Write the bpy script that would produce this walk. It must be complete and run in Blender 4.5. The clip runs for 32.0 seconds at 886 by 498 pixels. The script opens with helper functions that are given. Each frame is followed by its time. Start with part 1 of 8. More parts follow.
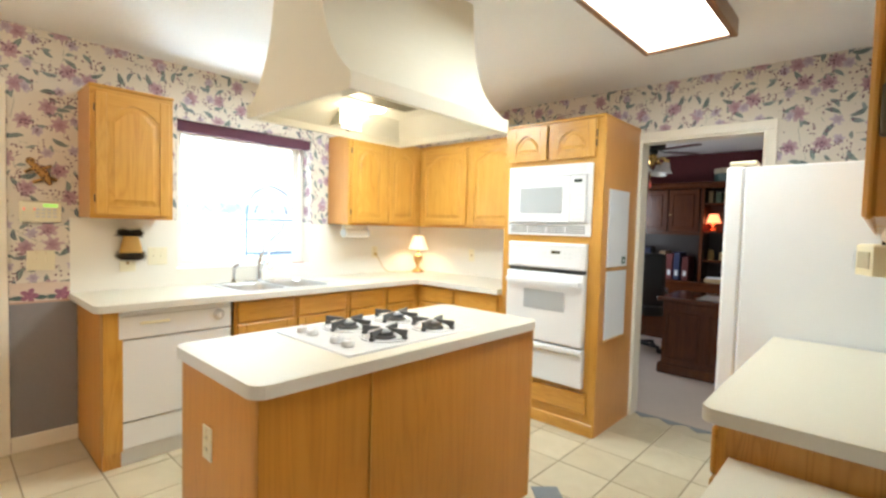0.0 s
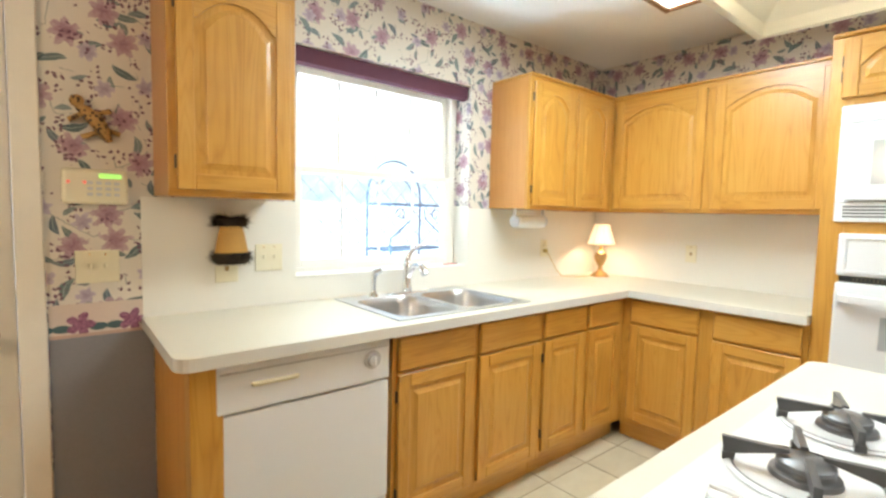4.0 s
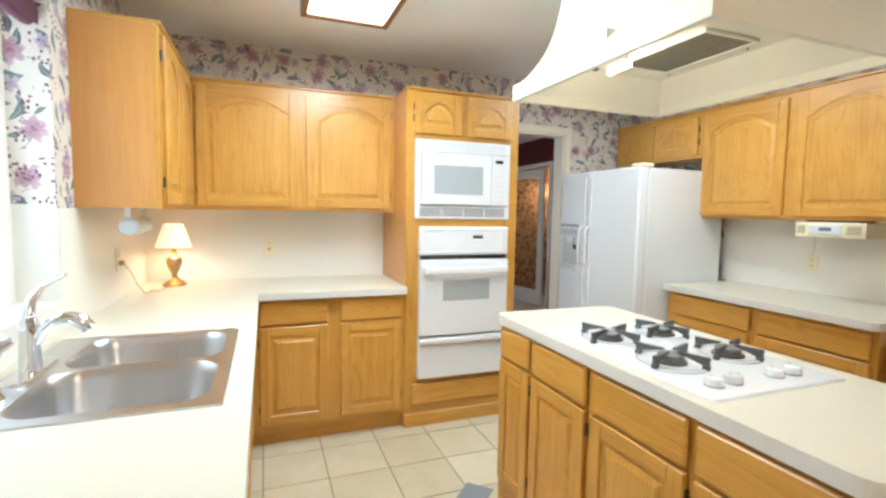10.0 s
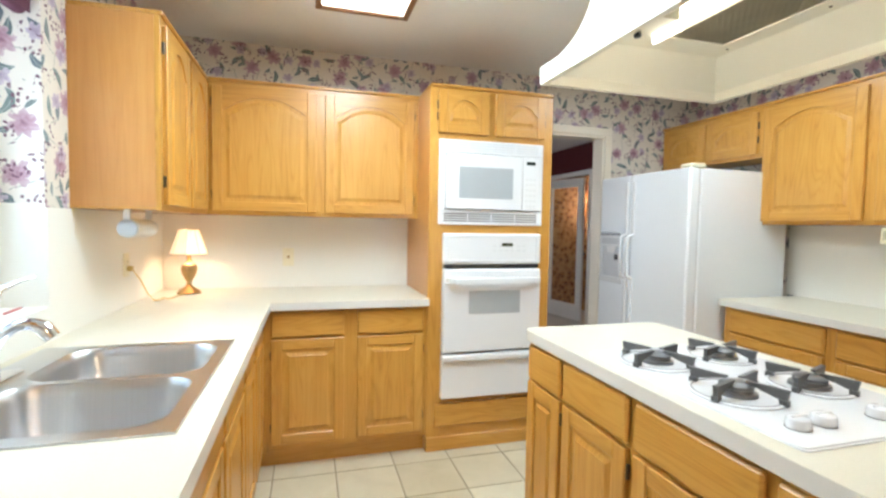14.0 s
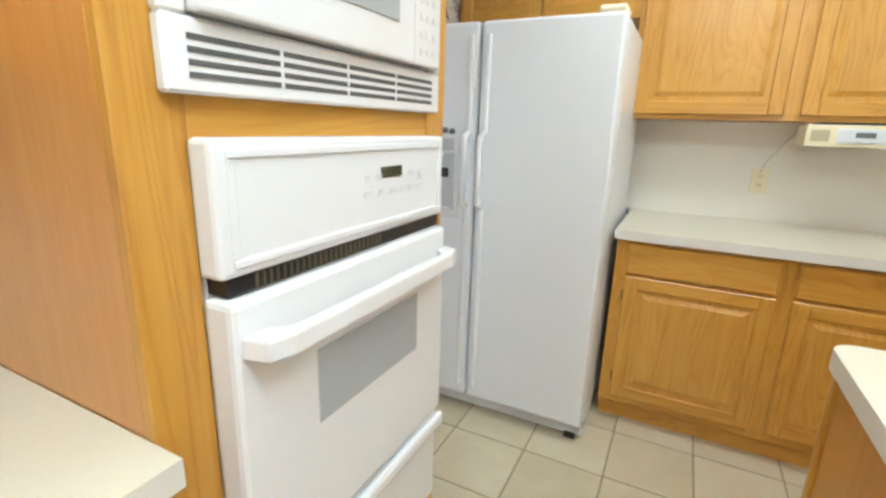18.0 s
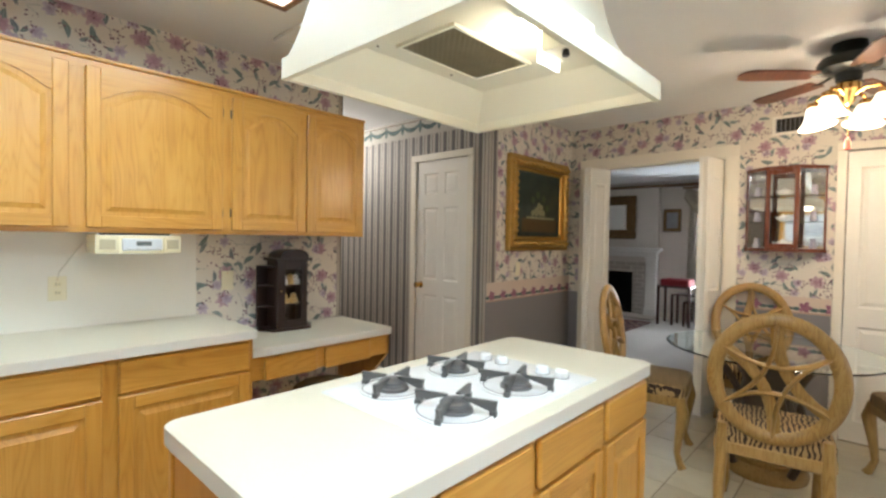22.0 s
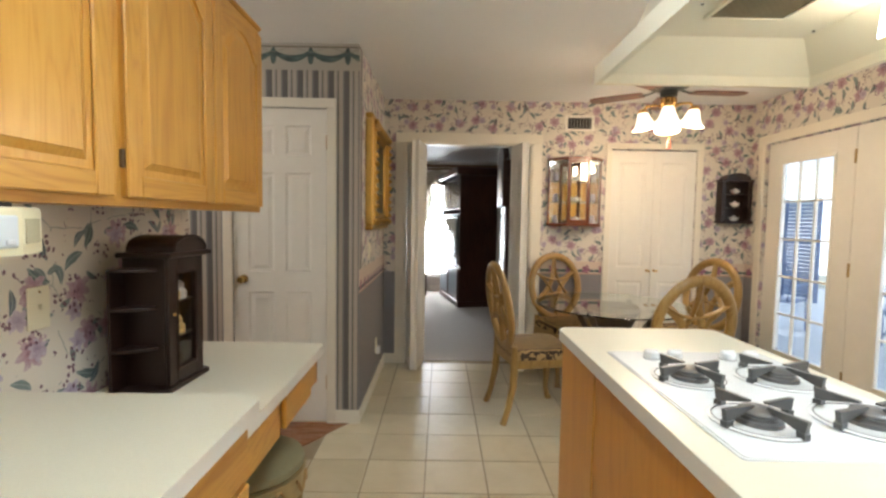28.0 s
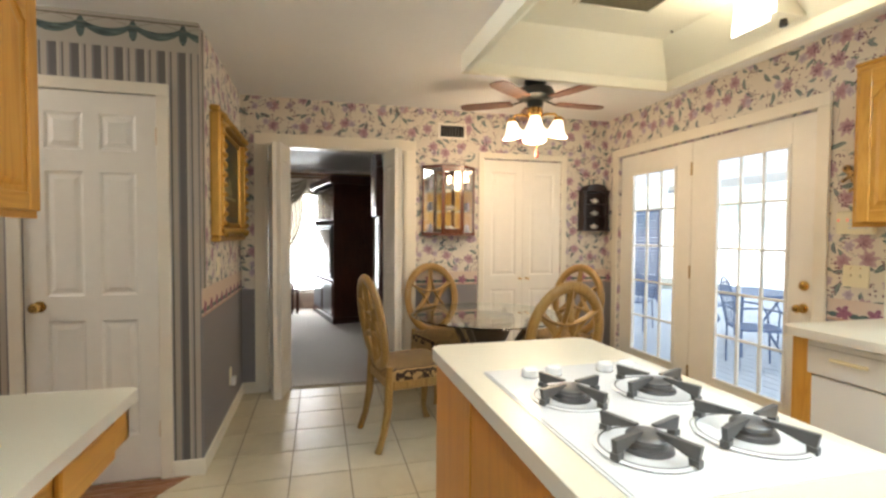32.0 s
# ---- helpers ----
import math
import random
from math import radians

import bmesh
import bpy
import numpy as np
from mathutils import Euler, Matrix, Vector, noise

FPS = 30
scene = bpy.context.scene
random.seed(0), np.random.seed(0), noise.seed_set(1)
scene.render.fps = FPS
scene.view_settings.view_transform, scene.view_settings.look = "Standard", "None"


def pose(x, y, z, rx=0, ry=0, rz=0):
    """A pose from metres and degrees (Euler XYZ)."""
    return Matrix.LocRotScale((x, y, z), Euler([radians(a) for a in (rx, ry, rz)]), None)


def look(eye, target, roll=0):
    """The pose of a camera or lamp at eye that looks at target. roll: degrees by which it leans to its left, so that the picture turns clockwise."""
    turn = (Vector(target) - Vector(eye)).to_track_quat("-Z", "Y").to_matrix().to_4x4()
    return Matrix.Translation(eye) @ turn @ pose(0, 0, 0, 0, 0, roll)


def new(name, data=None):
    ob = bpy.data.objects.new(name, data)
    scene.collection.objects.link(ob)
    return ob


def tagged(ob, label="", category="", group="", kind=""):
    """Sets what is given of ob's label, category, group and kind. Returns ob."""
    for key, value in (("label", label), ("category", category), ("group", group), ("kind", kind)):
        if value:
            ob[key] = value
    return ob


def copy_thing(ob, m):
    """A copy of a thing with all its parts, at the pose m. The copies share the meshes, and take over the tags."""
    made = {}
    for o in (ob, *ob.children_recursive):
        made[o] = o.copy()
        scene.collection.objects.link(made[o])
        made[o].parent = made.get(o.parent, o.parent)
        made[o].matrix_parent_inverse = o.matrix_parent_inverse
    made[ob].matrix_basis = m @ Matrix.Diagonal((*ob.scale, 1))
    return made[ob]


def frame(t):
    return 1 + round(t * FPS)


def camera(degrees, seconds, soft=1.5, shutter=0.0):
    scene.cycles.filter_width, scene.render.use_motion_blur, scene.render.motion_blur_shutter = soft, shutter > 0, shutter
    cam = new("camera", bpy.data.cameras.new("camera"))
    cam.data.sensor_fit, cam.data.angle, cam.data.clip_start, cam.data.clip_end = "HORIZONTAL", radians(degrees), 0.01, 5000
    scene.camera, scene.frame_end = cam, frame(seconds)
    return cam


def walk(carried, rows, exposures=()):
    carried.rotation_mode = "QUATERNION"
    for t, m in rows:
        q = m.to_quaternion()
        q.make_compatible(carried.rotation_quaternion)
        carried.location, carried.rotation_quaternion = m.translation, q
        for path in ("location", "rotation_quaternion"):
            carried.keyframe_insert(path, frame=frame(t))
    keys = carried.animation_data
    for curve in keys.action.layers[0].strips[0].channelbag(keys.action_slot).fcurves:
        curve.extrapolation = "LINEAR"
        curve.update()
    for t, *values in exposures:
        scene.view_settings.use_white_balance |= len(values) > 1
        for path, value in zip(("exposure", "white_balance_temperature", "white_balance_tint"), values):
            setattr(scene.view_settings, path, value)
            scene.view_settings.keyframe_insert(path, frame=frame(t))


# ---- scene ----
cam = camera(86.4, 32.0, 2.6)
PATH = [
    (0, (-3.556, -3.617, 1.377), (-2.086, -2.264, 1.284), 1.6),
    (0.5, (-3.564, -3.529, 1.372), (-2.111, -2.158, 1.27), 1.9),
    (1, (-3.568, -3.435, 1.362), (-2.157, -2.021, 1.252), 2.2),
    (1.5, (-3.51, -3.328, 1.353), (-2.21, -1.814, 1.225), 1.9),
    (2, (-3.443, -3.123, 1.348), (-2.235, -1.535, 1.205), 1.8),
    (2.5, (-3.394, -2.925, 1.342), (-2.261, -1.284, 1.188), 2.3),
    (3, (-3.372, -2.608, 1.336), (-2.203, -0.992, 1.188), 2.3),
    (3.5, (-3.304, -2.347, 1.329), (-2.097, -0.758, 1.184), 1.8),
    (5.5, (-2.962, -1.409, 1.329), (-1.519, -0.036, 1.157), 0.8),
    (6, (-2.893, -1.253, 1.339), (-1.403, 0.068, 1.145), 0.8),
    (6.5, (-2.905, -1.12, 1.329), (-1.309, 0.068, 1.125), 0.5),
    (7, (-2.96, -0.979, 1.318), (-1.213, -0.028, 1.115), 0.2),
    (8, (-2.907, -0.742, 1.317), (-0.948, -0.412, 1.086), 0.8),
    (8.5, (-3.01, -0.723, 1.316), (-1.022, -0.737, 1.1), 1.2),
    (9, (-3.134, -0.733, 1.32), (-1.167, -1.043, 1.132), 1.4),
    (9.5, (-3.293, -0.722, 1.351), (-1.374, -1.258, 1.178), 1.1),
    (10, (-3.418, -0.704, 1.383), (-1.553, -1.409, 1.226), 1.0),
    (10.5, (-3.495, -0.673, 1.394), (-1.699, -1.544, 1.267), 0.9),
    (11, (-3.526, -0.64, 1.396), (-1.79, -1.628, 1.296), 0.8),
    (11.5, (-3.543, -0.618, 1.394), (-1.844, -1.67, 1.308), 0.6),
    (12, (-3.53, -0.61, 1.388), (-1.841, -1.676, 1.302), 0.5),
    (12.5, (-3.506, -0.634, 1.377), (-1.79, -1.657, 1.287), 0.7),
    (13, (-3.471, -0.689, 1.362), (-1.695, -1.602, 1.265), 0.8),
    (13.5, (-3.394, -0.753, 1.348), (-1.538, -1.493, 1.248), 0.9),
    (14, (-3.234, -0.857, 1.336), (-1.313, -1.405, 1.234), 1.0),
    (14.5, (-2.987, -0.974, 1.338), (-1.02, -1.316, 1.235), 1.2),
    (16.5, (-1.82, -1.053, 1.36), (0.098, -1.586, 1.162), 0.5),
    (17, (-1.568, -1.125, 1.348), (0.214, -1.989, 1.07), -0.7),
    (17.5, (-1.323, -1.158, 1.334), (0.092, -2.511, 0.927), -0.0),
    (18, (-1.145, -1.22, 1.312), (-0.283, -2.953, 0.807), 1.8),
    (18.5, (-1.108, -1.3, 1.307), (-0.884, -3.213, 0.768), 3.3),
    (19, (-1.005, -1.251, 1.307), (-1.471, -3.13, 0.805), 3.9),
    (19.5, (-0.99, -1.264, 1.306), (-1.954, -2.968, 0.897), 4.9),
    (20, (-1.062, -1.154, 1.318), (-2.273, -2.718, 1.022), 3.9),
    (20.5, (-1.084, -1.094, 1.35), (-2.462, -2.529, 1.148), 2.4),
    (21, (-1.085, -1.085, 1.373), (-2.556, -2.433, 1.244), 1.3),
    (21.5, (-1.092, -1.08, 1.377), (-2.584, -2.411, 1.305), 0.8),
    (22, (-1.091, -1.089, 1.377), (-2.553, -2.452, 1.328), 1.0),
    (22.5, (-1.108, -1.096, 1.365), (-2.467, -2.563, 1.332), 0.9),
    (23, (-1.133, -1.106, 1.357), (-2.306, -2.726, 1.312), 1.1),
    (23.5, (-1.172, -1.24, 1.37), (-2.135, -2.991, 1.297), 1.2),
    (24, (-1.169, -1.469, 1.38), (-1.941, -3.311, 1.276), 0.8),
    (24.5, (-1.268, -1.702, 1.368), (-1.741, -3.642, 1.245), 0.3),
    (26.5, (-1.375, -2.623, 1.305), (-2.588, -4.205, 1.147), 1.5),
    (27, (-1.301, -2.787, 1.335), (-2.982, -3.859, 1.171), 1.6),
    (27.5, (-1.146, -2.876, 1.347), (-3.081, -3.36, 1.197), 1.2),
    (28, (-1.012, -2.855, 1.351), (-3.008, -2.845, 1.229), 0.9),
    (28.5, (-0.847, -2.79, 1.353), (-2.811, -2.424, 1.252), 0.7),
    (29, (-0.784, -2.752, 1.359), (-2.673, -2.101, 1.274), 0.9),
    (29.5, (-0.757, -2.729, 1.368), (-2.57, -1.888, 1.291), 0.7),
    (30, (-0.755, -2.721, 1.371), (-2.527, -1.797, 1.296), 0.7),
    (30.5, (-0.773, -2.703, 1.367), (-2.556, -1.8, 1.302), 0.7),
    (31, (-0.848, -2.695, 1.358), (-2.68, -1.896, 1.288), 0.6),
    (31.5, (-1.02, -2.733, 1.347), (-2.903, -2.065, 1.277), 0.4),
    (32, (-1.254, -2.761, 1.331), (-3.188, -2.255, 1.266), 0.3),
]
walk(cam, [(t, look(eye, target, roll)) for t, eye, target, roll in PATH], [(0.0, 0.42, 6350, 10), (1.0, 0.40, 6350, 10), (2.0, 0.25, 6350, 10), (6.5, 0.20, 6250, 10), (9.0, 0.20, 6000, 10), (14.0, 0.20, 5900, 10), (17.5, 0.11, 6150, 10), (19.0, 0.05, 6200, 10), (20.5, 0.13, 6050, 9), (23.0, 0.18, 5800, 8), (24.5, 0.18, 5750, 8), (27.0, 0.12, 5950, 9), (28.5, 0.17, 6250, 10), (32.0, 0.20, 6400, 10)])

# ---- world, sun and lights ----
world = bpy.data.worlds.new("sky")
scene.world = world
world.use_nodes = True
_wn = world.node_tree.nodes
_sky = _wn.new("ShaderNodeTexSky")
_sky.sky_type, _sky.sun_disc = "NISHITA", False
_sky.sun_elevation, _sky.sun_rotation = radians(50), radians(140)
world.node_tree.links.new(_sky.outputs["Color"], _wn["Background"].inputs["Color"])
_wn["Background"].inputs["Strength"].default_value = 0.15


def lamp(name, kind, m, power, colour=(1, 1, 1), size=None, size_y=None, angle=None, radius=None):
    """A lamp at the pose m, real or added."""
    d = bpy.data.lights.new(name, kind)
    d.energy, d.color = power, colour
    if size:
        d.size = size
    if size_y:
        d.shape, d.size_y = "RECTANGLE", size_y
    if angle:
        d.angle = angle
    if radius:
        d.shadow_soft_size = radius
    ob = new(name, d)
    ob.matrix_world = m
    return ob


lamp("sun", "SUN", look((5, -6, 9.3), (0, 0, 0)), 3.0, (1.0, 0.95, 0.87), angle=radians(0.6))
lamp("living_daylight", "AREA", look((-10.14, -2.925, 1.165), (-9, -2.925, 1.165)), 75, (0.95, 0.98, 1.0), 0.90, 1.70)
# fill lamp added to brighten the hall and the pantry wall
lamp("hall_fill_light", "POINT", pose(-3.55, -5.30, 2.26), 26, (1.0, 0.92, 0.82), radius=0.10)
lamp("sconce_light", "POINT", pose(3.22, -5.15, 1.66), 12, (1.0, 0.74, 0.46), radius=0.06)
# area lamp in an unseen opening, added as the study's daylight
lamp("study_daylight", "AREA", look((1.8, -0.65, 1.45), (1.8, -3.0, 1.25)), 17, (0.92, 0.95, 1.0), 1.18, 1.08)
for _y, _e in ((-1.11, 25), (-2.83, 11)):
    lamp("fluorescent_light", "AREA", pose(-1.49, _y, 2.352), _e, (0.84, 1.0, 1.05), 1.2, 0.36)
# hidden lamps added outside the sink window for sky and deck light
lamp("window_daylight", "AREA", look((-1.86, 0.55, 2.32), (-1.86, -0.55, 0.75)), 20, (0.82, 0.93, 1.0), 1.0, 0.5)
lamp("deck_bounce_sink", "AREA", look((-1.86, 0.62, 0.62), (-1.78, -0.25, 1.85)), 55, (0.74, 0.90, 1.0), 1.0, 0.4)
lamp("hood_light", "POINT", pose(-2.17, -1.80, 1.84), 1.5, (1.0, 0.86, 0.62), radius=0.04)
lamp("fan_light", "POINT", pose(-4.42, -1.25, 1.93), 26, (1.0, 0.74, 0.47), radius=0.12)
lamp("table_lamp_light", "POINT", pose(-0.2, -0.19, 1.20), 2.0, (1.0, 0.80, 0.58), radius=0.03)

# ---- materials ----


class Nodes:
    """Short calls for building a node material."""

    def __init__(self, name):
        self.mat = bpy.data.materials.new(name)
        self.mat.use_nodes = True
        self.nt = self.mat.node_tree
        self.bsdf = self.nt.nodes["Principled BSDF"]

    def put(self, node, slot, value):
        if isinstance(value, bpy.types.NodeSocket):
            self.nt.links.new(value, node.inputs[slot])
        elif value is not None:
            node.inputs[slot].default_value = value
        return node

    def m(self, op, a, b=None, c=None, clamp=False):
        n = self.nt.nodes.new("ShaderNodeMath")
        n.operation, n.use_clamp = op, clamp
        for i, v in enumerate((a, b, c)):
            self.put(n, i, v)
        return n.outputs[0]

    def v(self, op, a, b=None, s=None):
        n = self.nt.nodes.new("ShaderNodeVectorMath")
        n.operation = op
        self.put(n, 0, a)
        self.put(n, 1, b)
        if s is not None:
            self.put(n, "Scale", s)
        return n.outputs[1] if op in ("LENGTH", "DISTANCE", "DOT_PRODUCT") else n.outputs[0]

    def coords(self, kind="Object"):
        return self.nt.nodes.new("ShaderNodeTexCoord").outputs[kind]

    def world_pos(self):
        return self.nt.nodes.new("ShaderNodeNewGeometry").outputs["Position"]

    def xyz(self, vec):
        n = self.nt.nodes.new("ShaderNodeSeparateXYZ")
        self.put(n, 0, vec)
        return n.outputs

    def vec(self, x=0.0, y=0.0, z=0.0):
        n = self.nt.nodes.new("ShaderNodeCombineXYZ")
        for i, q in enumerate((x, y, z)):
            self.put(n, i, q)
        return n.outputs[0]

    def noise(self, vec, scale, detail=3.0, rough=0.55, dist=0.0):
        n = self.nt.nodes.new("ShaderNodeTexNoise")
        self.put(n, "Vector", vec)
        for k, q in (("Scale", scale), ("Detail", detail), ("Roughness", rough), ("Distortion", dist)):
            n.inputs[k].default_value = q
        return n.outputs["Fac"]

    def mix(self, fac, a, b):
        n = self.nt.nodes.new("ShaderNodeMix")
        n.data_type = "RGBA"
        self.put(n, 0, fac)
        self.put(n, 6, (*a, 1) if isinstance(a, tuple) else a)
        self.put(n, 7, (*b, 1) if isinstance(b, tuple) else b)
        return n.outputs[2]

    def ramp(self, fac, stops):
        n = self.nt.nodes.new("ShaderNodeValToRGB")
        self.put(n, 0, fac)
        e = n.color_ramp.elements
        while len(e) < len(stops):
            e.new(0.5)
        for el, (p, c) in zip(e, stops):
            el.position, el.color = p, (*c, 1)
        return n.outputs[0]

    def rand(self):
        return self.nt.nodes.new("ShaderNodeObjectInfo").outputs["Random"]

    def bump(self, height, strength=0.2, dist=0.002):
        n = self.nt.nodes.new("ShaderNodeBump")
        self.put(n, "Height", height)
        n.inputs["Strength"].default_value, n.inputs["Distance"].default_value = strength, dist
        self.nt.links.new(n.outputs[0], self.bsdf.inputs["Normal"])

    def done(self, colour, rough=0.5, metal=0.0, **extra):
        self.put(self.bsdf, "Base Color", (*colour, 1) if isinstance(colour, tuple) else colour)
        self.put(self.bsdf, "Roughness", rough)
        self.put(self.bsdf, "Metallic", metal)
        for k, q in extra.items():
            self.put(self.bsdf, k.replace("_", " "), q)
        return self.mat


def plain(name, colour, rough=0.45, metal=0.0, vary=0.06, scale=14.0, relief=0.0, **extra):
    """Paint, plastic or metal with faint unevenness at two scales."""
    n = Nodes(name)
    p = n.coords()
    f = n.m("MULTIPLY_ADD", n.noise(p, scale), 0.7, n.m("MULTIPLY", n.noise(p, scale * 9), 0.3))
    lo, hi = tuple(q * (1 - vary) for q in colour), tuple(min(1, q * (1 + vary)) for q in colour)
    r = n.m("MULTIPLY_ADD", f, 0.12, rough - 0.06)
    if relief:
        n.bump(n.noise(p, scale * 12), relief, 0.001)
    return n.done(n.mix(f, lo, hi), r, metal, **extra)


def wood(name, dark, mid, light, axis=2, rough=0.32, scale=1.0, figure=1.0, coat=0.25):
    """Wood whose grain runs along an axis of its object: pores, streaks and cathedral rings."""
    n = Nodes(name)
    p = n.v("ADD", n.coords(), n.vec(n.m("MULTIPLY", n.rand(), 7.0), n.m("MULTIPLY", n.rand(), 3.0), n.m("MULTIPLY", n.rand(), 11.0)))
    k = [10 * scale] * 3
    k[axis] = 0.85 * scale
    broad = n.noise(n.v("MULTIPLY", p, tuple(k)), 1.0, 2, 0.45, 0.6)
    k = [170 * scale] * 3
    k[axis] = 5.0 * scale
    fine = n.noise(n.v("MULTIPLY", p, tuple(k)), 1.0, 3, 0.6)
    k = [38 * scale] * 3
    k[axis] = 1.6 * scale
    streak = n.noise(n.v("MULTIPLY", p, tuple(k)), 1.0, 3, 0.6)
    rings = n.m("FRACT", n.m("MULTIPLY_ADD", broad, 15.0, n.m("MULTIPLY", fine, 0.25)))
    rings = n.m("POWER", n.m("ABSOLUTE", n.m("MULTIPLY_ADD", rings, 2.0, -1.0)), 2.2)
    f = n.m("ADD", n.m("MULTIPLY", n.noise(p, 2.2), 0.42), n.m("MULTIPLY", streak, 0.34))
    f = n.m("ADD", f, n.m("MULTIPLY", fine, 0.24))
    f = n.m("SUBTRACT", f, n.m("MULTIPLY", rings, 0.17 * figure))
    colour = n.ramp(n.m("ADD", f, 0.02 + 0.05 * figure), ((0.22, dark), (0.50, mid), (0.76, light)))
    n.bump(n.m("SUBTRACT", fine, n.m("MULTIPLY", rings, 0.4)), 0.10, 0.001)
    return n.done(colour, n.m("MULTIPLY_ADD", fine, 0.16, rough - 0.06), Coat_Weight=coat, Coat_Roughness=0.2)


OAK = ((0.43, 0.185, 0.027), (0.585, 0.297, 0.050), (0.665, 0.365, 0.078))
oak_v = wood("oak_upright_grain", *OAK, axis=2)
oak_h = wood("oak_level_grain", *OAK, axis=0)
oak_panel = wood("oak_flat_panel", (0.37, 0.150, 0.025), (0.545, 0.262, 0.052), (0.64, 0.340, 0.080), axis=2, figure=1.2)
fixture_oak = wood("brown_fixture_oak", (0.10, 0.040, 0.014), (0.19, 0.085, 0.030), (0.27, 0.13, 0.05), axis=0)
oak_end = wood("oak_end_veneer", (0.50, 0.205, 0.026), (0.60, 0.268, 0.036), (0.65, 0.305, 0.050), axis=2, figure=0.9, rough=0.38, scale=0.6, coat=0.08)
oak_veneer = wood("oak_side_veneer", (0.48, 0.205, 0.045), (0.60, 0.285, 0.075), (0.66, 0.350, 0.110), axis=2, figure=0.4)
cherry = wood("dark_cherry", (0.022, 0.005, 0.003), (0.050, 0.012, 0.006), (0.085, 0.022, 0.010), axis=2, rough=0.28)
hutch_wood = wood("red_brown_cherry", (0.040, 0.008, 0.002), (0.085, 0.021, 0.005), (0.14, 0.040, 0.010), axis=2, rough=0.20, figure=0.5)
cherry_red = wood("red_cherry", (0.06, 0.014, 0.006), (0.13, 0.034, 0.014), (0.20, 0.060, 0.026), axis=2, rough=0.25)
antique_gilt = plain("dark_antique_gilt", (0.20, 0.115, 0.040), 0.42, 0.5, 0.45, 26, 0.6)
mahogany = wood("dark_mahogany", (0.010, 0.003, 0.002), (0.015, 0.005, 0.003), (0.022, 0.008, 0.005), axis=2, rough=0.34, coat=0.0, figure=0.4)
carved = wood("carved_wood", (0.16, 0.083, 0.020), (0.33, 0.195, 0.055), (0.46, 0.30, 0.105), axis=2, rough=0.4, scale=2.0)
white_paint = plain("white_door_paint", (0.85, 0.82, 0.75), 0.38)
trim_paint = plain("cream_trim_paint", (0.83, 0.78, 0.67), 0.35)
_c = Nodes("knockdown_ceiling_paint")
_p = _c.world_pos()
_a, _b = _c.noise(_p, 38, 4, 0.6, 0.6), _c.noise(_p, 150, 2)
_h = _c.m("ADD", _c.m("MULTIPLY", _c.m("GREATER_THAN", _a, 0.52), 0.5), _c.m("ADD", _c.m("MULTIPLY", _a, 0.7), _c.m("MULTIPLY", _b, 0.2)))
_c.bump(_h, 0.75, 0.004)
ceiling_paint = _c.done(_c.mix(_c.noise(_p, 2.0), (0.84, 0.84, 0.83), (0.90, 0.90, 0.89)), 0.9)
enamel = plain("white_enamel", (0.78, 0.79, 0.80), 0.16, vary=0.012, scale=3)
fridge_skin = plain("pebbled_white_enamel", (0.80, 0.83, 0.86), 0.30, vary=0.012, scale=26, relief=0.12)
cream_plastic = plain("cream_plastic", (0.80, 0.74, 0.52), 0.35, vary=0.03)
ivory = plain("ivory_plastic", (0.82, 0.77, 0.58), 0.35, vary=0.03)
black_iron = plain("black_cast_iron", (0.085, 0.084, 0.083), 0.36, vary=0.25, scale=40, relief=0.2)
black_plastic = plain("black_plastic", (0.015, 0.015, 0.016), 0.35)
grey_glass = plain("grey_oven_glass", (0.42, 0.45, 0.47), 0.12, vary=0.02)
steel = Nodes("brushed_steel")
_p = steel.v("MULTIPLY", steel.coords(), (1.5, 160.0, 1.5))
_f = steel.noise(_p, 1.0, 4, 0.6)
steel.bump(_f, 0.02, 0.0003)
steel = steel.done(steel.mix(_f, (0.55, 0.56, 0.57), (0.67, 0.675, 0.68)), steel.m("MULTIPLY_ADD", _f, 0.10, 0.25), 1.0)
chrome = plain("chrome", (0.82, 0.83, 0.85), 0.07, 1.0, 0.02)
brass = plain("polished_brass", (0.75, 0.50, 0.17), 0.20, 1.0, 0.10)
gilt = plain("carved_gilt", (0.52, 0.32, 0.085), 0.36, 0.85, 0.30, 30, 0.6)
antique_brass = plain("antique_brass", (0.42, 0.29, 0.13), 0.33, 0.9, 0.2, 30)
hinge_metal = plain("dark_bronze", (0.11, 0.085, 0.055), 0.42, 0.6)
hood_paint = plain("cream_hood_paint", (0.81, 0.77, 0.64), 0.45, vary=0.02)
grout = plain("grout", (0.33, 0.27, 0.18), 0.9, vary=0.15, scale=20, relief=0.3)
carpet = plain("beige_carpet", (0.60, 0.55, 0.49), 0.95, vary=0.14, scale=60, relief=0.9)
wainscot = plain("grey_wainscot_paper", (0.235, 0.225, 0.235), 0.75, vary=0.12, scale=120, relief=0.2)
beige_wall = plain("beige_wall_paint", (0.74, 0.68, 0.61), 0.8, vary=0.03, scale=5)
splash = plain("cream_laminate_splash", (0.82, 0.80, 0.73), 0.30, vary=0.02, scale=3)


def laminate():
    n = Nodes("cream_laminate")
    p = n.coords()
    f = n.m("ADD", n.m("MULTIPLY", n.noise(p, 260, 2), 0.75), n.m("MULTIPLY", n.noise(p, 3), 0.25))
    return n.done(n.mix(f, (0.62, 0.585, 0.465), (0.745, 0.71, 0.59)), n.m("MULTIPLY_ADD", f, 0.12, 0.26))


counter_mat = laminate()
edge_mat = plain("cream_laminate_edge", (0.72, 0.70, 0.64), 0.32, vary=0.03)


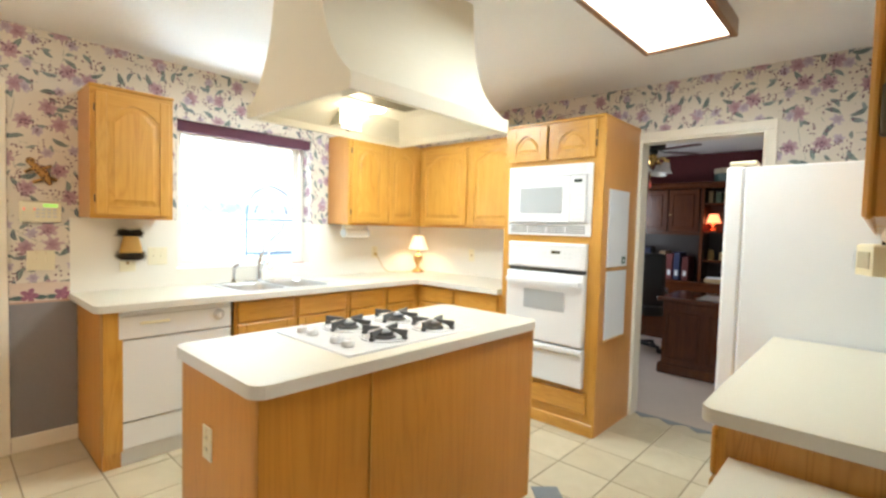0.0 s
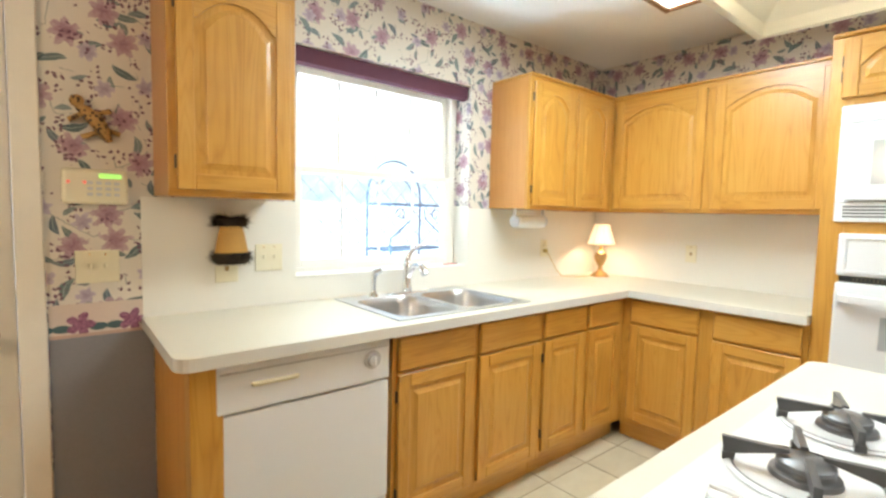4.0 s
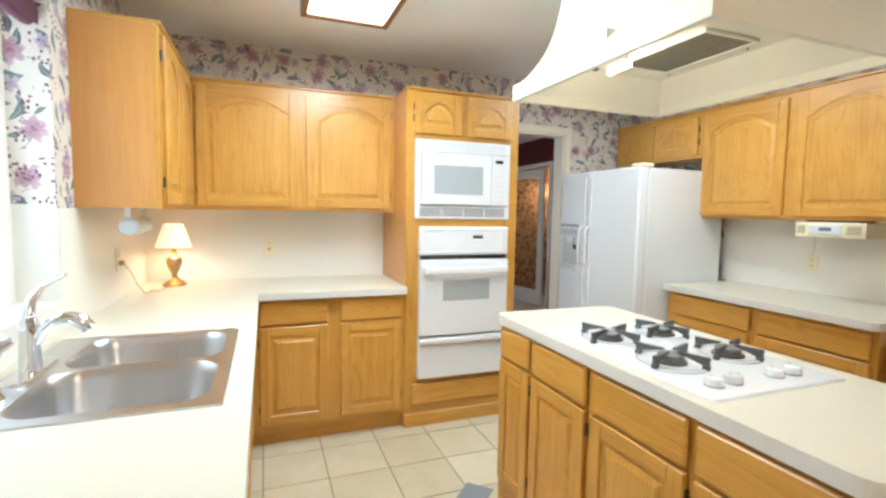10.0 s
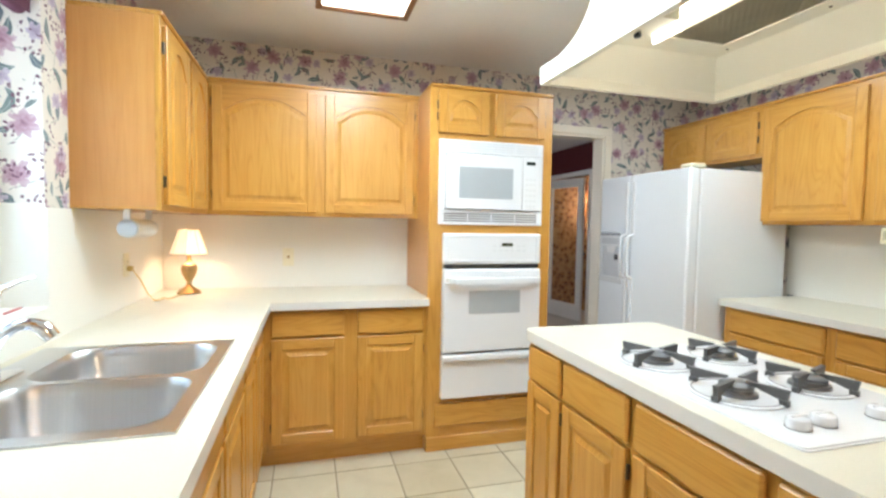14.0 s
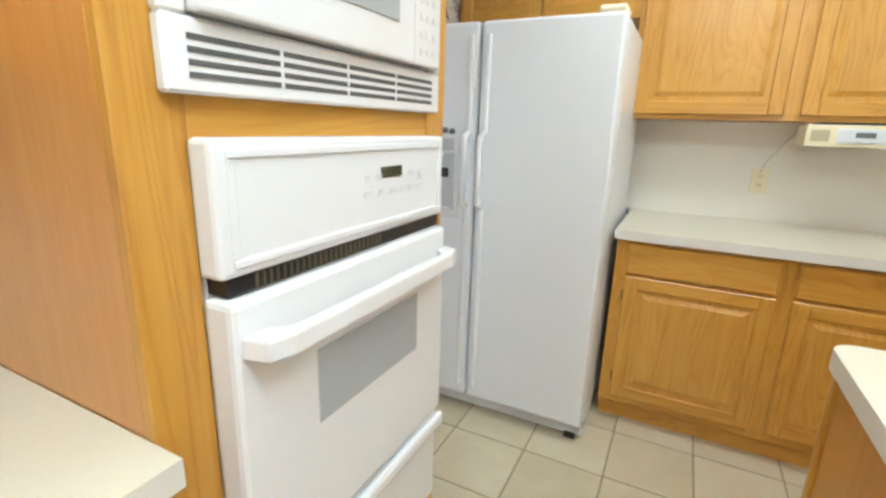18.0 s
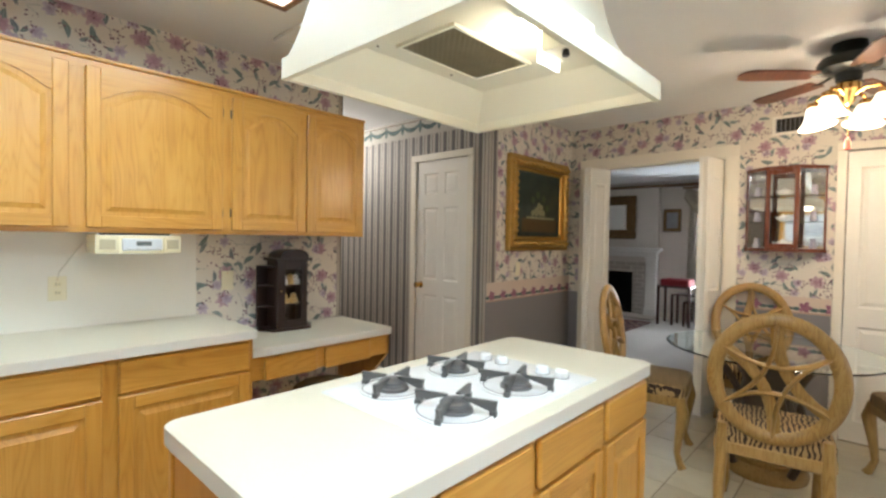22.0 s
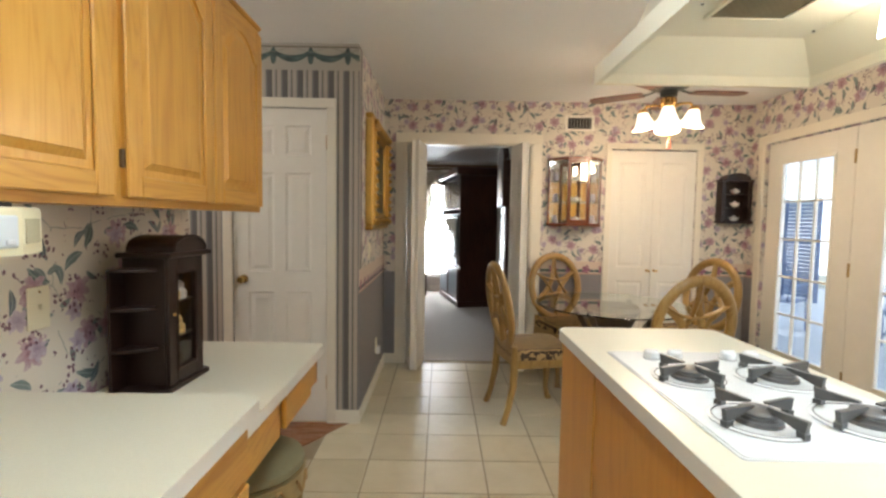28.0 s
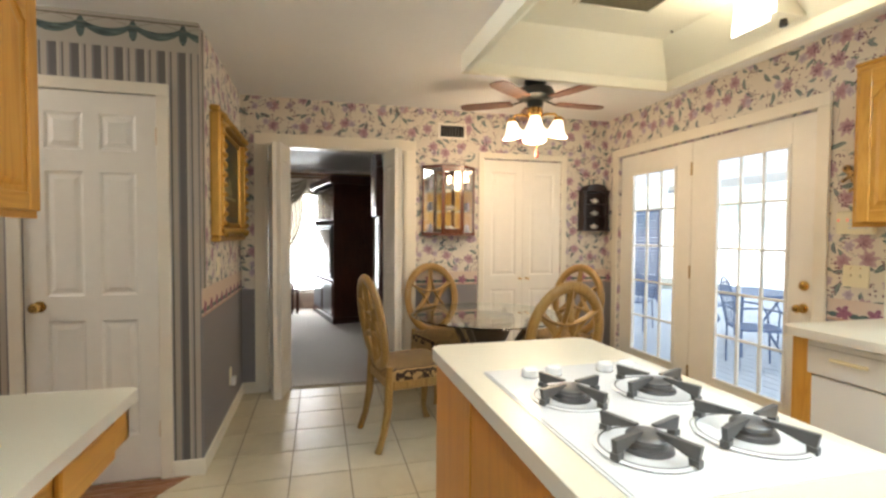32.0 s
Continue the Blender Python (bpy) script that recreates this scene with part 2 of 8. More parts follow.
def tile_glaze():
    n = Nodes("glazed_floor_tile")
    p = n.v("ADD", n.world_pos(), n.vec(n.m("MULTIPLY", n.rand(), 9.0), 0.0, 0.0))
    f = n.m("ADD", n.m("MULTIPLY", n.noise(p, 5, 5, 0.6, 0.8), 0.65), n.m("MULTIPLY", n.rand(), 0.35))
    n.bump(n.noise(p, 45), 0.06, 0.001)
    return n.done(n.ramp(f, ((0.25, (0.50, 0.43, 0.285)), (0.6, (0.595, 0.525, 0.37)), (0.85, (0.66, 0.60, 0.45)))), n.m("MULTIPLY_ADD", f, 0.2, 0.26))


tile_mat = tile_glaze()
slate_mat = plain("grey_inset_tile", (0.20, 0.23, 0.25), 0.35, vary=0.2, scale=30)


def flower_paper(name, ground, slide=0.0):
    """Printed wallpaper: mauve blossoms, teal leaves and berries on a cream ground."""
    n = Nodes(name)
    x, y, z = n.xyz(n.world_pos())
    uv = n.vec(n.m("ADD", n.m("ADD", x, y), slide), z, 0.0)
    wob = n.v("SCALE", n.v("SUBTRACT", n.vec(n.noise(uv, 14), n.noise(n.v("ADD", uv, (7.0, 3.0, 0.0)), 14), 0.0), (0.5, 0.5, 0.0)), s=0.022)
    uv = n.v("SCALE", n.v("ADD", uv, wob), s=1.12)
    colour = n.mix(n.noise(uv, 300, 2), tuple(q * 0.97 for q in ground), ground)

    def cells(scale, shift, rnd=0.75):
        w = n.nt.nodes.new("ShaderNodeTexVoronoi")
        w.voronoi_dimensions = "2D"
        p = n.v("ADD", n.v("SCALE", uv, s=scale), (shift, shift * 0.37, 0.0))
        n.put(w, "Vector", p)
        w.inputs["Scale"].default_value, w.inputs["Randomness"].default_value = 1.0, rnd
        d = n.xyz(n.v("SUBTRACT", p, w.outputs["Position"]))
        c = n.nt.nodes.new("ShaderNodeSeparateColor")
        n.put(c, 0, w.outputs["Color"])
        return d, c.outputs, w.outputs["Distance"]

    def leaf(scale, shift, a, b, cut, hues):
        nonlocal colour
        d, c, _ = cells(scale, shift)
        t = n.m("MULTIPLY", c[0], 6.283)
        cs, sn = n.m("COSINE", t), n.m("SINE", t)
        u = n.m("ADD", n.m("MULTIPLY", d[0], cs), n.m("MULTIPLY", d[1], sn))
        w = n.m("SUBTRACT", n.m("MULTIPLY", d[1], cs), n.m("MULTIPLY", d[0], sn))
        w = n.m("ADD", w, n.m("MULTIPLY", n.m("MULTIPLY", u, u), 0.9))
        e = n.m("ADD", n.m("POWER", n.m("ABSOLUTE", n.m("DIVIDE", u, a)), 1.6), n.m("POWER", n.m("ABSOLUTE", n.m("DIVIDE", w, b)), 1.3))
        on = n.m("MULTIPLY", n.m("LESS_THAN", e, 1.0), n.m("GREATER_THAN", c[2], cut))
        rib = n.m("LESS_THAN", n.m("ABSOLUTE", w), b * 0.12)
        tone = n.mix(c[1], hues[0], hues[1])
        tone = n.mix(n.m("MULTIPLY", rib, 0.5), tone, (0.45, 0.50, 0.46))
        colour = n.mix(n.m("MULTIPLY", on, 0.92), colour, tone)

    def stem(scale, shift, width):
        nonlocal colour
        w = n.nt.nodes.new("ShaderNodeTexVoronoi")
        w.voronoi_dimensions, w.feature = "2D", "DISTANCE_TO_EDGE"
        n.put(w, "Vector", n.v("ADD", n.v("SCALE", uv, s=scale), (shift, shift, 0.0)))
        w.inputs["Scale"].default_value = 1.0
        on = n.m("MULTIPLY", n.m("LESS_THAN", w.outputs["Distance"], width), n.m("GREATER_THAN", n.noise(uv, 9), 0.52))
        colour = n.mix(n.m("MULTIPLY", on, 0.7), colour, (0.20, 0.24, 0.22))

    def bloom(scale, shift, r, cut, petals, hues, patch=0.0):
        nonlocal colour
        d, c, _ = cells(scale, shift, 0.65)
        rad = n.m("SQRT", n.m("ADD", n.m("MULTIPLY", d[0], d[0]), n.m("MULTIPLY", d[1], d[1])))
        th = n.m("ADD", n.m("ARCTAN2", d[1], d[0]), n.m("MULTIPLY", c[0], 6.28))
        lobe = n.m("MULTIPLY_ADD", n.m("ABSOLUTE", n.m("COSINE", n.m("MULTIPLY", th, petals / 2))), 0.42, 0.58)
        lobe = n.m("MULTIPLY", lobe, n.m("MULTIPLY_ADD", n.noise(uv, 42, 2), 1.1, 0.45))
        on = n.m("MULTIPLY", n.m("LESS_THAN", rad, n.m("MULTIPLY", lobe, r)), n.m("GREATER_THAN", c[2], cut))
        if patch:
            on = n.m("MULTIPLY", on, n.m("GREATER_THAN", n.noise(uv, 11, 1), patch))
        shade = n.m("ADD", n.m("MULTIPLY", n.m("DIVIDE", rad, r), 0.7), n.m("MULTIPLY", n.noise(uv, 75, 3), 1.25))
        tone = n.ramp(n.m("MULTIPLY", shade, 0.55), ((0.2, hues[0]), (0.5, hues[1]), (0.85, hues[2])))
        colour = n.mix(n.m("MULTIPLY", on, 0.93), colour, tone)

    stem(6.0, 2.1, 0.010)
    leaf(5.6, 5.3, 0.27, 0.085, 0.08, ((0.04, 0.085, 0.095), (0.13, 0.20, 0.20)))
    leaf(6.2, 11.7, 0.25, 0.085, 0.25, ((0.06, 0.10, 0.14), (0.16, 0.23, 0.24)))
    leaf(8.0, 31.7, 0.22, 0.085, 0.42, ((0.07, 0.11, 0.12), (0.20, 0.26, 0.26)))
    bloom(4.9, 0.0, 0.27, 0.10, 7, ((0.20, 0.075, 0.12), (0.40, 0.23, 0.29), (0.58, 0.47, 0.50)))
    bloom(5.6, 17.0, 0.20, 0.24, 6, ((0.22, 0.15, 0.25), (0.43, 0.35, 0.45), (0.62, 0.55, 0.61)))
    bloom(46.0, 4.4, 0.36, 0.30, 2, ((0.09, 0.03, 0.06), (0.15, 0.06, 0.10), (0.22, 0.10, 0.15)), 0.55)
    return n.done(colour, 0.62)


paper = flower_paper("floral_wallpaper", (0.72, 0.67, 0.585))
# slid copy of the paper; window light is put into its paler ground
reveal_paper = flower_paper("floral_wallpaper_lit_reveal", (0.74, 0.70, 0.63), 3.3)


def stripe_paper():
    n = Nodes("striped_wallpaper")
    x, y, z = n.xyz(n.world_pos())
    u = n.m("ADD", x, y)
    f = n.m("FRACT", n.m("MULTIPLY", u, 1 / 0.098))
    grey, tan, dark, pale = (0.37, 0.345, 0.315), (0.45, 0.40, 0.335), (0.105, 0.097, 0.097), (0.51, 0.46, 0.385)
    c = n.mix(n.m("GREATER_THAN", f, 0.34), dark, pale)
    c = n.mix(n.m("GREATER_THAN", f, 0.44), c, grey)
    c = n.mix(n.m("GREATER_THAN", f, 0.56), c, dark)
    c = n.mix(n.m("GREATER_THAN", f, 0.64), c, tan)
    c = n.mix(n.m("GREATER_THAN", f, 0.90), c, (0.20, 0.19, 0.20))
    return n.done(n.mix(n.noise(n.vec(u, z, 0.0), 200), c, n.mix(0.12, c, (0.7, 0.66, 0.6))), 0.7)


stripes = stripe_paper()


def emitter(name, colour, power):
    n = Nodes(name)
    return n.done(colour, 0.4, Emission_Color=(*colour, 1), Emission_Strength=power)


def glass_mat(name, tint=(1, 1, 1), rough=0.0):
    n = Nodes(name)
    return n.done(tint, rough, Transmission_Weight=1.0, IOR=1.45)


glass = glass_mat("clear_glass")
screen_glass = glass_mat("screened_glass", (0.66, 0.74, 0.80))
green_glass = glass_mat("green_edged_glass", (0.86, 0.95, 0.92))
diffuser_mat = emitter("lit_diffuser", (1.0, 0.95, 0.82), 5.0)
shade_glow = emitter("lit_shade", (1.0, 0.74, 0.48), 0.85)
bulb_glow = emitter("lit_glass", (1.0, 0.90, 0.72), 7.0)
fan_glow = emitter("lit_fan_glass", (1.0, 0.88, 0.70), 1.7)

# ---- mesh helpers ----


def thing(name, label, category, at=(0, 0, 0), rz=0, group="", kind=""):
    ob = new(name)
    ob.empty_display_size = 0.1
    ob.matrix_world = pose(*at, 0, 0, rz)
    return tagged(ob, label, category, group, kind)


def solid(bm, name):
    me = bpy.data.meshes.new(name)
    bm.to_mesh(me)
    bm.free()
    return me


def part(name, bm, material, parent, label="", smooth=False):
    me = solid(bm, name)
    me.materials.append(material)
    if smooth:
        me.polygons.foreach_set("use_smooth", [True] * len(me.polygons))
        me.set_sharp_from_angle(angle=radians(40))
    ob = new(name, me)
    ob.parent = parent
    if label:
        tagged(ob, label)
    return ob


def structure(name, bm, material, label, category, smooth=False):
    ob = part(name, bm, material, None, "", smooth)
    return tagged(ob, label, category, kind="structure")


def single(name, bm, material, label, category, at=(0, 0, 0), rz=0, group="", smooth=False):
    """A thing of one mesh."""
    ob = part(name, bm, material, None, "", smooth)
    ob.matrix_world = pose(*at, 0, 0, rz)
    return tagged(ob, label, category, group)


def box(x0, x1, y0, y1, z0, z1, bevel=0.0, bm=None, segments=1):
    own = bmesh.new()
    bmesh.ops.create_cube(own, size=1)
    bmesh.ops.scale(own, vec=(abs(x1 - x0), abs(y1 - y0), abs(z1 - z0)), verts=own.verts)
    bmesh.ops.translate(own, vec=((x0 + x1) / 2, (y0 + y1) / 2, (z0 + z1) / 2), verts=own.verts)
    if bevel:
        bmesh.ops.bevel(own, geom=own.edges[:], offset=bevel, segments=segments, affect="EDGES", profile=0.5)
    return join(bm, own)


def join(bm, own, m=None):
    if m is not None:
        own.transform(m)
    if bm is None:
        return own
    me = bpy.data.meshes.new("tmp")
    own.to_mesh(me)
    own.free()
    bm.from_mesh(me)
    bpy.data.meshes.remove(me)
    return bm


def lathe(profile, n=20, bm=None, m=None):
    """Turn (radius, height) pairs about z."""
    own = bmesh.new()
    rings = []
    for r, z in profile:
        if r < 1e-5:
            rings.append([own.verts.new((0, 0, z))])
        else:
            rings.append([own.verts.new((r * math.cos(2 * math.pi * i / n), r * math.sin(2 * math.pi * i / n), z)) for i in range(n)])
    for a, b in zip(rings, rings[1:]):
        for i in range(n):
            j = (i + 1) % n
            if len(a) == 1 and len(b) > 1:
                own.faces.new((a[0], b[j], b[i]))
            elif len(b) == 1 and len(a) > 1:
                own.faces.new((a[i], a[j], b[0]))
            elif len(a) > 1:
                own.faces.new((a[i], a[j], b[j], b[i]))
    for ring, flip in ((rings[0], True), (rings[-1], False)):
        if len(ring) > 1:
            own.faces.new(ring[::-1] if flip else ring)
    return join(bm, own, m)


def tube(points, radius, n=8, bm=None, closed=False, flat=1.0, radii=None):
    """A round (or flattened) rod along points."""
    own = bmesh.new()
    pts = [Vector(p) for p in points]
    rings, last = [], None
    for i, p in enumerate(pts):
        if closed:
            d = pts[(i + 1) % len(pts)] - pts[i - 1]
        else:
            d = pts[min(i + 1, len(pts) - 1)] - pts[max(i - 1, 0)]
        d.normalize()
        if last is None:
            side = d.orthogonal().normalized()
            if abs(d.z) < 0.99:
                side = d.cross(Vector((0, 0, 1))).normalized()
        else:
            side = (last - d * last.dot(d)).normalized()
        last, up = side, side.cross(d)
        r = radii[i] if radii else radius
        rings.append([own.verts.new(p + side * (r * math.cos(2 * math.pi * k / n)) + up * (r * flat * math.sin(2 * math.pi * k / n))) for k in range(n)])
    pairs = list(zip(rings, rings[1:])) + ([(rings[-1], rings[0])] if closed else [])
    for a, b in pairs:
        for k in range(n):
            own.faces.new((a[k], a[(k + 1) % n], b[(k + 1) % n], b[k]))
    if not closed:
        own.faces.new(rings[0][::-1])
        own.faces.new(rings[-1])
    bmesh.ops.recalc_face_normals(own, faces=own.faces[:])
    return join(bm, own)


def prism(outline, y0, y1, bm=None):
    """An outline of (x, z) pairs made solid from y0 to y1."""
    own = bmesh.new()
    a = [own.verts.new((x, y0, z)) for x, z in outline]
    b = [own.verts.new((x, y1, z)) for x, z in outline]
    own.faces.new(a)
    own.faces.new(b[::-1])
    for i in range(len(a)):
        j = (i + 1) % len(a)
        own.faces.new((a[j], a[i], b[i], b[j]))
    bmesh.ops.recalc_face_normals(own, faces=own.faces[:])
    return join(bm, own)


def slab(outline, z0, z1, bevel=0.0, bm=None):
    """An outline of (x, y) pairs made solid from z0 to z1."""
    own = bmesh.new()
    a = [own.verts.new((x, y, z0)) for x, y in outline]
    b = [own.verts.new((x, y, z1)) for x, y in outline]
    own.faces.new(a[::-1])
    top = own.faces.new(b)
    for i in range(len(a)):
        j = (i + 1) % len(a)
        own.faces.new((a[i], a[j], b[j], b[i]))
    bmesh.ops.recalc_face_normals(own, faces=own.faces[:])
    if bevel:
        bmesh.ops.bevel(own, geom=[e for e in top.edges], offset=bevel, segments=2, affect="EDGES", profile=0.5)
    return join(bm, own)


def round_rect(x0, x1, y0, y1, r, n=5):
    """Corner radii in the order (x0,y0), (x1,y0), (x1,y1), (x0,y1)."""
    rr = r if isinstance(r, (tuple, list)) else (r,) * 4
    out = []
    for (cx, cy, sx, sy, a0), q in zip(((x0, y0, 1, 1, 180), (x1, y0, -1, 1, 270), (x1, y1, -1, -1, 0), (x0, y1, 1, -1, 90)), rr):
        if q <= 0:
            out.append((cx, cy))
            continue
        for i in range(n + 1):
            a = radians(a0 + 90 * i / n)
            out.append((cx + sx * q + q * math.cos(a), cy + sy * q + q * math.sin(a)))
    return out


SOUTH, WEST, NORTH, EAST = 0, -90, 180, 90   # the way a thing's front looks

# ---- the room's shell ----
XW, YS, YP, XP, CEIL = -5.41, -3.93, -3.385, -4.065, 2.45   # west wall, south wall, picture wall, striped wall, ceiling


def wall(name, axis, a0, a1, t0, t1, holes, material, label, z1=CEIL):
    """A wall along an axis from a0 to a1, between t0 and t1 in thickness, with holes (from, to, sill, head)."""
    bm = bmesh.new()
    cuts = sorted({a0, a1, *(h[0] for h in holes), *(h[1] for h in holes)})
    for p, q in zip(cuts, cuts[1:]):
        spans = [(0, z1)]
        for h in holes:
            if h[0] <= p and q <= h[1]:
                spans = [(0, h[2]), (h[3], z1)]
        for s, e in spans:
            if e - s > 1e-4:
                box(*((p, q, t0, t1) if axis == "x" else (t0, t1, p, q)), s, e, bm=bm)
    return structure(name, bm, material, label, "wall")


WIN = (-2.39, -1.325, 1.028, 2.085)
wall("wall_north", "x", XW, 0.12, 0, 0.20, [WIN, (-5.20, -3.34, -0.02, 2.06)], paper, "floral wallpapered wall with the sink window and patio doors")
wall("wall_east", "y", YS - 0.12, 0, 0, 0.12, [(-3.07, -2.30, -0.02, 2.045)], paper, "floral wallpapered wall with the study doorway")
wall("wall_south", "x", -3.03, 0, YS - 0.12, YS, [], paper, "floral wallpapered wall behind fridge, counter and desk")
wall("wall_pantry", "y", -6.2, YP, XP - 0.12, XP, [(-4.20, -3.59, -0.02, 2.05)], stripes, "grey and black striped wallpapered wall with the pantry door")
wall("wall_picture", "x", XW, XP - 0.12, YP - 0.12, YP, [], paper, "floral wallpapered wall with the gilt painting")
wall("wall_west", "y", -3.505, 0.2, XW - 0.12, XW, [(-3.19, -2.02, -0.02, 2.06), (-1.285, -0.495, -0.02, 2.03)], paper, "floral wallpapered wall with the living room opening and closet")
wall("wall_hall", "y", -6.2, YS - 0.12, -3.15, -3.03, [], stripes, "striped wallpapered hall side wall")
structure("wall_hall_end", box(XP - 0.12, -3.03, -6.32, -6.2, 0, CEIL), beige_wall, "plain end wall of the hall", "wall")

_c = box(XW - 0.12, 0.12, -6.3, 0.2, CEIL, CEIL + 0.1)
structure("ceiling", _c, ceiling_paint, "off-white textured kitchen ceiling", "ceiling")
_h = thing("attic_hatch", "painted attic hatch panel in a flat trim on the ceiling", "hatch", (-2.675, -3.21, CEIL), kind="structure")
part("panel", box(-0.27, 0.27, -0.29, 0.29, -0.010, -0.001, 0.003), ceiling_paint, _h)
for _s in (-1, 1):
    part("trim", box(_s * 0.2985 - 0.0265, _s * 0.2985 + 0.0265, -0.35, 0.35, -0.020, -0.001, 0.004), ceiling_paint, _h)
    part("trim", box(-0.272, 0.272, _s * 0.3215 - 0.0285, _s * 0.3215 + 0.0285, -0.020, -0.001, 0.004), ceiling_paint, _h)

# grey wainscot, rails, skirting and splashbacks
RAIL = 0.865


def strip(name, material, label, runs, category="trim", bevel=0.0):
    for r in runs:
        structure(name, box(*r, bevel=bevel), material, label, category)


P = 0.004
strip("wainscot", wainscot, "grey textured wainscot below the border", [
    (-3.262, -2.952, -P, 0, 0.09, RAIL), (XW + P, -5.28, -P, 0, 0.09, RAIL),
    (XW, XW + P, -0.435, -P, 0.09, RAIL), (XW, XW + P, -1.93, -1.345, 0.09, RAIL),
    (XW, XW + P, YP + P, -3.28, 0.09, RAIL), (XW + P, XP, YP, YP + P, 0.09, RAIL)], "wall panel")
strip("baseboard", trim_paint, "cream painted baseboard along the floor", [
    (-3.262, -2.952, -0.014, 0, 0, 0.09), (XW + 0.014, -5.28, -0.014, 0, 0, 0.09),
    (XW, XW + 0.014, -0.435, 0, 0, 0.09), (XW, XW + 0.014, -1.93, -1.345, 0, 0.09),
    (XW, XW + 0.014, YP + 0.014, -3.28, 0, 0.09), (XW, XP + 0.014, YP, YP + 0.014, 0, 0.09),
    (XP, XP + 0.014, -3.53, YP, 0, 0.09), (XP, XP + 0.014, -6.2, -4.26, 0, 0.09),
    (-0.014, 0, -3.9, -3.13, 0, 0.09), (-3.03, -2.15, YS, YS + 0.014, 0, 0.09)], "baseboard", 0.003)
strip("splashback", splash, "cream laminate splashback above the counter", [
    (-2.985, WIN[0], -P, 0, 0.914, 1.372), (WIN[0], WIN[1], -P, 0, 0.914, WIN[2] - 0.004), (WIN[1], -P, -P, 0, 0.914, 1.372),
    (-P, 0, -1.52, 0, 0.914, 1.372), (-2.09, -0.85, YS, YS + P, 0.914, 1.372)], "splashback")


def casing(name, axis, a0, a1, face, z1, w, out, label, foot=0.0, t=0.018, material=None):
    """Trim round an opening; out is the side on which it stands proud."""
    bm = bmesh.new()
    f0, f1 = sorted((face, face + out * t))
    for p, q, s, e in ((a0 - w, a0, foot, z1), (a1, a1 + w, foot, z1), (a0 - w, a1 + w, z1, z1 + w)):
        box(*((p, q, f0, f1) if axis == "x" else (f0, f1, p, q)), s, e, 0.004, bm)
    structure(name, bm, material or trim_paint, label, "trim")


casing("door_trim_study", "y", -3.07, -2.30, 0, 2.045, 0.06, -1, "cream painted casing of the study doorway")
casing("door_trim_living", "y", -3.19, -2.02, XW, 2.06, 0.09, 1, "cream painted casing of the living room opening")
casing("door_trim_closet", "y", -1.285, -0.495, XW, 2.03, 0.055, 1, "white casing of the closet doors")
casing("door_trim_pantry", "y", -4.20, -3.59, XP, 2.05, 0.06, 1, "cream painted casing of the pantry door")
casing("door_trim_patio", "x", -5.20, -3.34, 0, 2.06, 0.075, -1, "cream painted casing of the patio doors")

def jamb(name, axis, a0, a1, t0, t1, z1, label, material=None):
    """Boards lining an opening through a wall."""
    bm = bmesh.new()
    for p, q, b, e in ((a0 - 0.002, a0 + 0.014, 0, z1), (a1 - 0.014, a1 + 0.002, 0, z1), (a0 + 0.014, a1 - 0.014, z1 - 0.014, z1 + 0.002)):
        box(*((p, q, t0, t1) if axis == "x" else (t0, t1, p, q)), b, e, bm=bm)
    structure(name, bm, material or trim_paint, label, "trim")


jamb("door_jamb_study", "y", -3.07, -2.30, -0.004, 0.124, 2.045, "cream painted jamb of the study doorway")
jamb("door_jamb_living", "y", -3.19, -2.02, XW - 0.124, XW + 0.004, 2.06, "cream painted jamb of the living room opening")
casing("door_trim_study_inner", "y", -3.07, -2.30, 0.12, 2.045, 0.06, 1, "cream painted casing on the study side")

# floor: grout bed and tiles
GX, GY, G = -1.03, -2.92, 0.32
floor = structure("floor", box(XW - 0.1, 0.2, YS, 0.1, -0.08, -0.004), grout, "cream glazed ceramic tile floor with tan grout", "floor")


def diag(x):
    """Where the hall's wood floor begins."""
    return -3.44 - (x - XP) * 0.66


_tiles = {}


def tile(x0, x1, y0, y1, material=tile_mat):
    key = (round(x1 - x0, 3), round(y1 - y0, 3), material.name)
    if key not in _tiles:
        bm = slab(round_rect(0, key[0], 0, key[1], 0.004, 1), -0.006, 0.0, 0.0015)
        _tiles[key] = solid(bm, "tile")
        _tiles[key].materials.append(material)
    ob = new("tile", _tiles[key])
    ob.parent = floor
    ob.location = (x0, y0, 0)
    return ob


# ---- cabinets ----


def loop_outline(x0, x1, z0, z1, rise, n=16):
    """A panel outline, with a raised eyebrow arch along its top if rise is given."""
    pts = [(x0, z0), (x1, z0)]
    if rise <= 0:
        return pts + [(x1, z1), (x0, z1)]
    w, sh = x1 - x0, (x1 - x0) * 0.05
    pts.append((x1, z1 - rise))
    for i in range(n + 1):
        u = 1 - 2 * i / n
        pts.append(((x0 + x1) / 2 + (w / 2 - sh) * u, z1 - rise * (0.10 + 0.90 * abs(u) ** 2.2) + 0.10 * rise))
    pts.append((x0, z1 - rise))
    return pts


